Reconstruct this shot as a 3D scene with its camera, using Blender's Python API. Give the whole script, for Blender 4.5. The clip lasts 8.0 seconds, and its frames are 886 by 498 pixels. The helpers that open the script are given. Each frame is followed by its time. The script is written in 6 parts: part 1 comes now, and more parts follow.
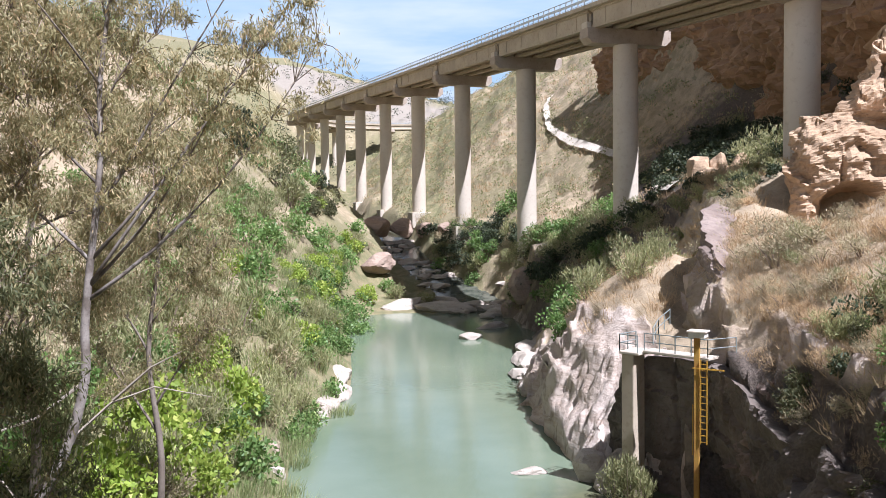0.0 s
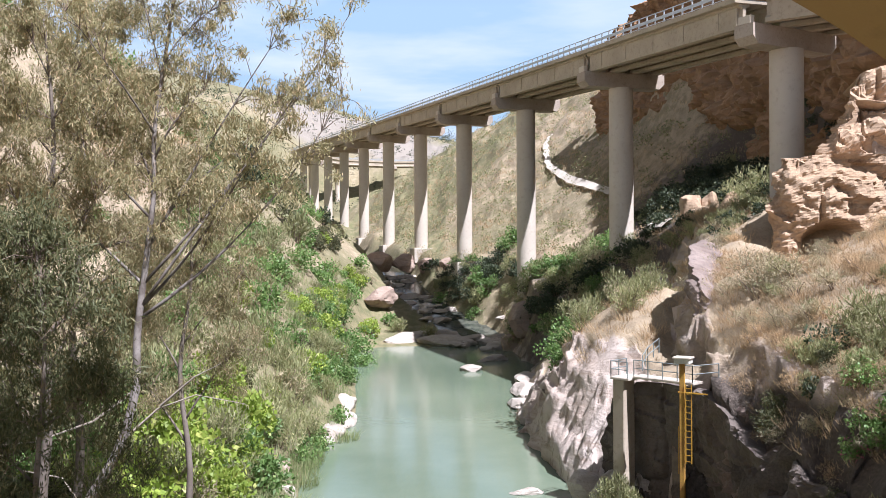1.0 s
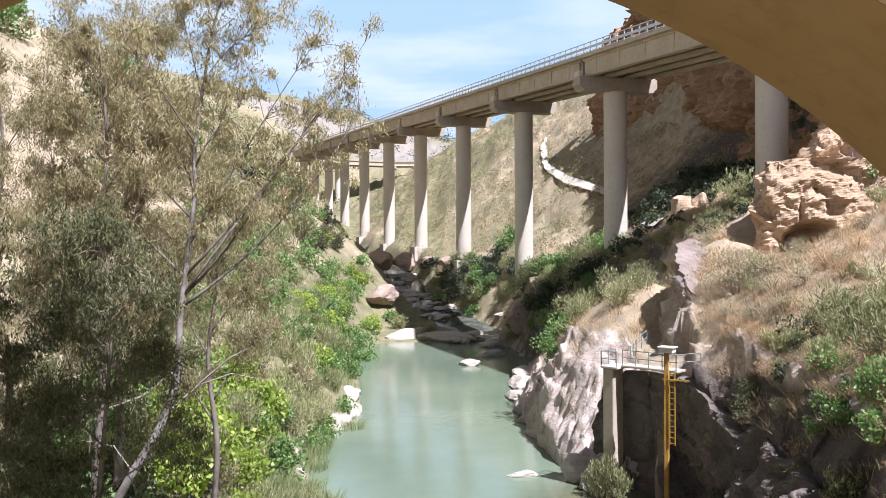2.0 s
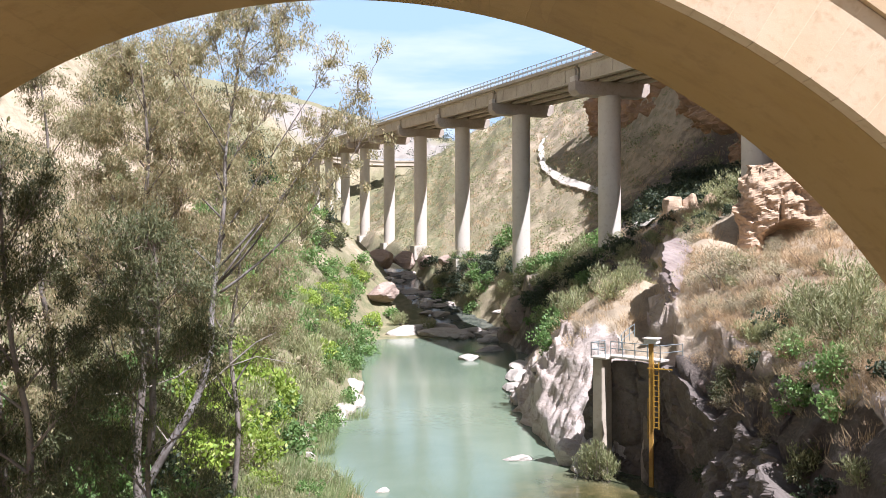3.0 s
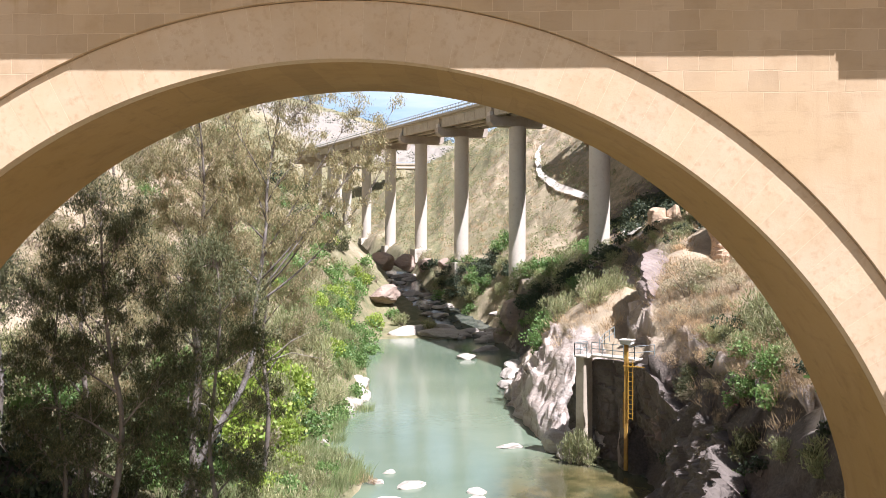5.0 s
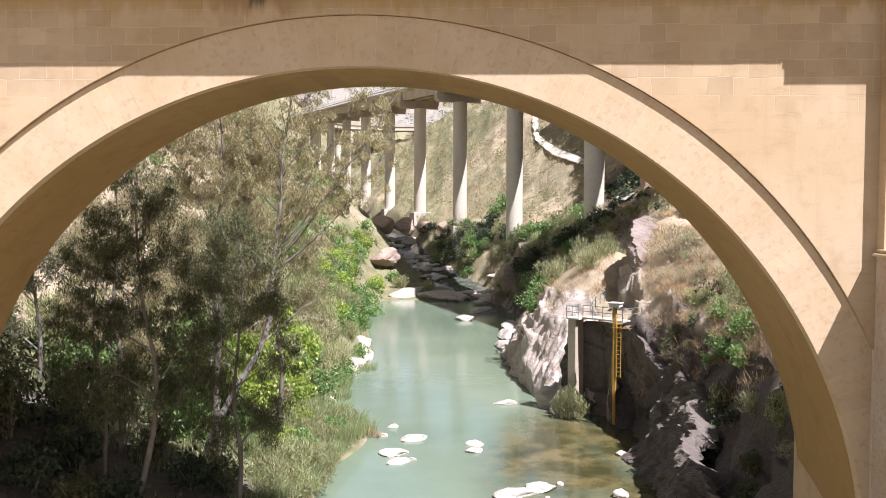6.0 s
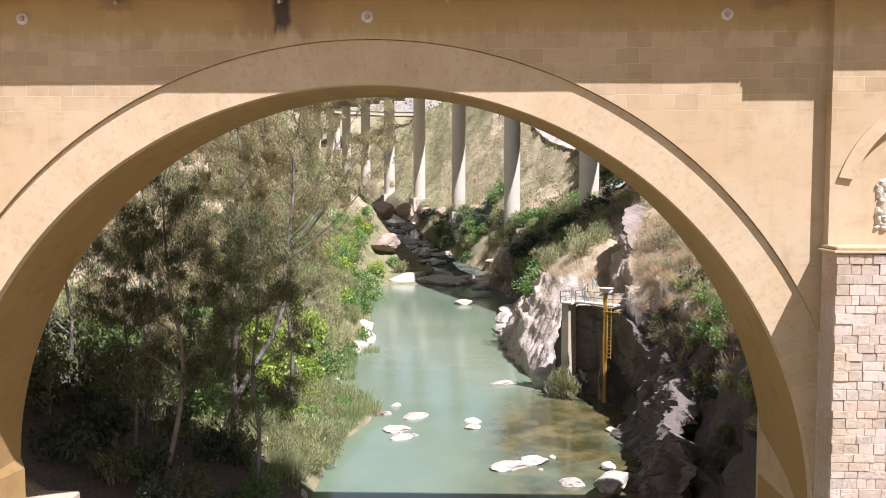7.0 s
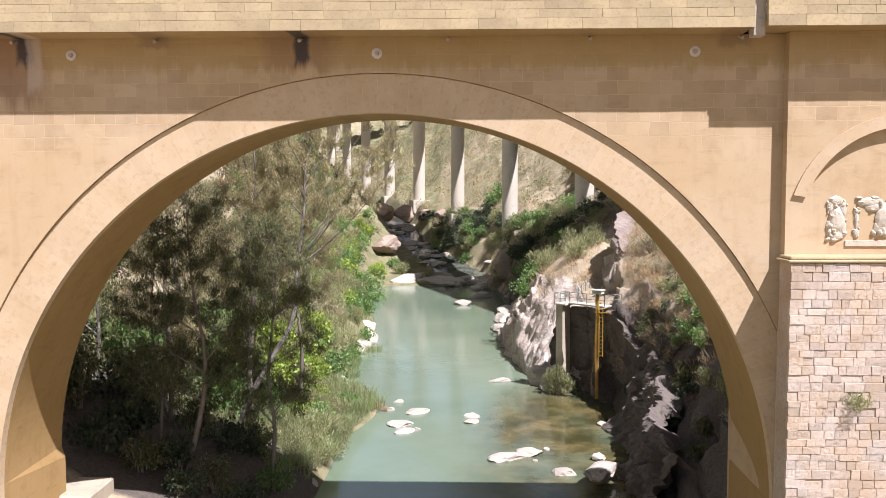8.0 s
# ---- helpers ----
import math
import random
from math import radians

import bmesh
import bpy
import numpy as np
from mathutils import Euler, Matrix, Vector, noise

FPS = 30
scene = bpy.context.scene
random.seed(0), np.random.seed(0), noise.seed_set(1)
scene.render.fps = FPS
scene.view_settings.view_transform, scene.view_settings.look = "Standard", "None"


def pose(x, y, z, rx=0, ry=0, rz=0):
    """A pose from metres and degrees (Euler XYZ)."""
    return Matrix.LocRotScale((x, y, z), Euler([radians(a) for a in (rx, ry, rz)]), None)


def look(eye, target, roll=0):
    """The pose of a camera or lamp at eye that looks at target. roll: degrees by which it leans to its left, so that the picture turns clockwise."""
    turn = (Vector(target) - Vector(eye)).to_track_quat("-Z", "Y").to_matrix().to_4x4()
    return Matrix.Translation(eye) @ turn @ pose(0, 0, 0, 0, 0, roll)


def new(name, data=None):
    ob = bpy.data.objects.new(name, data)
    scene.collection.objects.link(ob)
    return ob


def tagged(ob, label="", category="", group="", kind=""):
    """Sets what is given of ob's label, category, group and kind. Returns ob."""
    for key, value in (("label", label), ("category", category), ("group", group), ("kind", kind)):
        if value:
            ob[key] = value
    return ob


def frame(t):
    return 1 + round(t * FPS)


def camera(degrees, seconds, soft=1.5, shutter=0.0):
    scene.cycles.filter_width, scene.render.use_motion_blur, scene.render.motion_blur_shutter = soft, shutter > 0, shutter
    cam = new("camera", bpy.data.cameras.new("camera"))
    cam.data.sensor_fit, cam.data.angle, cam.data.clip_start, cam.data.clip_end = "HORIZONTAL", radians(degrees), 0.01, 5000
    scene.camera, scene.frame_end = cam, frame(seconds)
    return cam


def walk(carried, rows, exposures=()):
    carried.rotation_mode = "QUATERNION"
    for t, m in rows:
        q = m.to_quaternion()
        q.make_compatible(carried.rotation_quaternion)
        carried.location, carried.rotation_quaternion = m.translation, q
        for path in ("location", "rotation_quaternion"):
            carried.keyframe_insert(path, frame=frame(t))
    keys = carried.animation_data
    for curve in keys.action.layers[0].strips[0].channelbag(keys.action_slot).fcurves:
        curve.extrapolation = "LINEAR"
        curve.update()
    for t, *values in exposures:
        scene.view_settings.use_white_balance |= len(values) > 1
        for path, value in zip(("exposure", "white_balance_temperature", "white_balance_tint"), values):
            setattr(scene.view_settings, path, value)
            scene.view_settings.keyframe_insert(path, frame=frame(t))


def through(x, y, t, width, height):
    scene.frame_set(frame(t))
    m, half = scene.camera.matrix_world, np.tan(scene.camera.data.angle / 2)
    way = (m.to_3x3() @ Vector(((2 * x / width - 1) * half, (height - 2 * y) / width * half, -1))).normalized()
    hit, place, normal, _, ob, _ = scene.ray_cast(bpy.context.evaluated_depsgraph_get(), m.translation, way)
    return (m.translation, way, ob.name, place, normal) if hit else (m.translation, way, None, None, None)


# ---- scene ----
cam = camera(53.0, 8.0, soft=0.6)
PATH = [
    (0, (3.642, -3.498, 17.157), (3.562, -1.501, 17.07), -0.6),
    (0.25, (3.6, -4.465, 17.109), (3.52, -2.466, 17.086), -0.5),
    (0.5, (3.577, -5.438, 17.065), (3.497, -3.44, 17.062), -0.4),
    (1, (3.632, -7.429, 17.005), (3.551, -5.431, 17.0), -0.3),
    (1.5, (3.567, -9.498, 16.972), (3.488, -7.499, 16.966), -0.3),
    (3, (3.598, -15.932, 16.866), (3.523, -13.933, 16.857), -0.2),
    (3.5, (3.599, -18.091, 17.042), (3.526, -16.092, 17.035), -0.1),
    (4, (3.735, -20.065, 17.207), (3.662, -18.066, 17.202), -0.0),
    (5.5, (3.726, -26.356, 18.096), (3.655, -24.357, 18.078), 0.2),
    (6, (3.755, -28.391, 18.422), (3.687, -26.394, 18.325), 0.1),
    (6.5, (3.799, -30.386, 18.731), (3.732, -28.392, 18.598), -0.0),
    (7, (3.795, -32.46, 19.066), (3.73, -30.466, 18.932), -0.0),
    (7.5, (3.803, -34.394, 19.375), (3.739, -32.399, 19.241), -0.1),
    (8, (3.833, -36.6, 19.766), (3.77, -34.606, 19.631), -0.1),
]
walk(cam, [(t, look(eye, target, roll)) for t, eye, target, roll in PATH],
     exposures=[(0, 1.08, 5750, 13), (1.5, 1.12, 5750, 13), (3.5, 1.32, 5750, 13), (4.5, 1.33, 5850, 13), (5.5, 1.28, 5950, 13), (6.5, 1.2, 5980, 13), (8, 1.08, 6020, 13)])

# ---- world, sun ----
SUN = Vector((1.41, -1.57, 3.1)).normalized()
world = bpy.data.worlds.new("world")
scene.world = world
world.use_nodes = True
wn = world.node_tree.nodes
wl = world.node_tree.links
sky = wn.new("ShaderNodeTexSky")
sky.sky_type = "NISHITA"
sky.sun_disc = False
sky.sun_elevation = math.asin(SUN.z)
sky.sun_rotation = math.atan2(SUN.x, SUN.y)
sky.air_density, sky.dust_density, sky.ozone_density = 1.0, 1.6, 1.0
wcoord = wn.new("ShaderNodeTexCoord")
wsep = wn.new("ShaderNodeSeparateXYZ")
wl.new(wcoord.outputs["Generated"], wsep.inputs[0])
wz = wn.new("ShaderNodeMath")
wz.operation = "MAXIMUM"
wz.inputs[1].default_value = 0.05
wl.new(wsep.outputs["Z"], wz.inputs[0])
wdiv = wn.new("ShaderNodeVectorMath")
wdiv.operation = "DIVIDE"
wcomb = wn.new("ShaderNodeCombineXYZ")
for i in range(3):
    wl.new(wz.outputs[0], wcomb.inputs[i])
wl.new(wcoord.outputs["Generated"], wdiv.inputs[0])
wl.new(wcomb.outputs[0], wdiv.inputs[1])
wnoise = wn.new("ShaderNodeTexNoise")
wnoise.inputs["Scale"].default_value = 0.8
wnoise.inputs["Detail"].default_value = 6.0
wnoise.inputs["Roughness"].default_value = 0.5
wl.new(wdiv.outputs[0], wnoise.inputs["Vector"])
wramp = wn.new("ShaderNodeValToRGB")
wramp.color_ramp.elements[0].position, wramp.color_ramp.elements[1].position = 0.42, 0.72
wl.new(wnoise.outputs["Fac"], wramp.inputs["Fac"])
wmix = wn.new("ShaderNodeMix")
wmix.data_type = "RGBA"
wl.new(wramp.outputs["Color"], wmix.inputs["Factor"])
wgain = wn.new("ShaderNodeVectorMath")
wgain.operation = "SCALE"
wgain.inputs["Scale"].default_value = 0.2
wl.new(sky.outputs["Color"], wgain.inputs[0])
# whitish haze towards the horizon
whaze = wn.new("ShaderNodeMapRange")
whaze.inputs["From Min"].default_value, whaze.inputs["From Max"].default_value = 0.26, 0.48
whaze.inputs["To Min"].default_value, whaze.inputs["To Max"].default_value = 1.0, 0.0
wl.new(wsep.outputs["Z"], whaze.inputs["Value"])
whz = wn.new("ShaderNodeMix")
whz.data_type = "RGBA"
wl.new(whaze.outputs[0], whz.inputs["Factor"])
wl.new(wgain.outputs[0], whz.inputs["A"])
whz.inputs["B"].default_value = (5.0, 6.7, 8.6, 1)
wl.new(whz.outputs["Result"], wmix.inputs["A"])
wmix.inputs["B"].default_value = (9.2, 9.4, 9.7, 1)
wbg = wn["Background"]
wl.new(wmix.outputs["Result"], wbg.inputs["Color"])
wbg.inputs["Strength"].default_value = 0.05
sun = new("sun", bpy.data.lights.new("sun", "SUN"))
sun.data.energy, sun.data.angle, sun.data.color = 5.0, radians(0.55), (1.0, 0.965, 0.975)
sun.matrix_world = look(SUN * 200, (0, 0, 0))


# ---- materials ----
def shader(name, rough=0.85, metal=0.0):
    """A node material: the material, its principled node, and a function that adds a node and sets its inputs."""
    m = bpy.data.materials.new(name)
    m.use_nodes = True
    nt = m.node_tree
    b = nt.nodes["Principled BSDF"]
    b.inputs["Roughness"].default_value, b.inputs["Metallic"].default_value = rough, metal

    def add(kind, props=None, **ins):
        n = nt.nodes.new("ShaderNode" + kind)
        for k, v in (props or {}).items():
            if k == "blend":
                n.blend_type = v
            elif k == "op":
                n.operation = v
            elif k == "data":
                n.data_type = v
            elif k == "attr":
                n.attribute_name = v
            elif k == "space":
                n.feature = v
        for k, v in ins.items():
            key = int(k[1:]) if k[0] == "_" else k.replace("_", " ")
            if isinstance(v, bpy.types.NodeSocket):
                nt.links.new(v, n.inputs[key])
            else:
                n.inputs[key].default_value = v
        return n

    return m, b, add, nt


def col(c):
    return (*c, 1.0)


def noise_of(add, vec, scale, detail=5.0, rough=0.6):
    return add("TexNoise", Vector=vec, Scale=scale, Detail=detail, Roughness=rough).outputs["Fac"]


def ramp(add, fac, a, b, lo=0.35, hi=0.65):
    n = add("ValToRGB", Fac=fac)
    e = n.color_ramp.elements
    e[0].position, e[1].position, e[0].color, e[1].color = lo, hi, col(a), col(b)
    return n.outputs["Color"]


def mixc(add, fac, a, b, blend="MIX"):
    n = add("Mix", {"data": "RGBA", "blend": blend})
    nt = n.id_data
    for s, v in ((n.inputs[0], fac), (n.inputs[6], a), (n.inputs[7], b)):
        if isinstance(v, bpy.types.NodeSocket):
            nt.links.new(v, s)
        else:
            s.default_value = v if isinstance(v, (int, float)) else col(v)
    return n.outputs[2]


def maths(add, op, a, b=0.0):
    return add("Math", {"op": op}, _0=a, _1=b).outputs[0]


def bump(add, nt, b, height, strength=0.4, dist=0.05):
    n = add("Bump", Height=height, Strength=strength, Distance=dist)
    nt.links.new(n.outputs["Normal"], b.inputs["Normal"])


def rough_stuff(name, c1, c2, c3, scale=0.6, rough=0.9, relief=0.05, strata=0.0, vary=0.0):
    """Mottled stone, concrete or soil in three tones at two scales, with relief and, if asked, tilted beds."""
    m, b, add, nt = shader(name, rough)
    pos = add("NewGeometry").outputs["Position"]
    big = noise_of(add, pos, scale, 4)
    fine = noise_of(add, pos, scale * 9, 6, 0.7)
    c = mixc(add, ramp(add, big, (0, 0, 0), (1, 1, 1), 0.38, 0.62), c1, c2)
    c = mixc(add, ramp(add, fine, (0, 0, 0), (1, 1, 1), 0.52, 0.75), c, c3)
    h = fine
    if strata:
        mp = add("Mapping", Vector=pos, Scale=(0.5, 0.5, 5.0), Rotation=(0.25, 0.18, 0))
        beds = noise_of(add, mp.outputs[0], strata, 5, 0.65)
        c = mixc(add, maths(add, "MULTIPLY", ramp(add, beds, (1, 1, 1), (0, 0, 0), 0.3, 0.5), 0.55), c, tuple(v * 0.55 for v in c1))
        h = maths(add, "ADD", fine, maths(add, "MULTIPLY", beds, 2.0))
    if vary:
        r = add("ObjectInfo").outputs["Random"]
        hs = add("HueSaturation", Color=c, Value=maths(add, "ADD", 1 - vary, maths(add, "MULTIPLY", r, 2 * vary)))
        c = hs.outputs["Color"]
    nt.links.new(c, b.inputs["Base Color"])
    bump(add, nt, b, h, 0.6, relief)
    return m


def leaf_mat(name, c1, c2, c3, rough=0.55, through=0.35):
    """Leaves that differ one by one, and let some light through."""
    m, b, add, nt = shader(name, rough)
    isl = add("NewGeometry").outputs["Random Per Island"]
    obj = add("ObjectInfo").outputs["Random"]
    c = mixc(add, isl, c1, c2)
    c = mixc(add, ramp(add, isl, (0, 0, 0), (1, 1, 1), 0.8, 0.95), c, c3)
    c = add("HueSaturation", Color=c, Value=maths(add, "ADD", 0.8, maths(add, "MULTIPLY", obj, 0.4))).outputs["Color"]
    nt.links.new(c, b.inputs["Base Color"])
    tr = add("BsdfTranslucent", Color=c)
    mx = add("MixShader", Fac=through)
    nt.links.new(b.outputs[0], mx.inputs[1])
    nt.links.new(tr.outputs[0], mx.inputs[2])
    nt.links.new(mx.outputs[0], nt.nodes["Material Output"].inputs["Surface"])
    return m


def plaster_mat(name, base, pale, dark, block=(0.86, 0.55), joints=0.6, stains=()):
    """Ochre limewash over ashlar: faint joints that come and go, pale scuffs, soft stains."""
    m, b, add, nt = shader(name, 0.9)
    pos = add("NewGeometry").outputs["Position"]
    warp = add("TexNoise", Vector=pos, Scale=0.7, Detail=3.0).outputs["Color"]
    bent = add("VectorMath", {"op": "MULTIPLY_ADD"}, _0=warp, _1=(0.22, 0.0, 0.16), _2=pos).outputs[0]
    mp = add("Mapping", Vector=bent, Rotation=(radians(90), 0, 0))
    br = add("TexBrick", Vector=mp.outputs[0], Scale=1.0, Mortar_Size=0.014, Mortar_Smooth=0.6, Brick_Width=block[0], Row_Height=block[1],
             Color1=(0, 0, 0, 1), Color2=(0.6, 0.6, 0.6, 1), Mortar=(1, 1, 1, 1))
    big = noise_of(add, pos, 0.16, 4)
    mid = noise_of(add, pos, 0.9, 5, 0.65)
    fine = noise_of(add, pos, 14.0, 6, 0.7)
    streak = noise_of(add, add("Mapping", Vector=pos, Scale=(1.6, 1.6, 0.12)).outputs[0], 1.0, 4)
    c = mixc(add, ramp(add, big, (0, 0, 0), (1, 1, 1), 0.4, 0.64), base, pale)
    c = mixc(add, maths(add, "MULTIPLY", ramp(add, mid, (0, 0, 0), (1, 1, 1), 0.52, 0.72), 0.5), c, dark)
    c = mixc(add, maths(add, "MULTIPLY", ramp(add, streak, (0, 0, 0), (1, 1, 1), 0.55, 0.75), 0.35), c, dark)
    fade = noise_of(add, add("Mapping", Vector=pos, Scale=(0.5, 0.5, 2.2)).outputs[0], 1.3, 5, 0.7)
    c = mixc(add, maths(add, "MULTIPLY", ramp(add, fade, (0, 0, 0), (1, 1, 1), 0.56, 0.72), 0.3), c, tuple(v * 0.6 for v in dark))
    # part of the footway's shade in colour: higher up, blocks darken and joints show
    worn = add("MapRange", Value=maths(add, "ADD", add("SeparateXYZ", Vector=pos).outputs["Z"], maths(add, "MULTIPLY", big, 3.0)))
    for key, v in (("From Min", 21.5), ("From Max", 24.5), ("To Min", -0.06), ("To Max", 0.34)):
        worn.inputs[key].default_value = v
    show = ramp(add, maths(add, "ADD", noise_of(add, pos, 0.45, 3), worn.outputs[0]), (0, 0, 0), (1, 1, 1), 0.54, 0.8)
    c = mixc(add, maths(add, "MULTIPLY", maths(add, "MULTIPLY", br.outputs["Color"], show), 0.55), c, tuple(v * 0.62 for v in dark))
    line = maths(add, "MULTIPLY", maths(add, "MULTIPLY", br.outputs["Fac"], show), joints)
    c = mixc(add, line, c, tuple(min(0.85, v * 1.25) for v in pale))
    c = mixc(add, maths(add, "MULTIPLY", fine, 0.12), c, tuple(v * 0.5 for v in dark))
    px = add("SeparateXYZ", Vector=pos)
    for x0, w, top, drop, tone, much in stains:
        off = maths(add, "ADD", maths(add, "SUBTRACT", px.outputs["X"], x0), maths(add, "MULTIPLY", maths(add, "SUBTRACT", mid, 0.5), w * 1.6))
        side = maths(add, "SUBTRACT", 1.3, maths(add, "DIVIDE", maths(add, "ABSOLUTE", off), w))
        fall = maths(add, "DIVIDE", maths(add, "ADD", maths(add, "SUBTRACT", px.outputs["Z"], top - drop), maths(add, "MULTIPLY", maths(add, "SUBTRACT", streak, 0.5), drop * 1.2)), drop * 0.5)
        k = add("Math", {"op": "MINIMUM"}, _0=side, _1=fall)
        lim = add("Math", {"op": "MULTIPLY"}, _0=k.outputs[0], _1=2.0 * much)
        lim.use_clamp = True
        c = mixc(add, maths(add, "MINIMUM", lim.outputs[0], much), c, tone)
    nt.links.new(c, b.inputs["Base Color"])
    h = maths(add, "SUBTRACT", maths(add, "ADD", maths(add, "MULTIPLY", fine, 0.4), mid), maths(add, "MULTIPLY", line, 0.8))
    bump(add, nt, b, h, 0.35, 0.03)
    return m


M_PLASTER = plaster_mat("ochre_limewash", (0.44, 0.305, 0.172), (0.49, 0.36, 0.232), (0.33, 0.21, 0.105), stains=(
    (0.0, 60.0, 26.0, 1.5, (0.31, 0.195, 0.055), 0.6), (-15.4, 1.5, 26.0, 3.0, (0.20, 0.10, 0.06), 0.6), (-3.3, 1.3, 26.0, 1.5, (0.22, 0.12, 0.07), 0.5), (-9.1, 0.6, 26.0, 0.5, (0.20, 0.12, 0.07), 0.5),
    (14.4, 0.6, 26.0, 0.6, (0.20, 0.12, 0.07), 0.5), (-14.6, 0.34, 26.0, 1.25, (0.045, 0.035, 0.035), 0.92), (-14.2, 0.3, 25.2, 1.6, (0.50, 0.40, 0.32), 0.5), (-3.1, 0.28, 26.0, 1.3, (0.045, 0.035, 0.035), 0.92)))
# the wall's limewash again, darkened for the shade under the arch
M_BARREL = plaster_mat("barrel_shade_limewash", (0.31, 0.185, 0.06), (0.35, 0.215, 0.085), (0.225, 0.125, 0.04), block=(0.9, 0.42), joints=0.25)
M_VOUSSOIR = rough_stuff("ring_stone", (0.445, 0.315, 0.19), (0.48, 0.355, 0.232), (0.37, 0.25, 0.14), 0.5, 0.9, 0.015, vary=0.03)
M_JOINT = rough_stuff("lime_mortar", (0.54, 0.42, 0.28), (0.49, 0.37, 0.24), (0.42, 0.31, 0.19), 1.0, 0.95, 0.01)
M_PARAPET = rough_stuff("parapet_stone", (0.40, 0.305, 0.175), (0.345, 0.26, 0.15), (0.26, 0.185, 0.105), 0.9, 0.9, 0.02, vary=0.1)
M_ASHLAR = rough_stuff("buttress_ashlar", (0.52, 0.425, 0.36), (0.48, 0.355, 0.255), (0.30, 0.205, 0.14), 0.7, 0.95, 0.12, vary=0.14)
M_MORTAR = rough_stuff("mortar", (0.50, 0.42, 0.34), (0.43, 0.34, 0.27), (0.26, 0.19, 0.13), 2.0, 0.95, 0.02)
M_RELIEF = rough_stuff("carved_limestone", (0.52, 0.445, 0.36), (0.44, 0.37, 0.29), (0.28, 0.22, 0.18), 2.2, 0.9, 0.04)
M_CONCRETE = rough_stuff("viaduct_concrete", (0.43, 0.355, 0.265), (0.36, 0.295, 0.22), (0.26, 0.205, 0.15), 0.22, 0.85, 0.01)
M_PIER = rough_stuff("pier_concrete", (0.54, 0.47, 0.385), (0.50, 0.43, 0.35), (0.43, 0.36, 0.285), 0.18, 0.85, 0.008, vary=0.04)
M_CAP = rough_stuff("cap_concrete", (0.40, 0.33, 0.265), (0.33, 0.265, 0.21), (0.24, 0.19, 0.15), 0.4, 0.9, 0.015)
M_STEEL = rough_stuff("galvanised_steel", (0.55, 0.56, 0.57), (0.48, 0.49, 0.5), (0.4, 0.38, 0.36), 2.0, 0.45, 0.002)
M_STEEL.node_tree.nodes["Principled BSDF"].inputs["Metallic"].default_value = 0.6
M_ASPHALT = rough_stuff("asphalt", (0.05, 0.05, 0.05), (0.06, 0.058, 0.055), (0.04, 0.04, 0.04), 1.0, 0.9, 0.005)
M_ROCK = rough_stuff("pale_sandstone", (0.58, 0.49, 0.43), (0.48, 0.38, 0.31), (0.32, 0.24, 0.19), 0.45, 0.92, 0.10, strata=0.5)
M_CRAG = rough_stuff("ochre_sandstone", (0.36, 0.22, 0.125), (0.30, 0.175, 0.09), (0.19, 0.11, 0.06), 0.12, 0.95, 0.25, strata=0.22)
# darker sandstone: the cove's and bank foot's deep shade is put in its colour
M_SHADEROCK = rough_stuff("shade_dark_rock", (0.15, 0.12, 0.10), (0.11, 0.085, 0.07), (0.065, 0.05, 0.043), 0.5, 0.85, 0.10, strata=0.5)
M_BOULDER = rough_stuff("river_boulder", (0.46, 0.395, 0.335), (0.38, 0.32, 0.265), (0.26, 0.215, 0.175), 0.7, 0.9, 0.06, strata=0.8, vary=0.1)


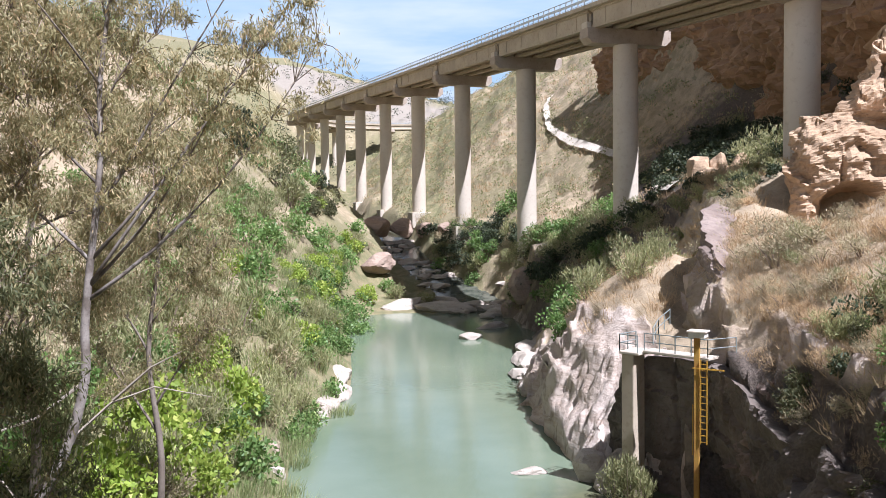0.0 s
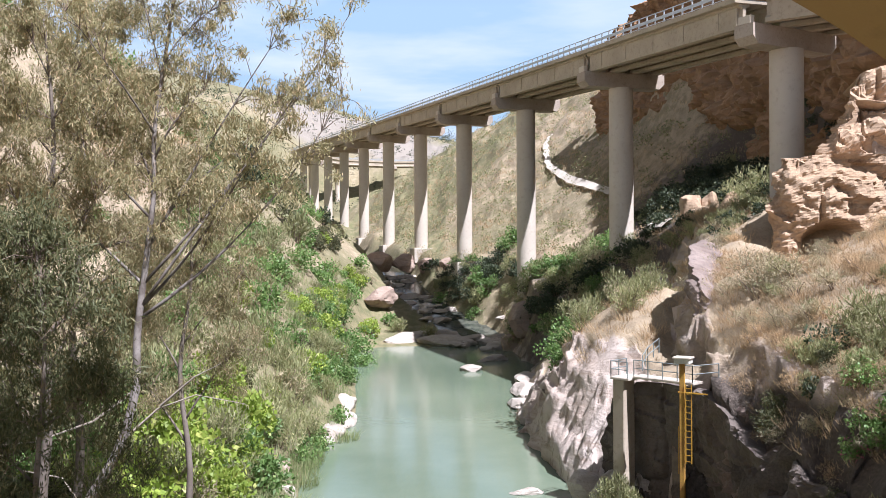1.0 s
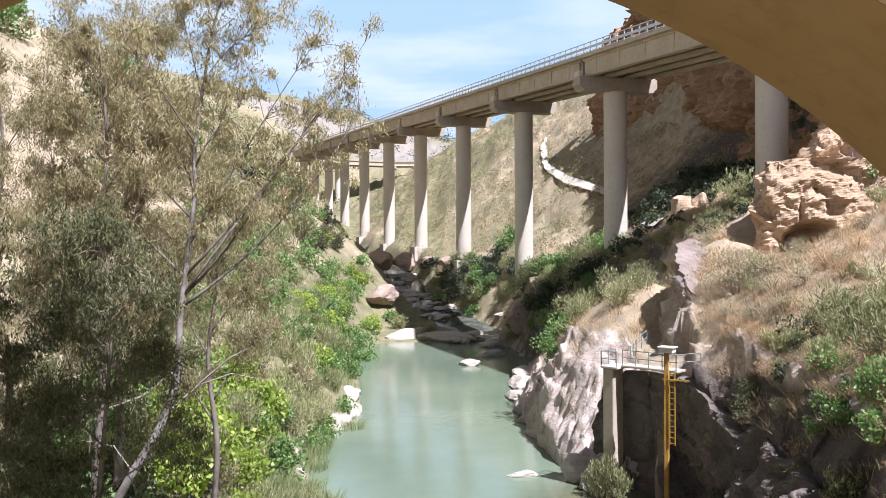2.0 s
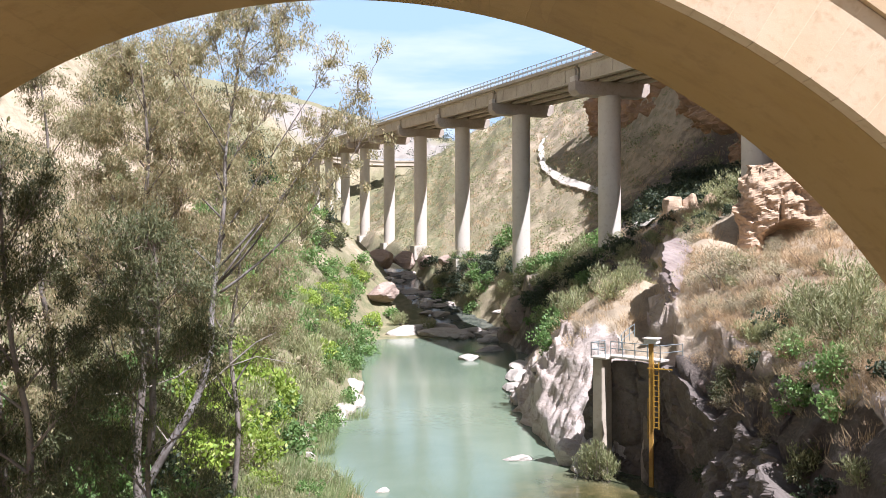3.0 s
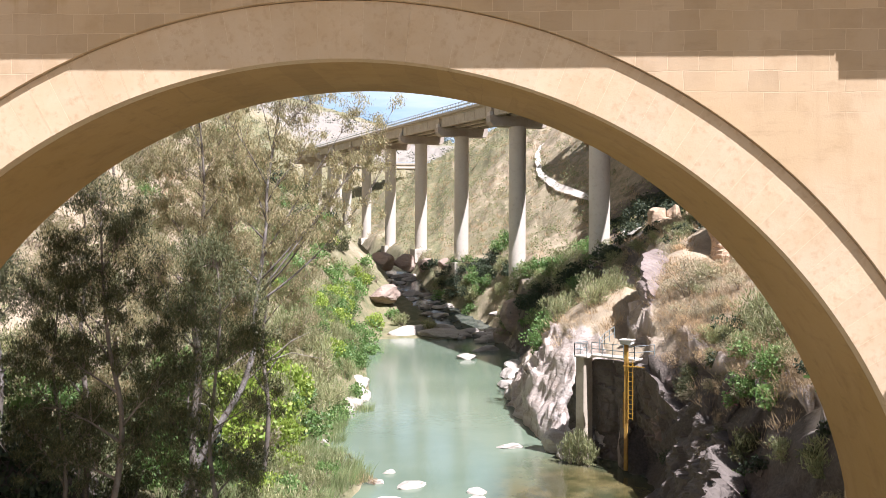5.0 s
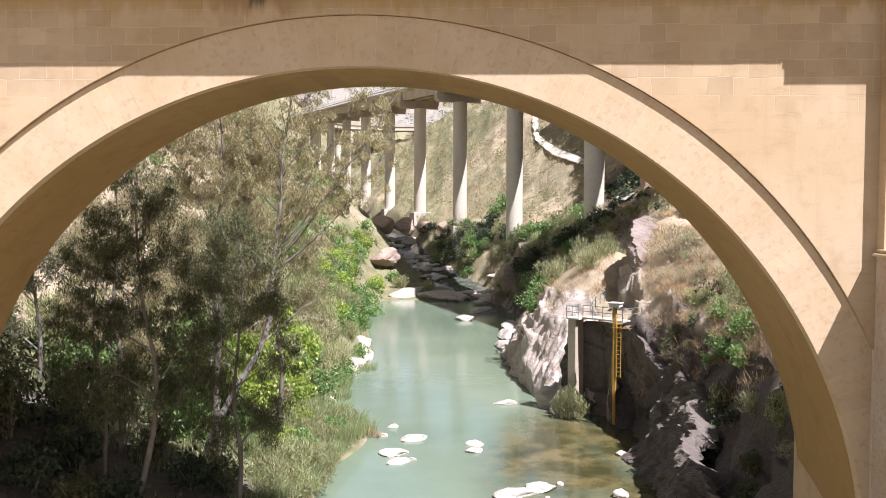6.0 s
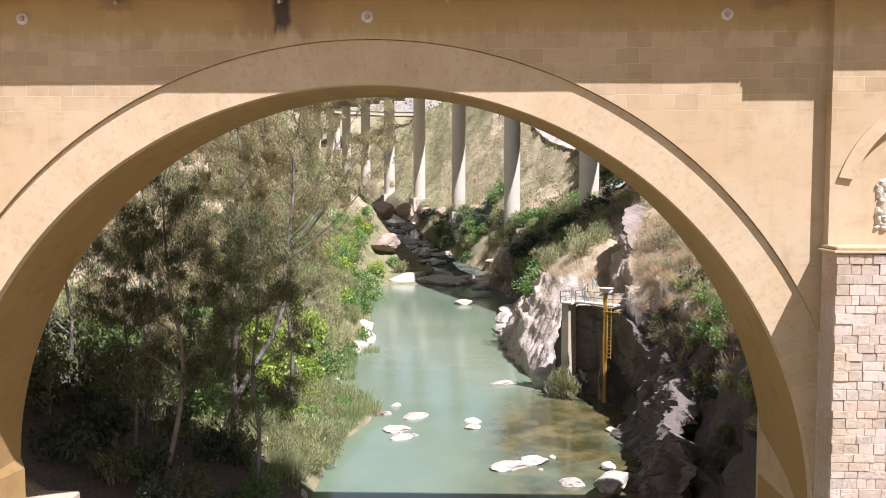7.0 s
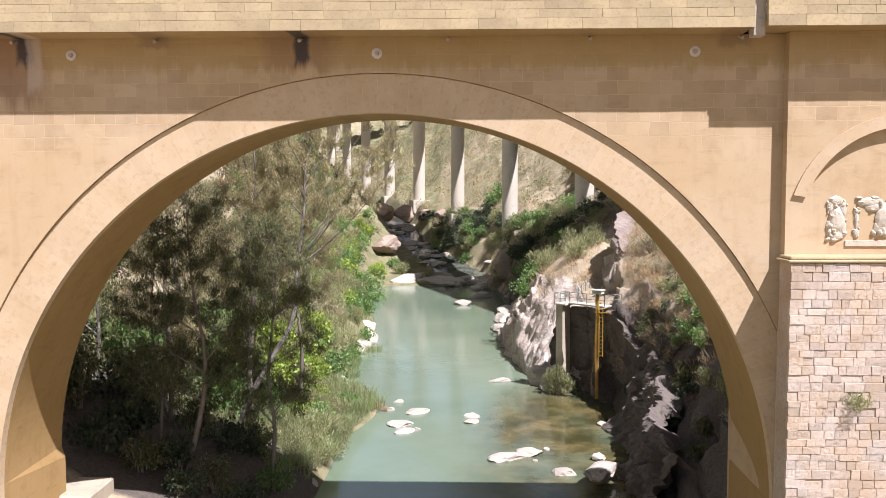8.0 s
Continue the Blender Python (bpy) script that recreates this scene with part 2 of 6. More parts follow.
def ground_mat():
    """Hill soil: bare rock, dry grass and green cover by the zone weights of the plan, all mottled."""
    m, b, add, nt = shader("hill_ground", 0.95)
    pos = add("NewGeometry").outputs["Position"]
    zone = add("SeparateColor", Color=add("Attribute", {"attr": "zone"}).outputs["Color"])
    big = noise_of(add, pos, 0.07, 5)
    mid = noise_of(add, pos, 0.5, 6, 0.65)
    fine = noise_of(add, pos, 5.0, 6, 0.7)
    dry = mixc(add, ramp(add, mid, (0, 0, 0), (1, 1, 1), 0.4, 0.62), (0.40, 0.31, 0.205), (0.30, 0.23, 0.15))
    dry = mixc(add, maths(add, "MULTIPLY", ramp(add, fine, (0, 0, 0), (1, 1, 1), 0.5, 0.7), 0.6), dry, (0.16, 0.125, 0.08))
    green = mixc(add, ramp(add, mid, (0, 0, 0), (1, 1, 1), 0.42, 0.6), (0.135, 0.13, 0.06), (0.225, 0.185, 0.10))
    mp = add("Mapping", Vector=pos, Scale=(0.7, 0.7, 4.0), Rotation=(0.22, 0.15, 0))
    beds = noise_of(add, mp.outputs[0], 0.35, 6, 0.68)
    rock = mixc(add, ramp(add, big, (0, 0, 0), (1, 1, 1), 0.42, 0.58), (0.54, 0.45, 0.39), (0.47, 0.37, 0.30))
    rock = mixc(add, maths(add, "MULTIPLY", ramp(add, beds, (1, 1, 1), (0, 0, 0), 0.32, 0.5), 0.6), rock, (0.27, 0.18, 0.12))
    grain = noise_of(add, add("Mapping", Vector=pos, Scale=(2.6, 1.5, 0.32), Rotation=(0.1, 0.35, 0.4)).outputs[0], 1.0, 5, 0.6)
    rock = mixc(add, maths(add, "MULTIPLY", ramp(add, grain, (1, 1, 1), (0, 0, 0), 0.33, 0.46), 0.7), rock, (0.20, 0.145, 0.11))
    bare = mixc(add, mid, (0.29, 0.25, 0.21), (0.21, 0.18, 0.145))
    wob = maths(add, "MULTIPLY", maths(add, "SUBTRACT", mid, 0.5), 1.3)
    c = mixc(add, ramp(add, maths(add, "ADD", zone.outputs["Green"], wob), (0, 0, 0), (1, 1, 1), 0.3, 0.7), dry, green)
    c = mixc(add, ramp(add, zone.outputs["Blue"], (0, 0, 0), (1, 1, 1), 0.35, 0.65), c, bare)
    rk = ramp(add, maths(add, "ADD", zone.outputs["Red"], maths(add, "MULTIPLY", wob, 0.6)), (0, 0, 0), (1, 1, 1), 0.4, 0.6)
    c = mixc(add, rk, c, rock)
    # very dark ground where the zone's alpha puts standing shade into the colour
    shade_ground = mixc(add, ramp(add, fine, (0, 0, 0), (1, 1, 1), 0.4, 0.65), (0.075, 0.058, 0.046), (0.13, 0.10, 0.08))
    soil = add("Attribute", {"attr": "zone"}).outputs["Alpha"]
    c = mixc(add, ramp(add, maths(add, "ADD", soil, maths(add, "MULTIPLY", wob, 0.5)), (0, 0, 0), (1, 1, 1), 0.35, 0.65), c, shade_ground)
    nt.links.new(c, b.inputs["Base Color"])
    bump(add, nt, b, maths(add, "ADD", fine, maths(add, "MULTIPLY", beds, maths(add, "MULTIPLY", rk, 2.5))), 0.7, 0.15)
    return m


def water_mat():
    """Silty green river: a cloudy body with a glossy, faintly rippled skin."""
    m, b, add, nt = shader("river_water", 0.14)
    pos = add("NewGeometry").outputs["Position"]
    big = noise_of(add, pos, 0.05, 4)
    mid = noise_of(add, pos, 0.35, 5, 0.6)
    c = mixc(add, ramp(add, big, (0, 0, 0), (1, 1, 1), 0.4, 0.6), (0.125, 0.16, 0.108), (0.155, 0.19, 0.132))
    shoal = add("Attribute", {"attr": "shoal"}).outputs["Fac"]
    bed = mixc(add, ramp(add, mid, (0, 0, 0), (1, 1, 1), 0.42, 0.6), (0.045, 0.042, 0.016), (0.12, 0.095, 0.04))
    c = mixc(add, shoal, c, bed)
    nt.links.new(c, b.inputs["Base Color"])
    b.inputs["IOR"].default_value = 1.33
    rip = noise_of(add, add("Mapping", Vector=pos, Scale=(1.0, 0.5, 1.0)).outputs[0], 2.2, 3, 0.5)
    bump(add, nt, b, rip, 0.3, 0.04)
    return m


def stream_mat():
    """Clear shallow running water over dark stones."""
    m, b, add, nt = shader("stream_water", 0.12)
    pos = add("NewGeometry").outputs["Position"]
    c = mixc(add, ramp(add, noise_of(add, pos, 0.6, 5), (0, 0, 0), (1, 1, 1), 0.4, 0.62), (0.05, 0.055, 0.045), (0.11, 0.11, 0.085))
    nt.links.new(c, b.inputs["Base Color"])
    b.inputs["IOR"].default_value = 1.33
    bump(add, nt, b, noise_of(add, pos, 1.6, 4, 0.6), 0.35, 0.08)
    return m


M_STREAM = stream_mat()
M_GROUND = ground_mat()
M_WATER = water_mat()


# ---- small building tools ----
def part(name, bm, material, parent=None, label="", smooth=False):
    """Link a bmesh as one mesh object, under a thing or a part."""
    me = bpy.data.meshes.new(name)
    bm.to_mesh(me)
    bm.free()
    me.materials.append(material)
    if smooth:
        for p in me.polygons:
            p.use_smooth = True
    ob = new(name, me)
    if parent is not None:
        ob.parent = parent
        ob.matrix_parent_inverse = parent.matrix_basis.inverted()
    if label:
        ob["label"] = label
    return ob


def raw(name, verts, faces, material, parent=None, label="", smooth=False):
    me = bpy.data.meshes.new(name)
    me.from_pydata([tuple(v) for v in verts], [], [tuple(f) for f in faces])
    me.materials.append(material)
    if smooth:
        me.polygons.foreach_set("use_smooth", [True] * len(me.polygons))
    me.update()
    ob = new(name, me)
    if parent is not None:
        ob.parent = parent
        ob.matrix_parent_inverse = parent.matrix_basis.inverted()
    if label:
        ob["label"] = label
    return ob


def thing(name, at, label, category, group="", kind=""):
    e = new(name)
    e.matrix_basis = Matrix.Translation(at)
    return tagged(e, label, category, group, kind)


def box(bm, x0, x1, y0, y1, z0, z1, bevel=0.0, m=None):
    ret = bmesh.ops.create_cube(bm, size=1.0)
    vs = ret["verts"]
    for v in vs:
        v.co = Vector(((x0 + x1) / 2 + v.co.x * (x1 - x0), (y0 + y1) / 2 + v.co.y * (y1 - y0), (z0 + z1) / 2 + v.co.z * (z1 - z0)))
    if bevel:
        es = list({e for v in vs for e in v.link_edges})
        out = bmesh.ops.bevel(bm, geom=es, offset=bevel, segments=1, affect="EDGES")
        vs = list({v for f in out["faces"] for v in f.verts} | {v for v in vs if v.is_valid})
    if m is not None:
        bmesh.ops.transform(bm, matrix=m, verts=vs)
    return bm


def boxes(*specs, bevel=0.0, m=None):
    bm = bmesh.new()
    for s in specs:
        box(bm, *s, bevel=bevel, m=m)
    return bm


def prism(outline, y0, y1):
    """A solid from an outline in x and z, drawn out from y0 to y1."""
    bm = bmesh.new()
    a = [bm.verts.new((x, y0, z)) for x, z in outline]
    b = [bm.verts.new((x, y1, z)) for x, z in outline]
    n = len(a)
    bm.faces.new(a)
    bm.faces.new(b[::-1])
    for i in range(n):
        bm.faces.new((a[i], b[i], b[(i + 1) % n], a[(i + 1) % n]))
    bmesh.ops.recalc_face_normals(bm, faces=bm.faces)
    return bm


def tube(bm, pts, radii, sides=8, caps=True):
    """A tapered tube along a line of points."""
    rings = []
    n = len(pts)
    for i, p in enumerate(pts):
        p = Vector(p)
        d = (Vector(pts[min(i + 1, n - 1)]) - Vector(pts[max(i - 1, 0)])).normalized()
        u = d.orthogonal().normalized() if abs(d.z) < 0.99 else Vector((1, 0, 0))
        u = (u - d * u.dot(d)).normalized()
        w = d.cross(u)
        r = radii[i] if isinstance(radii, (list, tuple)) else radii
        rings.append([bm.verts.new(p + (u * math.cos(a) + w * math.sin(a)) * r) for a in [2 * math.pi * k / sides for k in range(sides)]])
    for a, b in zip(rings, rings[1:]):
        for k in range(sides):
            bm.faces.new((a[k], a[(k + 1) % sides], b[(k + 1) % sides], b[k]))
    if caps:
        bm.faces.new(rings[0][::-1])
        bm.faces.new(rings[-1])
    return bm


def lattice(ix, iy, iz, seed):
    h = (ix * 374761393 + iy * 668265263 + iz * 2147483647 + seed * 1274126177) & 0xFFFFFFFF
    h = ((h ^ (h >> 13)) * 1274126177) & 0xFFFFFFFF
    return ((h ^ (h >> 16)) & 0xFFFFFF) / float(0xFFFFFF)


def vnoise(x, y, z=None, seed=0):
    """Smooth value noise, -1 to 1, on arrays."""
    x, y = np.asarray(x, float), np.asarray(y, float)
    z = np.zeros_like(x) if z is None else np.asarray(z, float)
    f = [np.floor(v) for v in (x, y, z)]
    t = [v - w for v, w in zip((x, y, z), f)]
    t = [v * v * (3 - 2 * v) for v in t]
    i = [w.astype(np.int64) for w in f]
    out = 0
    for a in (0, 1):
        for b in (0, 1):
            for c in (0, 1):
                k = (t[0] if a else 1 - t[0]) * (t[1] if b else 1 - t[1]) * (t[2] if c else 1 - t[2])
                out = out + k * lattice(i[0] + a, i[1] + b, i[2] + c, seed)
    return out * 2 - 1


def fbm(x, y, z=None, seed=0, octaves=4, gain=0.5):
    s, amp = 0, 1.0
    for k in range(octaves):
        f = 2.0 ** k
        s = s + amp * vnoise(np.asarray(x) * f, np.asarray(y) * f, None if z is None else np.asarray(z) * f, seed + k)
        amp *= gain
    return s


# ---- the valley ----
BED = -1.6
SECTIONS = [
    (-400, "-900:90 -150:40 -40:12 -22:5 -10:0.2 -8:-1.6 14:-1.6 16:0.5 20:4 40:20 150:60 900:90"),
    (-60, "-900:95 -150:40 -40:12 -22:6 -9:0.3 -7:-1.6 14:-1.6 16:0.5 20:4 40:20 150:60 900:95"),
    (0, "-900:95 -150:45 -40:16 -22:7 -17:3.9 -12:2.4 -8:0.3 -6.5:-1.2 12:-1.6 13.5:0.5 15:3 17:5 30:14 60:26 150:60 900:95"),
    (20, "-900:95 -150:45 -40:16 -22:9 -15:5 -10:3.2 -7:1 -6:-0.3 -4:-1.4 13:-1.4 15.5:0 17:3 19:6 20.8:10.6 22.4:11.6 32:17 45:24 80:36 150:60 900:95"),
    (30, "-900:95 -150:46 -40:17 -25:9 -14:4.5 -9:2 -6.6:0.3 -5:-1 15:-1.4 17.4:0 18.4:3 19.6:6 20.6:9.6 22.2:11.6 24:12.4 32:17 45:23 80:37 150:60 900:95"),
    (40, "-900:95 -150:50 -45:20 -25:9.5 -14:4.5 -8:1.5 -4.8:0.3 -3.4:-1.2 15:-1.4 17.3:0 17.9:4 18.8:7.4 20.6:10.8 22.4:11.6 28:14.5 40:21 80:38 150:62 900:96"),
    (45, "-900:96 -150:54 -45:21 -25:9.5 -15:5 -9:1.5 -5:0.3 -3.4:-1.2 15:-1.4 17.4:0 17.8:4 18.1:8.2 19.0:9.6 20.4:11.8 22.2:13.6 25:15.4 32:18 45:25 80:40 150:64 900:96"),
    (50, "-900:97 -150:60 -45:22 -25:10.5 -15:5.5 -10.5:2 -8.6:0.2 -7:-1.2 13:-1.4 15.2:0 15.5:4 15.8:8.0 16.6:8.8 17.5:9.3 18.4:10.8 20:12.4 24:15 30:17.6 45:26 80:42 150:66 900:97"),
    (52.8, "-900:97 -150:62 -45:23 -25:10.7 -15:5.7 -10.7:2 -9:0.2 -7.4:-1.2 9.4:-1.4 10.5:0 11.8:0.8 13:1.8 14:3.4 14.7:7.4 15.4:8.4 17.2:8.9 18.0:9.6 18.8:12 20.6:13.6 24:15.5 30:18.1 45:26.4 80:42 150:66 900:97"),
    (56, "-900:98 -150:66 -45:25 -25:11 -15:6 -11:2 -9.6:0.2 -8:-1.2 9.6:-1.4 9.9:0 10.5:2.0 12:4.2 14:6.5 15.5:8.2 16.6:8.6 18.1:8.8 18.5:11.8 19.6:13.5 21:14.4 24:15.4 28:14.9 34:15.8 45:25 80:42 150:67 900:98"),
    (60, "-900:98 -150:70 -80:46 -45:26 -25:11 -15.6:6 -11.3:1.9 -9.8:0.2 -8:-1.2 8.9:-1.4 9.2:0 9.7:2.0 11.2:4.2 13.2:7.0 15.6:9.4 17.2:10.2 18.5:9.6 19.1:12.6 20.2:14.6 22:15.6 24:16 26:15.6 28:14.6 34:15 45:26 80:42 150:67 900:98"),
    (63, "-900:98 -150:74 -80:48 -45:27 -25:11 -16:6 -11.5:1.8 -10:0.2 -8:-1.2 8.6:-1.4 8.9:0 9.4:2.2 10.8:4.9 13:8.2 16:10.6 18.6:11.2 20.2:10.4 20.8:14.0 22:16.5 24:17.2 27.3:16.2 29:15.4 33:17 36:23 45:29 80:44 150:68 900:98"),
    # unseen ground right of the crag, y 70 to 120, raised to block sun
    (70, "-900:98 -150:84 -80:54 -50:34 -25:12 -16:6 -11.3:1.8 -9.6:0.2 -8:-1.2 7.8:-1.4 8.1:0 8.6:2.2 10:5.6 12.4:9.8 16:12.6 19.5:13.4 22:12.4 22.8:14.8 24.5:17.6 27:19 30:21 33:25 38:29 50:33 80:60 150:90 900:98"),
    (80, "-900:98 -150:90 -80:58 -55:42 -25:13 -16:6.5 -10.5:1.6 -9.1:0.2 -7.6:-1.2 6.2:-1.4 7.5:0 9.4:2.8 12:6.2 15:9.2 18:10.6 22:10.6 24.0:12 25:16 26.5:18.4 28:19.4 33:21.5 42:24 52:26 62:30 66:58 76:84 150:100 900:98"),
    (90, "-900:98 -150:92 -80:59 -55:42 -30:17.5 -20:9 -14:3 -11.2:0.9 -10.2:0.2 -8.4:-1.2 7.1:-1.3 8.6:0 10.4:2.6 13:5.6 17:8.2 22:9.8 25:13.5 27:18.6 30:20.6 36:22 46:24 53:27 58:60 68:72 76:84 150:104 900:104"),
    (100, "-900:98 -150:95 -80:60 -55:43 -35:22 -22:10.5 -17:5 -13:1 -11.8:0.2 -9.6:-1.2 8:-1.4 9.6:0 11:2.8 14:6.5 18:9.5 22:12.5 25:17.5 28:20 30:20.8 36:22 46:24 52:27 57:60 68:74 150:108 900:110"),
    (120, "-900:98 -150:95 -80:60 -52:43 -35:24 -24:11 -19:5 -16.5:1 -15.4:0.2 -13:-1.2 10.5:-1.2 12:0 13.4:4.4 17:10.5 24:18.4 32:22.2 40:25 49:28 54:60 64:74 74:80 150:110 900:110"),
    (135, "-900:98 -150:95 -80:60 -50:42 -32:22 -24:11 -20:5 -18.4:1 -17.4:0.1 -14:-1 8.8:-1 10:0 10.8:5 12.2:11 19:13.5 28:20.5 38:25 49:30 53:54 60:66 90:74 150:88 900:98"),
    (150, "-900:98 -200:92 -100:62 -50:40 -30:19 -22:9 -17:2.4 -14:0.8 -10:0.3 -2:0.2 3:-0.5 7.4:-0.6 8.4:2.5 10:8 11.6:11.8 22:15.5 32:23 40:30 46:38 50:58 64:72 150:92 900:98"),
    (176, "-900:98 -200:94 -100:62 -48:36 -30:21 -20:12 -13:6.4 -6:6 -2:10 1:13 10:17 20:25 30:34 38:44 44:62 60:72 150:98 900:110"),
    (208, "-900:100 -200:95 -100:62 -50:34 -32:20 -24:13.5 -19:10.8 -15:11 -10:15.6 0:20 15:31.5 28:42 40:53 60:73 150:105 900:120"),
    (240, "-900:100 -200:96 -100:62 -55:34 -40:19 -33:14 -28:13.4 -22:16.4 -10:24 10:41 30:57 50:72 150:110 900:130"),
    (272, "-900:102 -200:98 -100:62 -60:34 -46:20 -39:15.5 -33:18.6 -20:29 0:46 20:62 50:80 150:120 900:140"),
    (330, "-900:110 -200:102 -110:66 -78:36 -62:23 -54:22.6 -42:30 -20:46 0:57 20:66 50:82 150:125 900:150"),
    (400, "-900:120 -250:108 -140:82 -105:52 -82:30 -72:27 -55:34 -30:44 0:54 30:64 60:80 150:125 900:160"),
    (470, "-900:130 -300:112 -150:92 -118:72 -95:48 -60:42 -30:47 0:56 50:75 150:130 900:165"),
    (600, "-900:150 -400:152 -250:134 -150:118 -110:108 -70:101 -40:92 0:88 60:98 150:130 400:180 900:190"),
    (900, "-900:190 -400:215 -250:188 -208:178 -138:156 -83:140 -40:128 0:120 60:124 150:150 400:190 900:200"),
    (2500, "-900:160 0:130 900:170"),
]
SEC_Y = np.array([s[0] for s in SECTIONS], float)
SEC_XZ = [np.array([[float(v) for v in k.split(":")] for k in s[1].split()]) for s in SECTIONS]


def land(x, y):
    """The smooth lie of the land."""
    x, y = np.asarray(x, float), np.asarray(y, float)
    prof = np.stack([np.interp(x, s[:, 0], s[:, 1]) for s in SEC_XZ])
    k = np.clip(np.searchsorted(SEC_Y, y, "right") - 1, 0, len(SEC_Y) - 2)
    w = np.clip((y - SEC_Y[k]) / (SEC_Y[k + 1] - SEC_Y[k]), 0, 1)
    ids = np.arange(x.size).reshape(x.shape)
    flat = prof.reshape(len(SEC_XZ), -1)
    return flat[k.ravel(), ids.ravel()].reshape(x.shape) * (1 - w) + flat[k.ravel() + 1, ids.ravel()].reshape(x.shape) * w


# the alignment of the viaduct: straight up the valley, then a bend to the right
PIER_A, STEP = Vector((33.8, 80.9, 35.6)), Vector((-11.05, 31.73, 2.02))


def deck_clear(x, y):
    """How high the ground may reach under the viaduct's deck."""
    s = ((x - PIER_A.x) * STEP.x + (y - PIER_A.y) * STEP.y) / (STEP.x ** 2 + STEP.y ** 2)
    off = np.abs((x - PIER_A.x) * STEP.y - (y - PIER_A.y) * STEP.x) / math.hypot(STEP.x, STEP.y)
    lim = PIER_A.z - 1.2 + s * STEP.z
    return np.where((off < 9) & (s < 10.4) & (s > -0.3), lim, 1e4)


def rockiness(x, y, z, slope):
    """Where bare rock shows: steep ground, and the foot of the banks at the river."""
    n = fbm(x * 0.12, y * 0.12, seed=5, octaves=3)
    r = np.clip((slope - 0.95) / 0.5 + 0.25 * n, 0, 1) * np.clip((102 - y) / 10, 0.12, 1)
    right = np.clip((x - 6) / 4, 0, 1)
    foot = np.clip(1.2 - np.abs(z - 0.3) / 1.2, 0, 1) * right
    spur = np.clip(1.25 - np.hypot((x - 10.9) / 4.4, (y - 57) / 8.6), 0, 1) * 3
    crag = np.clip((x - 27 - 3 * n) / 6, 0, 1) * np.clip((y - 57) / 4, 0, 1) * np.clip((74 - y) / 4, 0, 1)
    return np.clip(np.maximum.reduce([r, foot, np.clip(spur, 0, 1), crag]), 0, 1)


def spur_weight(x, y):
    return np.clip(1.25 - np.hypot((x - 10.9) / 4.4, (y - 57) / 8.6), 0, 1)


def relief(x, y, z):
    """The land with its bumps: soft on soil, broken on rock."""
    e = 0.5
    slope = np.hypot(land(x + e, y) - land(x - e, y), land(x, y + e) - land(x, y - e)) / (2 * e)
    rk = rockiness(x, y, z, slope)
    far = np.clip((np.hypot(x, y - 60) - 60) / 200, 0, 1)
    under = np.clip((z + 0.2) / 1.5, 0.15, 1)
    d = fbm(x * 0.22, y * 0.22, seed=11, octaves=4) * (0.28 + 1.6 * far) * under
    d = d + far * 3.0 * fbm(x * 0.03, y * 0.03, seed=17, octaves=4)
    beds = z + 0.22 * x - 0.15 * y + 1.2 * fbm(x * 0.15, y * 0.15, seed=23, octaves=3)
    ledge = np.abs((beds * 0.8) % 1.0 - 0.5) * 2
    d = d + rk * under * (1 - 0.75 * np.clip(spur_weight(x, y) * 1.4, 0, 1)) * (0.55 * (ledge - 0.5) + 0.75 * fbm(x * 0.55, y * 0.4, z * 0.5, seed=31, octaves=4))
    strip = np.clip(spur_weight(x, y) * 1.4, 0, 1)
    q = x * 0.75 + y * 0.28 + 0.5 * fbm(x * 0.35, y * 0.35, seed=83, octaves=3)
    tread = 0.5 - q % 1.0
    rib = 0.5 - (0.5 * x - 0.72 * y + 0.55 * fbm(x * 0.25, y * 0.4, seed=85, octaves=2)) % 1.0
    fin = 0.5 - (1.3 * x - 1.75 * y + 0.7 * fbm(x * 0.5, y * 0.8, seed=86, octaves=2)) % 1.0
    low = np.clip((7.6 - z) / 2.2, 0.12, 1)
    d = d + strip * under * low * (0.1 * tread + 0.3 * rib + 0.2 * fin - 0.75 * np.clip(1 - np.abs((0.62 * x - 0.42 * y + 0.7 * fbm(x * 0.3, y * 0.3, seed=88, octaves=3)) % 1.0 - 0.5) / 0.13, 0, 1) + 0.12 * fbm(x * 1.6, y * 1.6, seed=87, octaves=2))
    return d, rk, slope


def stream_line(y):
    """The stream above the pool: its middle, half width and level."""
    mid = np.interp(y, [143, 150, 158, 178, 208, 240, 272, 290], [4, 3.5, 1, -9.5, -17, -28, -39, -46])
    half = np.interp(y, [148, 165, 190, 290], [6, 4.4, 3.6, 2.6])
    level = np.interp(y, [148, 154, 176, 208, 240, 272, 290], [0.14, 0.7, 6.0, 10.9, 13.6, 15.8, 17.4])
    return mid, half, level


def carved_bed(x, y, z):
    """The ground with the stream's bed cut into it."""
    mid, half, level = stream_line(y)
    cut = level - 0.4 + np.clip(np.abs(x - mid) - half, 0, None) * 2.0
    return np.where((y > 148) & (y < 290), np.minimum(z, cut), z)


def height(x, y):
    x, y = np.asarray(x, float), np.asarray(y, float)
    z = land(x, y)
    d, _, _ = relief(x, y, z)
    return carved_bed(x, y, np.minimum(z + d, deck_clear(x, y)))


def spaced(*runs):
    out = []
    for a, b, n in runs:
        out += list(np.linspace(a, b, n, endpoint=False))
    return np.array(out + [runs[-1][1]])


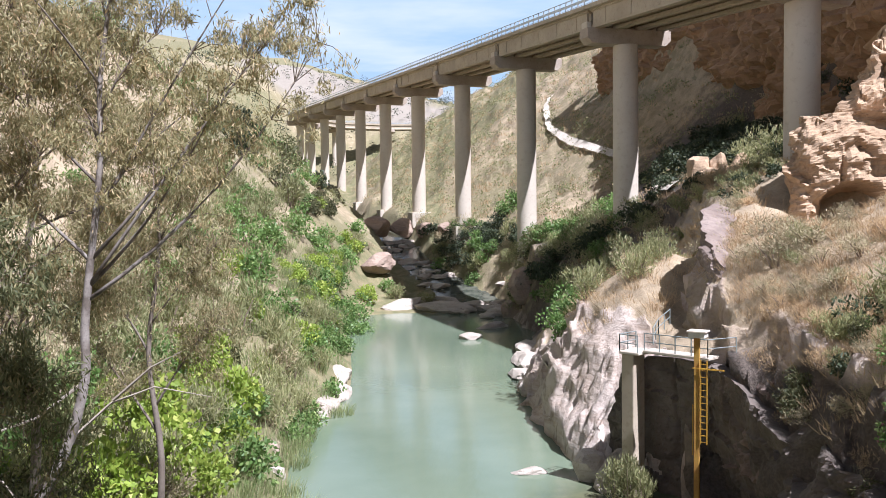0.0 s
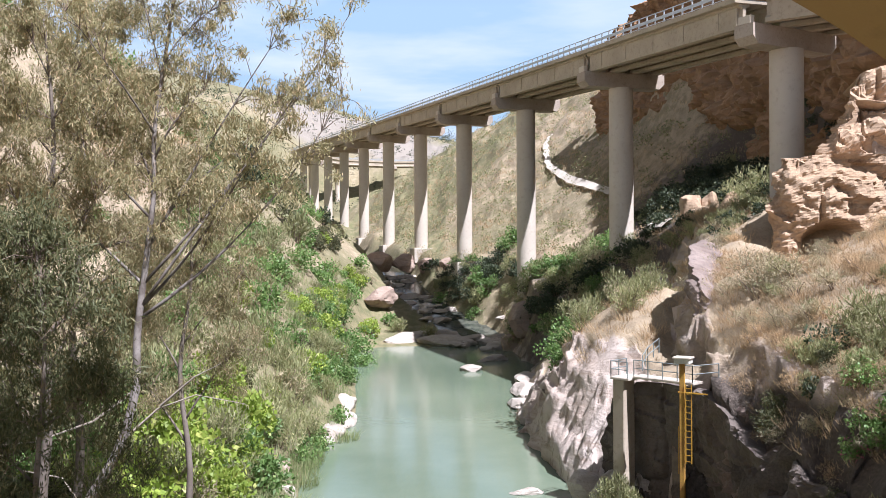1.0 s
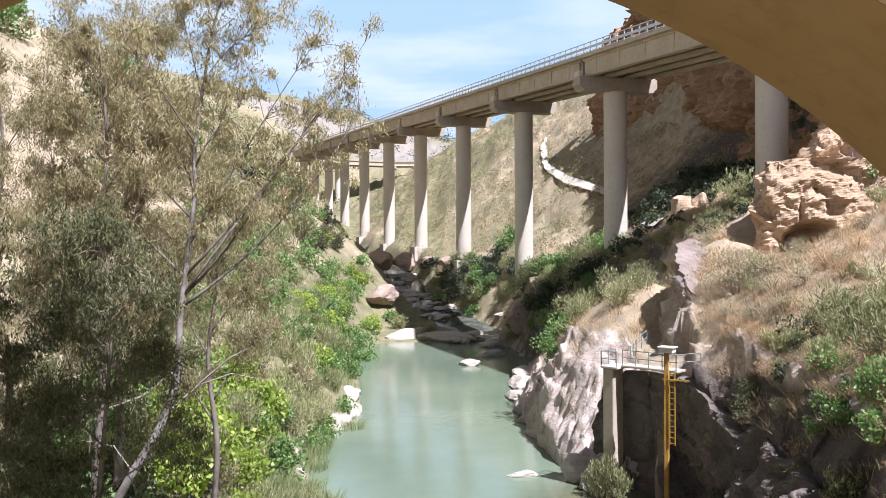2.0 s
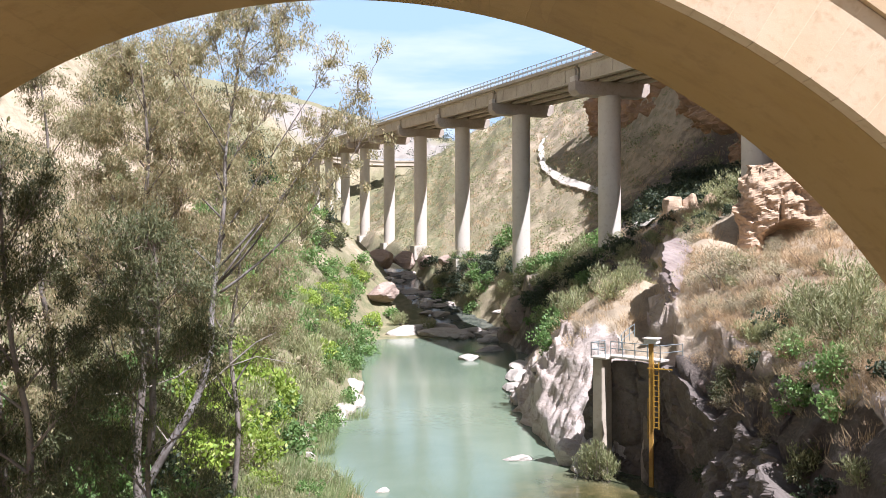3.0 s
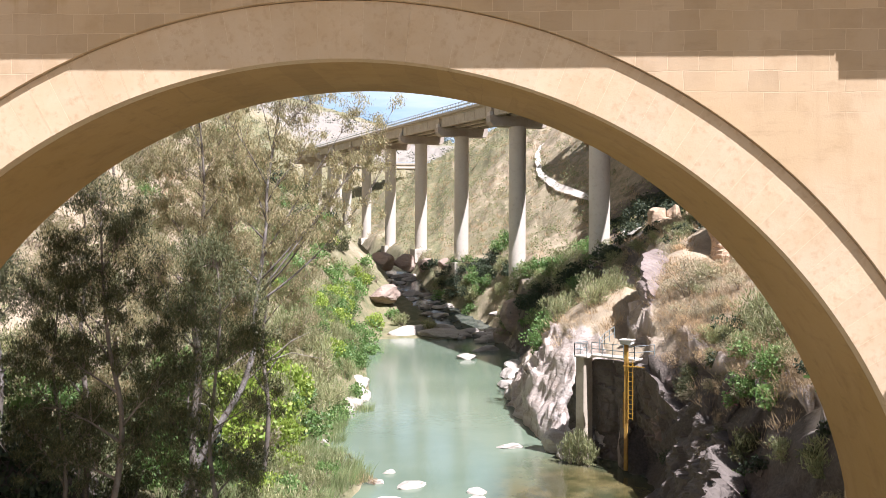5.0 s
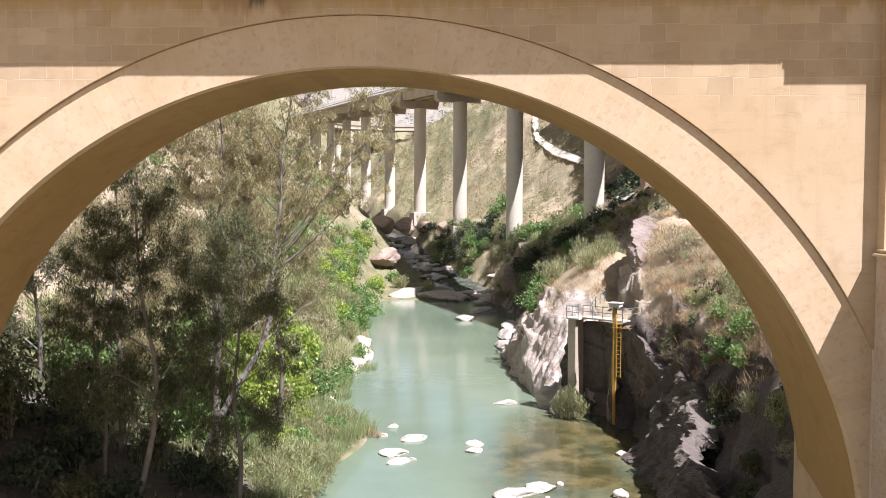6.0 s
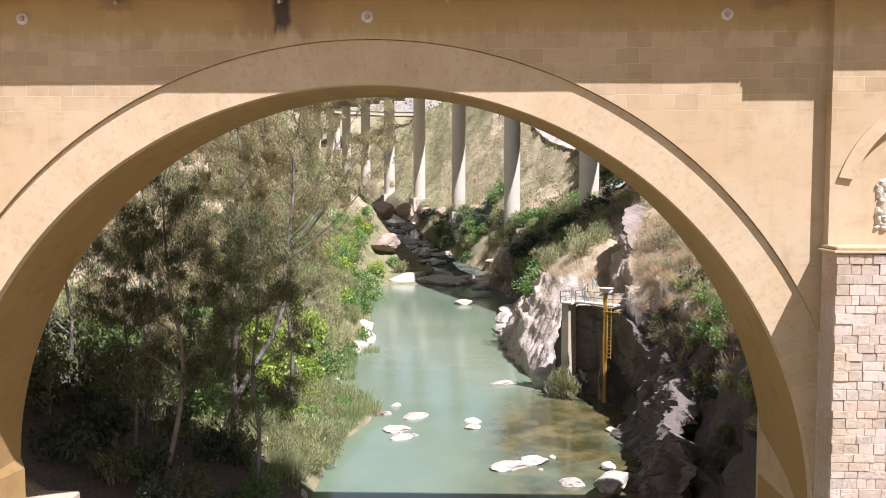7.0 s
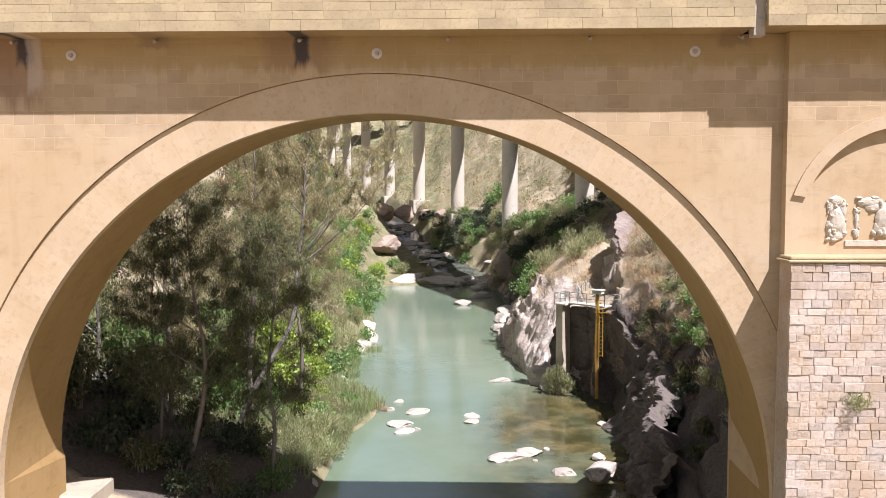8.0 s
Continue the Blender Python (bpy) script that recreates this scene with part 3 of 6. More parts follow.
def build_ground():
    gx = spaced((-900, -200, 14), (-200, -70, 30), (-70, -24, 44), (-24, 7, 72), (7, 19, 60), (19, 36, 42), (36, 70, 34), (70, 160, 22), (160, 900, 16))
    gy = spaced((-400, -60, 12), (-60, 4, 40), (4, 90, 180), (90, 160, 80), (160, 340, 70), (340, 620, 36), (620, 2500, 26))
    X, Y = np.meshgrid(gx, gy)
    Z = land(X, Y)
    d, rk, slope = relief(X, Y, Z)
    Zf = carved_bed(X, Y, np.minimum(Z + d, deck_clear(X, Y)))
    push = rk * np.clip(slope, 0, 2.0) * 0.45 * (1 - 0.6 * np.clip(spur_weight(X, Y) * 1.4, 0, 1))
    Xf = X + push * fbm(X * 0.5, Y * 0.5, Z * 0.6, seed=41, octaves=3) * (Z > -1)
    Yf = Y + push * fbm(X * 0.5, Y * 0.5, Z * 0.6, seed=47, octaves=3) * (Z > -1)
    ny, nx = X.shape
    verts = np.stack([Xf, Yf, Zf], -1).reshape(-1, 3)
    q = (np.arange(ny - 1)[:, None] * nx + np.arange(nx - 1)[None, :]).ravel()
    faces = np.stack([q, q + 1, q + nx + 1, q + nx], -1)
    ob = raw("ground", verts.tolist(), faces.tolist(), M_GROUND, smooth=True)
    far = np.clip((np.hypot(X, Y - 60) - 90) / 150, 0, 1)
    wet = np.clip(1.4 - Z / 9.0, 0, 1) * (X < 4)
    g = np.clip(0.75 * wet + 0.35 * (X < -5) + 0.42 * far + 0.3 * fbm(X * 0.03, Y * 0.03, seed=61, octaves=3), 0, 1)
    g = np.clip(g + 0.22 * np.clip((Y - 130) / 20, 0, 1) * np.clip((X + 30) / 20, 0, 1), 0, 1)
    g = np.where((X > 14) & (Y < 75), 0.12, g)
    g = np.where((X < 0) & (Y < 17), 0.15, g)
    fieldish = np.clip(1.25 - np.hypot((X + 95) / 75, (Y - 640) / 110), 0, 1)
    terrace = np.clip(1.2 - np.hypot((X + 30) / 60, (Y - 560) / 60), 0, 1)
    bare = np.clip(np.maximum(fieldish * 1.6, terrace), 0, 1)
    rk = np.where(((X > 15.4) & (Y > 43) & (Y < 60)) | ((X > 24) & (Y < 100)), rk * 0.5, rk)
    # shade coloured into the ground: right bank foot, trees by the bridge, crag foot
    shade_ground = np.clip((X - 12) / 2, 0, 1) * np.clip((10.2 - Z) / 1.5, 0, 1) * np.clip((50 - Y) / 4, 0, 1) * np.clip((Y - 6) / 4, 0, 1)
    shade_ground = np.maximum(shade_ground, np.clip((-5 - X) / 2, 0, 1) * np.clip((X + 26) / 4, 0, 1) * np.clip((Y - 7.5) / 2, 0, 1) * np.clip((24 - Y) / 4, 0, 1))
    shade_ground = np.maximum(shade_ground, np.clip((1.3 - np.hypot((X - 34) / 26, (Y - 122) / 32)) * 1.5, 0, 1))
    zone = np.stack([rk, g, bare, shade_ground], -1).reshape(-1, 4)
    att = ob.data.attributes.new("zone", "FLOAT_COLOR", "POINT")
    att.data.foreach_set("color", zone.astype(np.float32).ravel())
    tagged(ob, "dry grassy valley slopes with bare sandstone along the river", "ground", kind="structure")
    return ob


build_ground()


def build_water():
    """The still pool, and the stream that comes down to it over ledges."""
    gx, gy = np.linspace(-24, 22, 70), np.linspace(-60, 156, 160)
    X, Y = np.meshgrid(gx, gy)
    ny, nx = X.shape
    q = (np.arange(ny - 1)[:, None] * nx + np.arange(nx - 1)[None, :]).ravel()
    ob = raw("water", np.stack([X, Y, np.zeros_like(X)], -1).reshape(-1, 3).tolist(), np.stack([q, q + 1, q + nx + 1, q + nx], -1).tolist(), M_WATER)
    n = 0.5 + 0.5 * fbm(X * 0.25, Y * 0.18, seed=71, octaves=4)
    s = np.clip((1.4 - np.hypot((X - 12.0) / 6.4, (Y - 32) / 17.0)) * 1.7, 0, 1) * np.clip(0.45 + n, 0, 1)
    s = np.maximum(s, 0.5 * np.clip((X - 2) / 4, 0, 1) * (Y < 26))
    att = ob.data.attributes.new("shoal", "FLOAT", "POINT")
    att.data.foreach_set("value", np.clip(s, 0, 1).astype(np.float32).ravel())
    tagged(ob, "still silty green river pool reflecting the sky", "water", kind="structure")
    vs, fs = [], []
    for k, y in enumerate(np.arange(149.0, 290.0, 1.5)):
        mid, half, level = (float(v) for v in stream_line(y))
        for n in range(5):
            vs.append((mid + (n / 2 - 1) * (half + 0.6), y, level))
        if k:
            a = 5 * (k - 1)
            fs += [(a + n, a + n + 1, a + n + 6, a + n + 5) for n in range(4)]
    st = raw("stream", vs, fs, M_STREAM)
    tagged(st, "shallow blue stream running down between boulders", "water", kind="structure")


build_water()


# ---- the old stone bridge ----
SPRING, R_IN, R_OUT, DEPTH, TOP = 6.45, 16.43, 18.05, 6.5, 25.95


def arc(cx, cz, r, a0, a1, n):
    return [(cx + r * math.cos(radians(a0 + (a1 - a0) * k / n)), cz + r * math.sin(radians(a0 + (a1 - a0) * k / n))) for k in range(n + 1)]


def chipped(x0, x1, y0, y1, z0, z1, wear=0.03, proud=0.02):
    """One dressed block with worn, uneven arrises; its face looks to -y."""
    bm = bmesh.new()
    j = lambda s: random.uniform(-s, s)
    e = min(wear, (x1 - x0) * 0.2, (z1 - z0) * 0.2)
    yf = y0 + j(proud)
    back = [bm.verts.new((x, y1, z)) for x, z in ((x0, z0), (x1, z0), (x1, z1), (x0, z1))]
    rim = [bm.verts.new((x + j(e * 0.4), y0 + e + max(0.0, j(proud)), z + j(e * 0.4))) for x, z in ((x0, z0), (x1, z0), (x1, z1), (x0, z1))]
    face = [bm.verts.new((x + j(e * 0.4), yf + j(proud * 0.4), z + j(e * 0.4))) for x, z in ((x0 + e, z0 + e), (x1 - e, z0 + e), (x1 - e, z1 - e), (x0 + e, z1 - e))]
    mid = bm.verts.new(((x0 + x1) / 2 + j(0.1), yf - abs(j(proud * 0.5)), (z0 + z1) / 2 + j(0.05)))
    for k in range(4):
        n = (k + 1) % 4
        bm.faces.new((face[k], face[n], mid))
        bm.faces.new((rim[k], rim[n], face[n], face[k]))
        bm.faces.new((back[k], back[n], rim[n], rim[k]))
    bmesh.ops.recalc_face_normals(bm, faces=bm.faces)
    return bm


bridge = thing("stone_bridge", (0, 3.5, 0), "old ochre limewashed stone arch bridge over the river", "bridge")
outline = [(-48, TOP), (-48, -3), (-R_OUT, -3)] + arc(0, SPRING, R_OUT, 180, 0, 96) + [(R_OUT, -3), (20, -3), (20, TOP)]
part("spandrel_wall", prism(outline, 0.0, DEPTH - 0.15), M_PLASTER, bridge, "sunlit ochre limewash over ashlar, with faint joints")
ring = [(-R_OUT - 0.01, -3)] + arc(0, SPRING, R_OUT + 0.01, 180, 0, 96) + [(R_OUT + 0.01, -3), (R_IN, -3)] + arc(0, SPRING, R_IN, 0, 180, 96) + [(-R_IN, -3)]
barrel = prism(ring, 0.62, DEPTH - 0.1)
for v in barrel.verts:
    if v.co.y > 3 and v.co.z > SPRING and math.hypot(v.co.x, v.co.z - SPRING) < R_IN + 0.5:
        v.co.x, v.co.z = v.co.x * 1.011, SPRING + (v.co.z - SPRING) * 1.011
part("arch_barrel", barrel, M_BARREL, bridge, "underside of the arch, its ochre darkened for shade")
for sx in (-1, 1):
    xa, xb = sorted((sx * R_IN, sx * (R_OUT + 0.01)))
    part("springer", boxes((xa, xb, 0.14, 0.6, -3, SPRING - 0.01)), M_VOUSSOIR, bridge)
joint = [(-R_OUT + 0.03, -2.9)] + arc(0, SPRING, R_OUT - 0.03, 180, 0, 96) + [(R_OUT - 0.03, -2.9), (R_IN + 0.025, -2.9)] + arc(0, SPRING, R_IN + 0.025, 0, 180, 96) + [(-R_IN - 0.025, -2.9)]
part("ring_mortar", prism(joint, 0.144, 0.61), M_JOINT, bridge, "pale lime mortar between the ring stones")
N_V = 86
for k in range(N_V):
    a0, a1 = 180.0 * k / N_V, 180.0 * (k + 1) / N_V
    g = 0.02
    inner = arc(0, SPRING, R_IN, a0 + g, a1 - g, 2)
    outer = arc(0, SPRING, R_OUT - 0.02, a1 - g, a0 + g, 2)
    part("voussoir", prism(inner + outer, 0.14 + random.uniform(-0.002, 0.002), 0.6), M_VOUSSOIR, bridge)
# cantilevered footway: soffit slab, corbels, fill
part("soffit_slab", boxes((-48, 14.75, -1.52, 8.0, TOP, TOP + 0.22), (15.15, 60, -1.85, 8.0, TOP + 0.02, TOP + 0.22)), M_PLASTER, bridge)
part("road_fill", boxes((-48, 60, -1.1, 7.75, TOP + 0.23, TOP + 0.6)), M_ASPHALT, bridge)
part("rear_parapet", boxes((-48, 60, 7.76, 8.15, TOP + 0.23, TOP + 1.9)), M_PARAPET, bridge)
part("parapet_core", boxes((-48, 14.7, -1.545, -1.22, TOP + 0.23, TOP + 1.75), (15.2, 60, -1.865, -1.47, TOP + 0.23, TOP + 1.75)), M_PARAPET, bridge)
part("coping", boxes((-48, 14.75, -1.64, -1.12, TOP + 1.76, TOP + 1.92), (15.15, 60, -1.96, -1.41, TOP + 1.76, TOP + 1.92), bevel=0.03), M_PARAPET, bridge)
for x0, x1, yf in ((-20.0, 14.75, -1.57), (15.15, 27.0, -1.89)):
    z = TOP
    for c, h in enumerate((0.42, 0.34, 0.33, 0.34, 0.33)):
        x = x0 - (0.5 if c % 2 and x0 < 0 else 0)
        while x < x1 - 0.05:
            w = min(random.uniform(0.9, 2.1), x1 - x)
            if x1 - x - w < 0.35:
                w = x1 - x
            if not (c == 0 and 16.5 < x + w / 2 < 17.0):
                part("parapet_stone", chipped(x + 0.003, x + w - 0.003, yf, yf + 0.13, z + 0.003, z + h - 0.003, 0.006, 0.005), M_PARAPET, bridge)
            x += w
        z += h
part("parapet_pilaster", boxes((14.72, 15.18, -1.5, -0.9, TOP - 0.3, TOP + 1.75), bevel=0.02), M_CAP, bridge, "recessed brown stone pilaster between the parapet lengths")
part("parapet_end", boxes((-48, -20.5, -1.57, -1.47, TOP, TOP + 1.76)), M_PARAPET, bridge)
# tie-rod anchor plates
M_PLATE = rough_stuff("pale_anchor_iron", (0.56, 0.48, 0.43), (0.48, 0.40, 0.35), (0.30, 0.21, 0.16), 3.0, 0.7, 0.01)
for x, z in ((-12.64, 25.28), (0.0, 25.28), (12.86, 25.28)):
    bm = bmesh.new()
    tube(bm, [(x, 0.02, z), (x, -0.05, z), (x, -0.07, z)], [0.22, 0.22, 0.19], 24)
    plate = part("anchor_plate", bm, M_PLATE, bridge, "round pale anchor plate of a tie rod")
    bm = bmesh.new()
    tube(bm, [(x, -0.06, z), (x, -0.17, z)], [0.10, 0.08], 12)
    part("anchor_nut", bm, M_CAP, plate, "dark rusted nut")
# rusty drain spouts under the footway, with their dark run-off
for x, w in ((-14.9, 0.5), (-9.0, 0.0), (-3.1, 0.42), (2.9, 0.0), (8.6, 0.0), (14.6, 0.0)):
    bm = bmesh.new()
    tube(bm, [(x, -0.1, TOP - 0.1), (x, -0.5, TOP - 0.22)], 0.07, 8)
    part("drain_spout", bm, M_CAP, bridge)
# the proud wall above the pier, with a shallow arched niche
NX, NZ, NR = 21.2, 18.0, 4.2
wall = [(16.45, 25.966), (16.45, 17.1), (NX - NR, 17.1)] + arc(NX, NZ, NR, 180, 0, 40) + [(NX + NR, 17.1), (60, 17.1), (60, 25.966)]
part("pier_wall", prism(wall, -0.5, 0.9), M_PLASTER, bridge)
part("niche_back", boxes((16.7, 27, -0.3, 0.5, 17.0, 23.2)), M_PLASTER, bridge)
hood = arc(NX, NZ, NR + 0.52, 161.6, 18.4, 40) + arc(NX, NZ, NR + 0.02, 19.5, 160.5, 40)
part("niche_hood", prism(hood, -0.62, -0.4), M_VOUSSOIR, bridge, "moulded stone hood over the niche")
part("pier_core", boxes((16.47, 60, 0.9, DEPTH + 0.3, -3, 25.9)), M_PLASTER, bridge)
buttress = part("buttress", boxes((16.45, 60, -1.5, 0.85, -3, 16.85)), M_MORTAR, bridge, "pale squared-stone buttress with open joints")
part("buttress_cap", boxes((16.22, 60, -1.66, -0.2, 16.86, 16.97), (16.32, 60, -1.58, -0.2, 16.971, 17.1), bevel=0.03), M_PARAPET, bridge, "moulded stone string course")
z = 16.84
row = 0
while z > 1.0:
    h = random.uniform(0.25, 0.4)
    x = 16.36 - random.uniform(0, 0.05)
    while x < 23.5:
        w = random.uniform(0.32, 0.85) if row % 4 else random.uniform(0.28, 0.55)
        part("ashlar_block", chipped(x + 0.005, x + w - 0.005, -1.58 + max(-0.012, random.gauss(0.0, 0.012)), -1.4, z - h + 0.003, z - 0.003, 0.012, 0.012), M_ASHLAR, buttress)
        x += w
    z -= h
    row += 1
part("buttress_side", boxes((16.37, 16.449, -1.39, -0.2, -3, 16.85)), M_ASHLAR, buttress)
part("left_footing", boxes((-17.5, -14.9, 5.6, 8.6, 1.0, 4.7), bevel=0.08), M_CONCRETE, bridge, "pale concrete footing at the arch foot")


def carved(name, lumps, label):
    """A worn carving as one lumpy mesh in front of the niche."""
    bm = bmesh.new()
    rr = random.Random(len(lumps))
    for x, z, rx, rz, d in [q for p in lumps for q in [p] + [(p[0] + rr.uniform(-1, 1) * p[2], p[1] + rr.uniform(-1, 1) * p[3], p[2] * rr.uniform(0.2, 0.4), min(p[2], p[3]) * rr.uniform(0.25, 0.5), p[4] * rr.uniform(0.9, 1.25)) for _ in range(6)]]:
        vs = bmesh.ops.create_icosphere(bm, subdivisions=2, radius=1.0)["verts"]
        for v in vs:
            n = noise.noise(v.co * 2.3 + Vector((x * 3, z, 0)))
            v.co = Vector((x + v.co.x * rx * (1 + 0.25 * n), -0.3 + v.co.y * d * 0.6, z + v.co.z * rz * (1 + 0.25 * n)))
    return tagged(part(name, bm, M_RELIEF), label, "carving")


carved("carved_shield", [(18.55, 18.5, 0.34, 0.6, 0.26), (18.5, 19.25, 0.30, 0.22, 0.22), (18.3, 19.05, 0.15, 0.35, 0.16), (18.8, 18.95, 0.15, 0.4, 0.16), (18.55, 17.85, 0.36, 0.2, 0.2), (18.27, 18.2, 0.14, 0.4, 0.14), (18.82, 18.2, 0.13, 0.4, 0.14)], "worn pale stone shield carved in relief in the niche")
carved("carved_post", [(19.35, 18.45, 0.09, 0.4, 0.14), (19.35, 18.85, 0.13, 0.12, 0.15), (19.35, 17.95, 0.13, 0.2, 0.15)], "small worn stone baluster in the niche")
carved("carved_crest", [(20.5, 18.55, 0.45, 0.6, 0.3), (19.85, 19.2, 0.5, 0.2, 0.18), (20.1, 19.0, 0.45, 0.2, 0.18), (20.3, 18.2, 0.3, 0.3, 0.2), (20.9, 19.3, 0.4, 0.35, 0.22), (21.4, 18.6, 0.4, 0.6, 0.25), (22.1, 19.2, 0.5, 0.2, 0.18), (20.9, 18.0, 0.6, 0.25, 0.2)], "winged stone coat of arms carved in relief in the niche")
ledge = boxes((18.9, 23.4, -0.36, -0.2, 17.42, 17.66), bevel=0.02)
tagged(part("carving_ledge", ledge, M_RELIEF), "narrow pale stone ledge under the carvings", "ledge")

# ---- the viaduct ----
viaduct = thing("viaduct", (23, 113, 20), "long concrete road viaduct on tall round piers", "viaduct")
PIER_A = Vector((33.8, 80.9, 36.0))
PIERS = [Vector((86, 50, 33.5)), Vector((55, 60, 34.6))] + [PIER_A + STEP * i for i in range(0, 11)] + [Vector(p) for p in ((-79, 430, 57.6), (-71, 462, 58.5), (-45, 484, 59.2), (-12, 494, 60), (21, 500, 61))]
FOOT = {2: 19.0, 3: 13.0, 4: 12.6, 5: 15.4, 6: 16.2, 7: 18.6, 8: 20.6, 9: 22.4, 10: 24}
for i, p in enumerate(PIERS):
    nxt = PIERS[min(i + 1, len(PIERS) - 1)]
    prv = PIERS[max(i - 1, 0)]
    t = Vector((nxt.x - prv.x, nxt.y - prv.y, 0)).normalized()
    n = Vector((t.y, -t.x, 0))
    ground = float(height(np.array([p.x]), np.array([p.y]))[0])
    foot = FOOT.get(i - 1, ground)
    if i > 0:
        bm = bmesh.new()
        tube(bm, [(p.x, p.y, ground - 3), (p.x, p.y, p.z + 0.02)], 1.6, 40, caps=False)
        pier = part("pier", bm, M_PIER, viaduct, smooth=True)
        m = Matrix(((n.x, t.x, 0, p.x), (n.y, t.y, 0, p.y), (0, 0, 1, 0), (0, 0, 0, 1)))
        if 4 <= i - 1 <= 7:
            part("plinth", boxes((-2.3, 2.3, -2.3, 2.3, ground - 3, foot + 1.3), bevel=0.06, m=m), M_PIER, pier, "square concrete plinth")
        cap = prism([(-5.9, p.z + 0.7), (-5.2, p.z), (5.2, p.z), (5.9, p.z + 0.7), (5.9, p.z + 1.9), (-5.9, p.z + 1.9)], -1.15, 1.15)
        bmesh.ops.transform(cap, matrix=m, verts=cap.verts)
        part("pier_cap", cap, M_CAP, viaduct, "stained concrete crosshead")
        for s in (-1, 1):
            part("bearing_stop", boxes((s * 5.55 - 0.3, s * 5.55 + 0.3, -0.75, 0.75, p.z + 1.91, p.z + 2.7), bevel=0.05, m=m), M_PIER, viaduct)
M_RAIL_DARK = rough_stuff("rail_beam", (0.33, 0.36, 0.42), (0.28, 0.31, 0.36), (0.2, 0.2, 0.22), 1.0, 0.5, 0.002)
post_mesh = None
for i, (a, b) in enumerate(zip(PIERS, PIERS[1:])):
    d = b - a
    L = d.length
    t = d.normalized()
    n = Vector((t.y, -t.x, 0)).normalized()
    u = n.cross(t)
    base = a + Vector((0, 0, 1.95))
    m = Matrix(((n.x, t.x, u.x, base.x), (n.y, t.y, u.y, base.y), (n.z, t.z, u.z, base.z), (0, 0, 0, 1)))
    e = 0.0 if i > 11 else 0.05
    deck = part("deck_slab", boxes((-5.9, 5.2, e, L - e, 2.35, 2.6), (-5.9, -5.45, e, L - e, 2.601, 2.85), (4.75, 5.2, e, L - e, 2.601, 2.85), m=m), M_CONCRETE, viaduct)
    part("road_surface", boxes((-5.44, 4.74, e, L - e, 2.601, 2.68), m=m), M_ASPHALT, deck)
    for x in (-4.6, -1.55, 1.55, 4.6):
        web = prism([(-0.42, 0.0), (0.42, 0.0), (0.42, 0.38), (0.16, 0.62), (0.16, 1.9), (0.6, 2.12), (0.6, 2.345), (-0.6, 2.345), (-0.6, 2.12), (-0.16, 1.9), (-0.16, 0.62), (-0.42, 0.38)], 0.35, L - 0.35)
        bmesh.ops.transform(web, matrix=m @ Matrix.Translation((x, 0, 0)), verts=web.verts)
        part("girder", web, M_CONCRETE, deck)
    if i < 13:
        part("fascia_panel", boxes((-5.05, -4.78, 0.9, L - 0.9, 0.3, 2.3), m=m), M_CONCRETE, deck)
        nr = 5
        for k in range(nr):
            yk = 0.9 + (L - 1.8) * (k + 0.5) / nr
            part("stiffener", boxes((-5.12, -5.04, yk - 0.2, yk + 0.2, 0.3, 2.3), m=m), M_CONCRETE, deck)
    for s in (-1, 1):
        x = -5.68 if s < 0 else 4.98
        rail = part("guard_rail", boxes((x - 0.04, x + 0.04, 0, L, 4.12, 4.22), (x - 0.05, x + 0.05, 0, L, 3.35, 3.68), (x - 0.03, x + 0.03, 0, L, 3.0, 3.06), m=m), M_STEEL, viaduct, "galvanised guard rail")
        k = 0.4
        while k < L - 0.3:
            if post_mesh is None:
                post = part("rail_post", boxes((-0.06, 0.06, -0.07, 0.07, 2.84, 4.2)), M_STEEL, rail)
                post_mesh = post.data
            else:
                post = new("rail_post", post_mesh)
                post.parent = rail
            post.matrix_basis = m @ Matrix.Translation((x, k, 0))
            k += 1.85 if i < 7 else 3.7

# ---- rocks ----
M_CLIFF = rough_stuff("tan_sandstone", (0.46, 0.325, 0.215), (0.38, 0.26, 0.165), (0.22, 0.14, 0.09), 0.25, 0.95, 0.15, strata=0.45)
def rock_mesh(name, seed, sub=3, rough=0.35, flat=1.0):
    """One weathered block: a lump cut by a few planes, then roughened."""
    rnd = random.Random(seed)
    bm = bmesh.new()
    bmesh.ops.create_icosphere(bm, subdivisions=sub, radius=1.0)
    cuts = [(Vector((rnd.gauss(0, 1), rnd.gauss(0, 1), rnd.gauss(0, 0.8))).normalized(), rnd.uniform(0.5, 0.85)) for _ in range(9)]
    off = Vector((seed * 3.7, seed * 1.3, 0))
    for v in bm.verts:
        for n, d in cuts:
            k = v.co.dot(n) - d
            if k > 0:
                v.co -= n * k * 0.92
        v.co *= 1 + rough * 0.35 * noise.noise(v.co * 1.7 + off) + rough * 0.2 * noise.noise(v.co * 4.5 + off)
        v.co.z *= flat
    me = bpy.data.meshes.new(name)
    bm.to_mesh(me)
    bm.free()
    return me


ROCKS = [rock_mesh("boulder_mesh", s, 3, 0.5) for s in range(6)]
for me in ROCKS:
    me.materials.append(M_BOULDER)


M_BROWN = rough_stuff("brown_boulder", (0.36, 0.27, 0.21), (0.30, 0.21, 0.16), (0.18, 0.13, 0.10), 0.5, 0.92, 0.08, strata=0.5)
BROWN = [me.copy() for me in ROCKS]
for me in BROWN:
    me.materials.clear()
    me.materials.append(M_BROWN)
OCHRE = [me.copy() for me in ROCKS]
for me in OCHRE:
    me.materials.clear()
    me.materials.append(M_CLIFF)


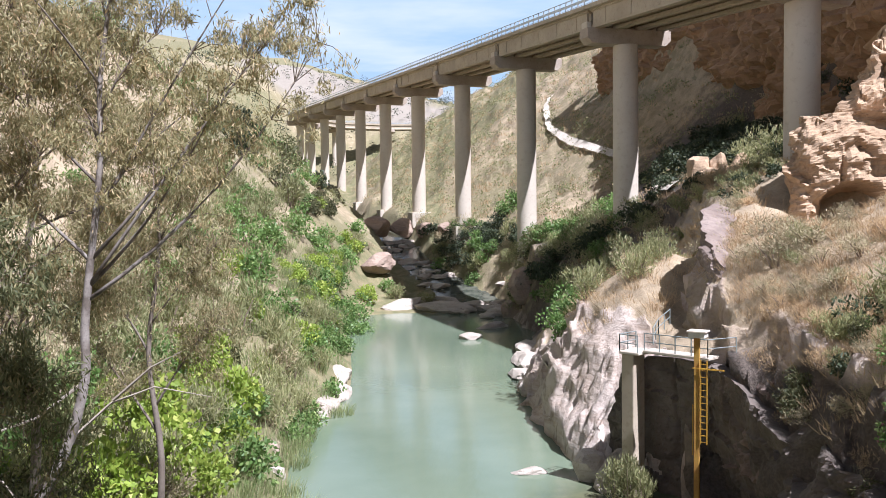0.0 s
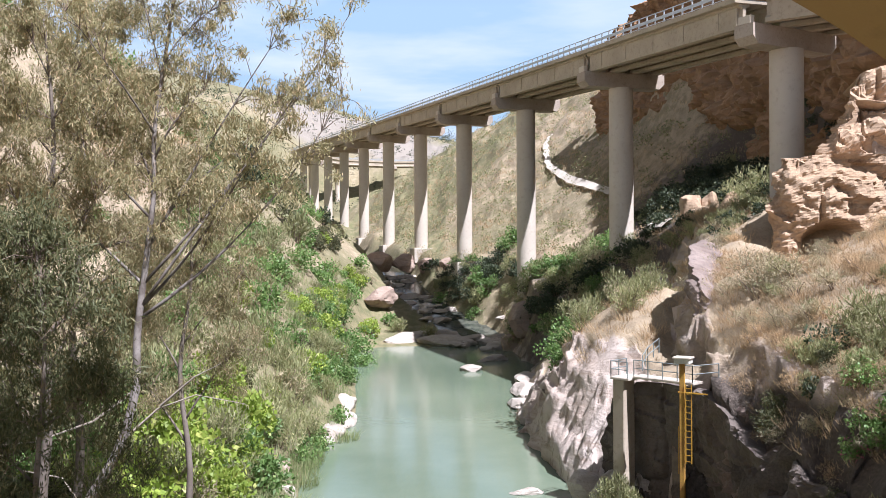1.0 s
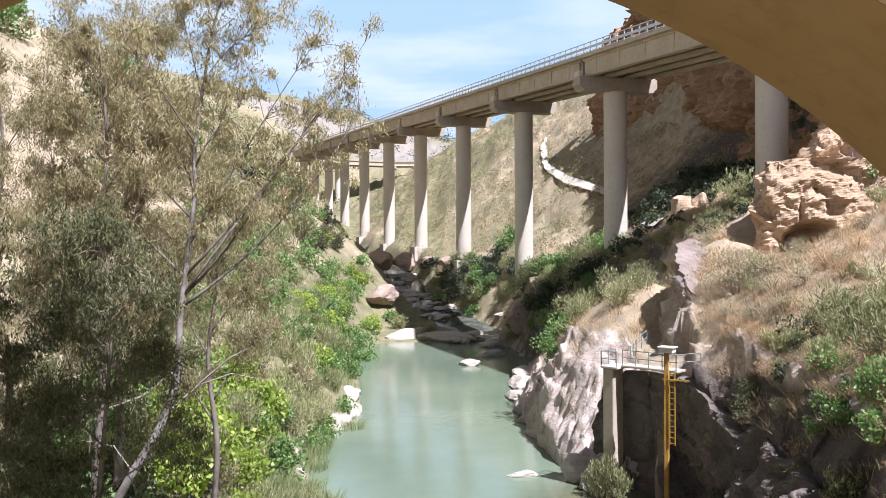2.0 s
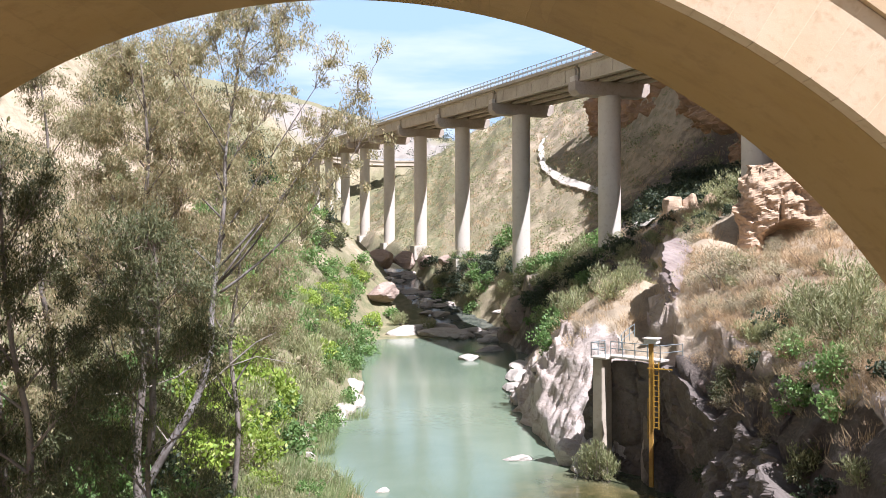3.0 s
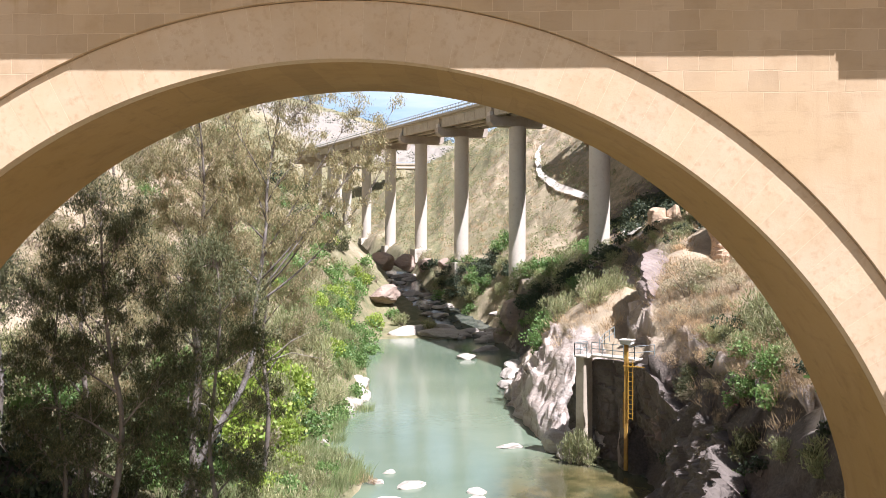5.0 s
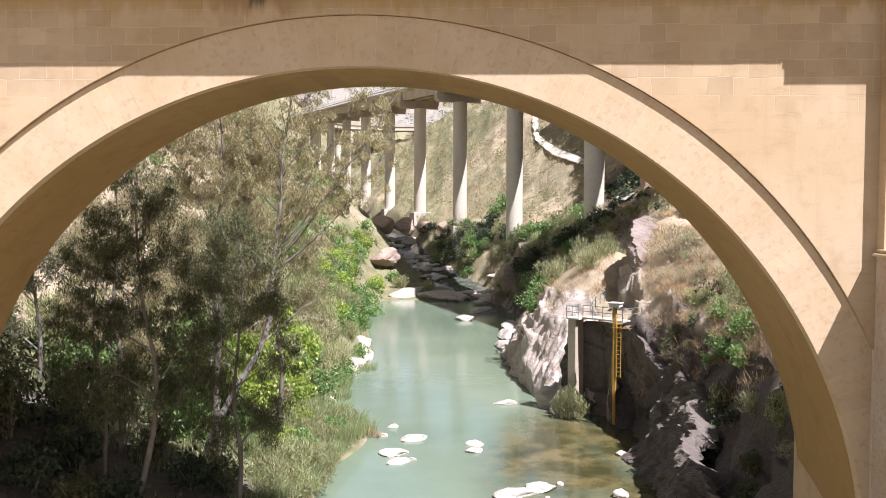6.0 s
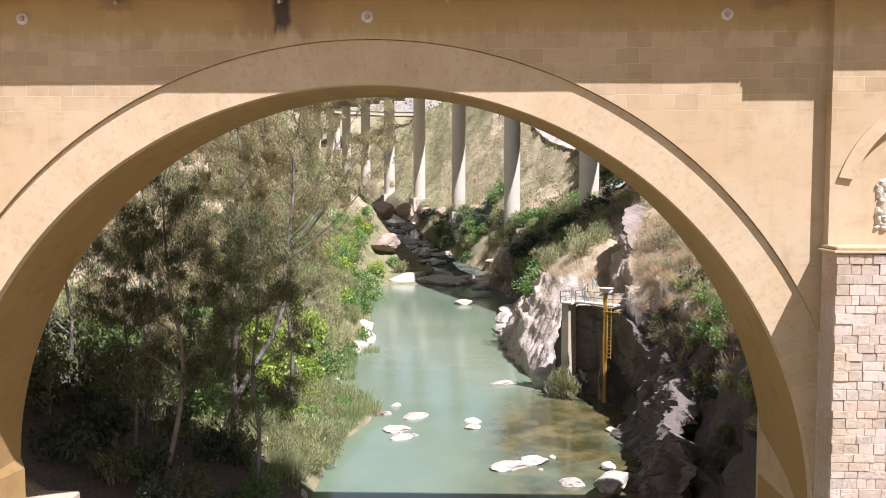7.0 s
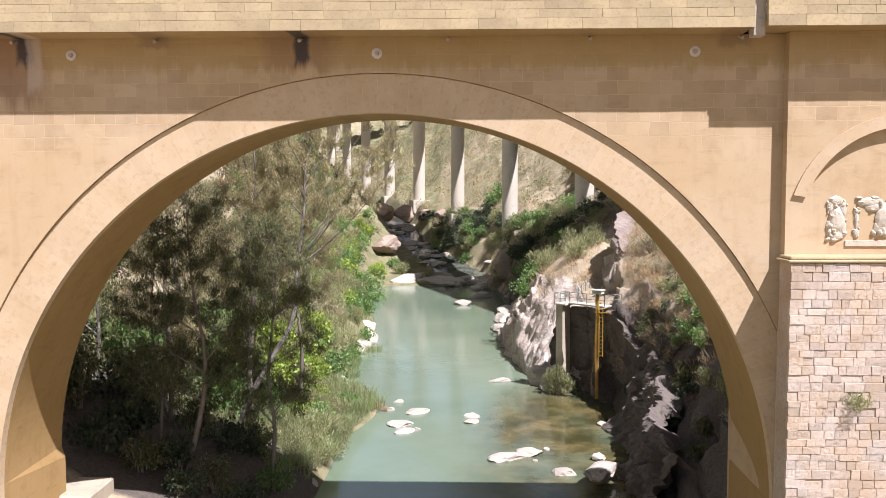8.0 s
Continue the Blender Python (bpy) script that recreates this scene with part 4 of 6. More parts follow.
def boulder(x, y, z, sx, sy, sz, turn, k, label, group="", name="boulder", tilt=0.0, meshes=ROCKS):
    ob = new(name, meshes[k % 6])
    ob.matrix_basis = pose(x, y, z, tilt, 0, turn) @ Matrix.Diagonal((sx, sy, sz, 1))
    return tagged(ob, label, "rock", group)


LOW = "flat pale stone lying in the shallow river"
for x, y, sx, sy, sz, a, k in (
        (-0.9, 40.9, 1.3, 1.0, 0.35, 10, 0), (6.5, 27.7, 1.6, 1.2, 0.4, 30, 1), (8.2, 28.9, 1.2, 0.9, 0.35, -20, 2), (10.3, 24.3, 0.8, 1.1, 0.35, 15, 3),
        (6.8, 54.0, 1.2, 0.9, 0.35, -10, 4), (4.0, 39.6, 1.05, 0.7, 0.3, 0, 5), (3.9, 37.6, 0.85, 0.6, 0.26, 30, 2), (-2.2, 36.9, 1.1, 1.5, 0.3, 40, 1),
        (-1.6, 34.6, 1.0, 0.9, 0.28, 0, 0), (-3.6, 41.8, 0.7, 0.6, 0.25, 0, 3), (-2.9, 44.6, 0.5, 0.4, 0.3, 0, 4), (9.6, 29.9, 0.35, 0.3, 0.2, 0, 5), (-0.6, 35.2, 0.3, 0.25, 0.18, 0, 1),
        (2.5, 114.6, 1.9, 1.5, 0.8, 0, 2), (5.4, 125.6, 2.6, 1.8, 0.9, 15, 4), (8.5, 27.0, 0.2, 0.2, 0.15, 0, 3), (14.8, 37.0, 0.5, 0.6, 0.3, 0, 2)):
    boulder(x, y, 0.02, sx, sy, sz, a, k, LOW, "stones in the river", "river_stone")
BANK = "pale sandstone boulder at the water's edge"
for x, y, z, sx, sy, sz, a, k in (
        (-9.6, 77.5, 0.3, 1.7, 3.6, 0.8, 10, 0), (-9.9, 72.6, 0.3, 1.6, 3.0, 0.8, -15, 1), (-10.4, 83.5, 0.6, 1.7, 4.2, 1.1, 8, 2),
        (-9.4, 69.8, 0.2, 0.9, 1.2, 0.8, 0, 5), (-9.6, 52.0, 0.3, 1.0, 1.0, 0.8, 0, 3), (-10.4, 49.6, 0.4, 1.2, 0.9, 0.9, 30, 1), (-7.4, 22.8, 0.5, 0.7, 0.6, 0.5, 0, 1), (-6.6, 20.8, 0.3, 0.5, 0.45, 0.4, 0, 5),
        (9.0, 95, 0.3, 2.0, 4.6, 1.0, 8, 0), (9.4, 103, 0.4, 1.8, 4.0, 0.9, -5, 2), (8.3, 87, 0.2, 1.6, 3.4, 0.8, 10, 3), (8.6, 79, 0.3, 1.3, 2.6, 1.0, 0, 1),
        (10.6, 52.6, 0.6, 1.3, 1.2, 1.3, 20, 2), (12.0, 51.6, 0.8, 1.2, 1.1, 1.5, 0, 4), (11.2, 50.4, 0.3, 0.8, 0.9, 0.8, 0, 0),
        (12.6, 22.4, 0.8, 0.9, 2.4, 0.55, -32, 3), (13.2, 27.4, 0.25, 0.7, 0.5, 0.3, -10, 5)):
    boulder(x, y, z, sx, sy, sz, a, k, BANK, "boulders on the banks")
# the low sill of slabs across the head of the pool
for x, y, sx, sy, sz, a, k in ((-9.5, 149.5, 5.0, 4.0, 1.6, 5, 0), (-2.2, 147.2, 6.2, 3.4, 1.3, -5, 2), (-4.5, 152.5, 5.5, 3.5, 2.0, 10, 3), (2.2, 150.5, 3.2, 2.4, 1.2, 0, 4), (7.4, 140.5, 2.8, 1.8, 0.9, 15, 1), (5.0, 137.6, 1.8, 1.2, 0.6, 0, 5)):
    boulder(x, y, 0.35, sx, sy, sz, a, k, "broad pale sandstone slab damming the pool", "slabs at the head of the pool", "rock_slab")
rnd = random.Random(12)
for k in range(22):
    x, y = rnd.uniform(1.0, 12.5), rnd.uniform(138, 156)
    a = rnd.uniform(0.8, 2.1)
    boulder(x, y, 0.1 + 0.02 * (y - 138), a * rnd.uniform(1.0, 1.5), a * rnd.uniform(0.7, 1.0), a * rnd.uniform(0.3, 0.45), rnd.uniform(-30, 30), k, "broad pale sandstone slab damming the pool", "slabs at the head of the pool", "rock_slab")
rnd = random.Random(8)
for k in range(80):
    y = 143 + 75 * rnd.random() ** 1.5
    cx = np.interp(y, [143, 158, 178, 208, 226], [4, 1, -9.5, -17, -24])
    wd = np.interp(y, [143, 160, 178, 226], [9, 8.5, 6.5, 5])
    x = float(cx + rnd.uniform(-1, 1) * wd)
    s = rnd.uniform(0.5, 1.7) if rnd.random() < 0.8 else rnd.uniform(1.7, 2.6)
    zz = max(0.1, float(height(np.array([x]), np.array([y]))[0]))
    if zz > 9.5 or (zz > 4 and y < 160):
        continue
    boulder(x, y, zz + 0.15 * s, s * rnd.uniform(0.8, 1.3), s * rnd.uniform(0.7, 1.1), s * rnd.uniform(0.25, 0.5), rnd.uniform(0, 360), k, "pale tumbled boulder in the stream bed", "boulders in the stream")
for x, y, z, sx, sy, sz, a, k in ((10.6, 131.5, 5.6, 2.6, 2.2, 3.2, 20, 3), (8.6, 137.5, 1.2, 1.5, 1.6, 1.6, 0, 1), (-15.5, 163, 7.0, 3.6, 4.6, 2.6, 20, 4), (-20, 200, 13, 4, 4, 3, 0, 2), (-14.4, 205, 13, 3.5, 3, 2.4, 0, 0), (-7.5, 196, 12.5, 3, 2.5, 2, 0, 1), (-3.2, 189, 12.8, 2.4, 2.2, 1.8, 0, 2)):
    boulder(x, y, z, sx, sy, sz, a, k, "large brown boulder above the stream", "boulders in the stream", meshes=BROWN)
for x, y, z, sx, sy, sz, a, k in ((29.0, 100, 21.6, 1.7, 1.5, 2.1, 15, 5), (31.3, 99.4, 21.6, 1.5, 1.4, 1.8, 40, 0), (33.0, 98, 21.8, 1.1, 1.1, 1.6, 0, 4), (30.0, 98.6, 20.6, 1.4, 1.1, 1.1, 0, 1)):
    boulder(x, y, z, sx, sy, sz, a, k, "rounded ochre boulder perched above the path", "boulders on the spur", meshes=OCHRE)
M_BANKROCK = rough_stuff("bank_sandstone", (0.25, 0.185, 0.155), (0.20, 0.14, 0.115), (0.11, 0.08, 0.065), 0.5, 0.95, 0.12, strata=0.6)

# ---- cliffs ----
M_KNOB = rough_stuff("grey_pink_sandstone", (0.27, 0.21, 0.18), (0.20, 0.15, 0.125), (0.12, 0.09, 0.075), 0.4, 0.92, 0.12, strata=0.5)
def cliff(name, line, z0, z1, lean, nu, nv, material, label, cave=None, rough=1.0, seed=0, overhang=0.0, shelf=6.0):
    """A broken rock face along a line of the plan, in ledges that lean back, with a cave if asked."""
    pts = [Vector((*p, 0)) for p in line]
    cum = [0.0]
    for a, b in zip(pts, pts[1:]):
        cum.append(cum[-1] + (b - a).length)
    s = np.linspace(0, cum[-1], nu)
    px, py = np.interp(s, cum, [p.x for p in pts]), np.interp(s, cum, [p.y for p in pts])
    k = np.ones(9) / 9
    px, py = (np.convolve(np.pad(v, 4, "edge"), k, "valid") for v in (px, py))
    tx, ty = np.gradient(px), np.gradient(py)
    ln = np.hypot(tx, ty)
    nx, ny = ty / ln, -tx / ln
    v = np.linspace(0, 1, nv)
    S, V = np.meshgrid(s, v)
    NX, NY = np.broadcast_to(nx, S.shape), np.broadcast_to(ny, S.shape)
    crest = np.interp(S, cum, z1) if isinstance(z1, list) else z1
    top = crest + (0.5 if isinstance(z1, list) else 1.6) * fbm(S * 0.12, S * 0 + 3, seed=seed, octaves=3)
    Z = z0 + (top - z0) * V
    back = lean * (Z - z0) - overhang * np.sin(np.clip(V, 0, 1) * math.pi) * 4
    beds = Z * 0.75 + 0.10 * S + 1.1 * fbm(S * 0.15, Z * 0.15, seed=seed + 3, octaves=3)
    saw = beds % 1.0
    row = np.floor(beds)
    shift = 3.0 * lattice(row.astype(np.int64), row.astype(np.int64) * 0, row.astype(np.int64) * 0, seed + 4)
    colm = np.floor(S * 0.42 + shift + 0.3 * vnoise(S * 0.8, Z * 0.8, seed=seed + 6))
    block = lattice(colm.astype(np.int64), row.astype(np.int64), row.astype(np.int64) * 0, seed + 8)
    out = rough * (0.75 * (block - 0.5) + 0.2 * saw ** 2 + 1.1 * fbm(S * 0.16, Z * 0.2, seed=seed + 7, octaves=3) + 0.4 * fbm(S * 0.7, Z * 0.9, seed=seed + 12, octaves=3) + 0.16 * fbm(S * 2.6, Z * 3.4, seed=seed + 9, octaves=2))
    crack = np.abs(vnoise(S * 0.45, Z * 0.25, seed=seed + 11))
    out = out - rough * 0.6 * np.clip(0.16 - crack, 0, 1) / 0.16
    if cave:
        cs, cz, cw, ch, deep = cave
        m = np.clip(1.25 - ((S - cs) / cw) ** 2 - ((Z - cz) / ch) ** 2 * np.where(Z > cz, 1.0, 0.3), 0, 1) ** 0.5
        out = out * (1 - 0.7 * m) - deep * m
    fold = np.clip((V - 0.93) / 0.07, 0, 1)
    back = back + fold * shelf
    X, Y = px[None, :] + NX * (out - back), py[None, :] + NY * (out - back)
    Z = Z - fold * 1.5
    q = (np.arange(nv - 1)[:, None] * nu + np.arange(nu - 1)[None, :]).ravel()
    ob = raw(name, np.stack([X, Y, Z], -1).reshape(-1, 3).tolist(), np.stack([q, q + 1, q + nu + 1, q + nu], -1).tolist(), material)
    return tagged(ob, label, "cliff", kind="structure")


cliff("cliff_near", [(37, 85), (32, 76), (28.2, 68), (26.4, 64), (27.6, 62.2), (31, 61.4), (37, 61.2), (50, 60)], 13.5, [24.5, 24.5, 24.5, 24.2, 24, 24.6, 25, 25], 0.12, 180, 80, M_CLIFF, "sunlit layered tan sandstone cliff with a low cave", cave=(29.0, 15.6, 2.7, 3.0, 5.0), seed=3, rough=0.85)
cliff("cliff_upper", [(41, 86), (36, 77), (32.4, 69), (31.6, 66), (34, 64.4), (46, 63)], 22.5, [27, 28, 29, 30, 32, 36], 0.45, 130, 50, M_CLIFF, "weathered sandstone ledges above the cave", seed=13, rough=1.0)
# out of view, around y 84-112, the crest is raised to shade the slope
cliff("crag", [(33, 200), (37, 187), (43, 174), (46, 160), (48.5, 144), (50, 128), (51, 112), (53, 98), (57, 84)], 22, [66, 70, 72, 74, 74, 76, 78, 78, 76], -0.03, 240, 90, M_CRAG, "tall ochre sandstone crag behind the viaduct, its unseen end raised for shade", seed=29, rough=2.0, overhang=0.5)
cliff("spur_rock", [(22.6, 70), (21.0, 65), (19.3, 61.5), (18.5, 58.4), (18.2, 55.6), (19.0, 53.6), (21, 52.6)], 8.2, [18.0, 18.0, 16.8, 15.8, 14.6, 13.4, 13.4], 0.08, 130, 50, M_KNOB, "grey-pink rock knob beside the walkway", seed=37, rough=0.5, shelf=2.0)
cliff("cove_wall", [(12.2, 53.4), (13.4, 51.8), (14.8, 50.6), (16.2, 48.9), (17.8, 47.0), (18.8, 43.6), (18.8, 38)], -1.5, [3.4, 7.8, 9.2, 9.4, 9.4, 8.6, 7.0], -0.15, 160, 66, M_SHADEROCK, "shaded overhanging rock wall of a cove under the walkway", seed=51, rough=0.4, shelf=3.4, cave=(8.6, 0.6, 1.6, 2.4, 1.6))
cliff("bank_rock", [(15.6, 41.5), (15.9, 36), (15.6, 30), (14.4, 26), (13.2, 22.6), (13, 14)], -1.5, [8.0, 7.6, 7.2, 6.2, 5.3, 5], 0.36, 190, 74, M_SHADEROCK, "dark broken rock at the foot of the bank", seed=57, rough=1.0, shelf=1.0)

cliff("bank_outcrop", [(17.0, 45.5), (18.0, 41.5), (19.4, 37.5), (20.6, 33), (20.8, 28)], 3.0, [9.4, 9.8, 9.0, 8.6, 7.0], 0.28, 120, 60, M_BANKROCK, "pinkish sandstone ledges breaking out of the bank", seed=63, rough=0.95, shelf=1.6)

# ---- the gauging platform ----
M_RUST = rough_stuff("rusty_steel", (0.34, 0.17, 0.035), (0.42, 0.24, 0.04), (0.16, 0.08, 0.03), 1.5, 0.8, 0.004)
M_YELLOW = rough_stuff("yellow_paint", (0.52, 0.29, 0.03), (0.44, 0.23, 0.03), (0.30, 0.15, 0.04), 2.5, 0.5, 0.002)
M_GREY_PAINT = rough_stuff("grey_green_paint", (0.22, 0.25, 0.24), (0.18, 0.2, 0.19), (0.12, 0.12, 0.11), 2.0, 0.5, 0.002)
M_BOXPAINT = rough_stuff("pale_box_paint", (0.62, 0.6, 0.54), (0.55, 0.52, 0.45), (0.4, 0.35, 0.28), 2.0, 0.6, 0.002)


def railing(at, runs, label):
    """Pipe posts and two rails along each run of points."""
    r = thing("railing", at, label, "railing", "railings of the platform")
    for run in runs:
        for h in (0.5, 1.0):
            bm = bmesh.new()
            tube(bm, [(x, y, z + h) for x, y, z in run], 0.03, 6)
            part("rail", bm, M_GREY_PAINT, r)
        n = len(run) - 1
        for a, b in zip(run, run[1:]):
            L = math.dist(a, b)
            for k in range(max(1, round(L / 1.1)) + 1):
                f = k / max(1, round(L / 1.1))
                p = [a[i] + (b[i] - a[i]) * f for i in range(3)]
                bm = bmesh.new()
                tube(bm, [p, (p[0], p[1], p[2] + 1.02)], 0.035, 6)
                part("post", bm, M_GREY_PAINT, r)
    return r


TURN = Matrix.Translation((12.7, 49.3, 0)) @ Matrix.Rotation(radians(-44), 4, "Z")


def turned(x, y, z):
    return tuple(TURN @ Vector((x, y, z)))


platform = thing("gauge_platform", (12.7, 49.3, 0), "pale concrete gauging platform on a pillar beside the rock", "platform")
part("pillar", boxes((-0.5, 0.35, -0.4, 0.8, -1.5, 8.55), bevel=0.05, m=TURN), M_CONCRETE, platform)
part("top_slab", boxes((-0.6, 0.8, -0.55, 1.3, 8.56, 8.72), bevel=0.03, m=TURN), M_PIER, platform)
part("walkway", boxes((0.81, 5.1, -0.15, 0.95, 8.7, 8.86), bevel=0.03, m=TURN), M_PIER, platform)
railing((12.7, 49.3, 8.78), [[turned(-0.55, -0.5, 8.72), turned(0.7, -0.5, 8.72)], [turned(-0.55, -0.5, 8.72), turned(-0.55, 1.2, 8.72)]], "thin grey-green pipe railing round the platform")
railing((15.2, 46.8, 8.8), [[turned(0.9, -0.1, 8.86), turned(5.0, -0.1, 8.86)], [turned(5.0, -0.1, 8.86), turned(6.1, 1.0, 9.0)]], "thin grey-green pipe railing along the walkway")
railing((14.4, 51.4, 9.0), [[turned(0.2, 1.9, 8.9), (14.9, 52.6, 9.2), (16.0, 54.4, 9.6)]], "thin dark pipe railing on the rock path")
gauge = thing("gauge_staff", (15.6, 45.0, 0.5), "rusty steel gauge staff with a yellow ladder below the walkway", "gauge")
ATG = Matrix.Translation((15.5, 45.1, 0)) @ Matrix.Rotation(radians(-30), 4, "Z")
part("staff", boxes((-0.17, 0.13, -0.1, 0.1, 0.3, 10.1), bevel=0.02, m=ATG), M_RUST, gauge)
ladder = part("ladder", boxes((0.2, 0.25, -0.18, -0.13, 4.3, 8.9), (0.54, 0.59, -0.18, -0.13, 4.3, 8.9), m=ATG), M_YELLOW, gauge, "yellow steel ladder")
for k in range(13):
    z = 4.4 + k * 0.355
    part("rung", boxes((0.251, 0.539, -0.17, -0.14, z, z + 0.04), m=ATG), M_YELLOW, ladder)
part("conduit", boxes((-0.26, -0.21, -0.06, -0.01, 3.6, 6.4), m=ATG), M_YELLOW, gauge)
part("bracket", boxes((-0.2, 1.5, -0.24, -0.19, 8.4, 8.47), m=ATG), M_YELLOW, gauge)
cab = thing("instrument_box", (15.5, 45.1, 10.1), "weathered pale instrument box on the gauge staff", "box")
part("body", boxes((-0.4, 0.5, -0.4, 0.35, 10.11, 10.4), bevel=0.02, m=ATG), M_BOXPAINT, cab)
part("lid", boxes((-0.48, 0.58, -0.48, 0.43, 10.401, 10.5), bevel=0.02, m=ATG), M_PIER, cab, "pale lid")

# ---- plants ----
L_GUM = leaf_mat("gum_leaves", (0.27, 0.24, 0.115), (0.42, 0.365, 0.195), (0.55, 0.41, 0.24), 0.65, 0.45)
# darker copy of the gum leaves: the bridge's shade is put into the colour
L_GUMDARK = leaf_mat("gum_leaves_shade_green", (0.07, 0.076, 0.03), (0.125, 0.128, 0.052), (0.24, 0.205, 0.10), 0.65, 0.3)
L_LIME = leaf_mat("lime_leaves", (0.23, 0.32, 0.045), (0.36, 0.44, 0.08), (0.48, 0.5, 0.13), 0.5, 0.45)
L_GREEN = leaf_mat("green_leaves", (0.12, 0.21, 0.055), (0.21, 0.31, 0.095), (0.31, 0.38, 0.14), 0.5, 0.42)
# near-black leaves for shaded slopes, with the shade put into the colour
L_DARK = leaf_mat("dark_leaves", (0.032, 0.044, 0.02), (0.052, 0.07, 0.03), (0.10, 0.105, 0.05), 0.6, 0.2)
L_GREY = leaf_mat("grey_green_leaves", (0.24, 0.25, 0.11), (0.35, 0.345, 0.165), (0.47, 0.42, 0.23), 0.6, 0.42)
L_REED = leaf_mat("reed_blades", (0.19, 0.235, 0.09), (0.28, 0.31, 0.14), (0.44, 0.39, 0.23), 0.5, 0.35)
L_DRY = leaf_mat("dry_stalks", (0.48, 0.335, 0.18), (0.64, 0.475, 0.29), (0.31, 0.205, 0.11), 0.7, 0.35)
L_SCRUB = leaf_mat("grey_scrub", (0.33, 0.275, 0.165), (0.45, 0.375, 0.24), (0.24, 0.25, 0.12), 0.7, 0.3)
L_HILL = leaf_mat("hill_scrub_leaves", (0.19, 0.205, 0.09), (0.30, 0.295, 0.145), (0.45, 0.37, 0.21), 0.8, 0.42)
L_PINK = leaf_mat("oleander_flowers", (0.55, 0.16, 0.22), (0.65, 0.28, 0.34), (0.5, 0.2, 0.2), 0.6, 0.3)
M_BARK = rough_stuff("gum_bark", (0.30, 0.265, 0.235), (0.13, 0.105, 0.085), (0.09, 0.07, 0.06), 1.6, 0.9, 0.02)
M_DARKBARK = rough_stuff("brown_gum_bark", (0.20, 0.165, 0.135), (0.145, 0.115, 0.09), (0.08, 0.06, 0.05), 0.9, 0.9, 0.02)
M_DEAD = rough_stuff("dead_wood", (0.36, 0.31, 0.25), (0.3, 0.25, 0.2), (0.22, 0.18, 0.14), 2.0, 0.9, 0.01)
M_TWIG = rough_stuff("twigs", (0.26, 0.20, 0.15), (0.2, 0.15, 0.11), (0.14, 0.10, 0.08), 2.0, 0.9, 0.01)


def leaf_arrays(centres, axes, length, width, rng):
    """Diamond leaves at the centres along the axes: vertices and faces."""
    n = len(centres)
    a = axes / np.maximum(np.linalg.norm(axes, axis=1, keepdims=True), 1e-6)
    r = rng.normal(size=(n, 3))
    w = np.cross(a, r)
    w /= np.maximum(np.linalg.norm(w, axis=1, keepdims=True), 1e-6)
    ln = (length * rng.uniform(0.6, 1.3, n))[:, None]
    wd = (width * rng.uniform(0.7, 1.3, n))[:, None]
    v = np.stack([centres - a * ln / 2, centres + w * wd / 2, centres + a * ln / 2, centres - w * wd / 2], 1).reshape(-1, 3)
    return v, np.arange(4 * n).reshape(-1, 4)


def mesh_of(name, v, f, material):
    me = bpy.data.meshes.new(name)
    me.vertices.add(len(v))
    me.vertices.foreach_set("co", np.asarray(v, np.float32).ravel())
    me.loops.add(f.size)
    me.loops.foreach_set("vertex_index", f.astype(np.int32).ravel())
    me.polygons.add(len(f))
    me.polygons.foreach_set("loop_start", np.arange(0, f.size, f.shape[1], dtype=np.int32))
    me.materials.append(material)
    me.update(calc_edges=True)
    me.validate()
    return me


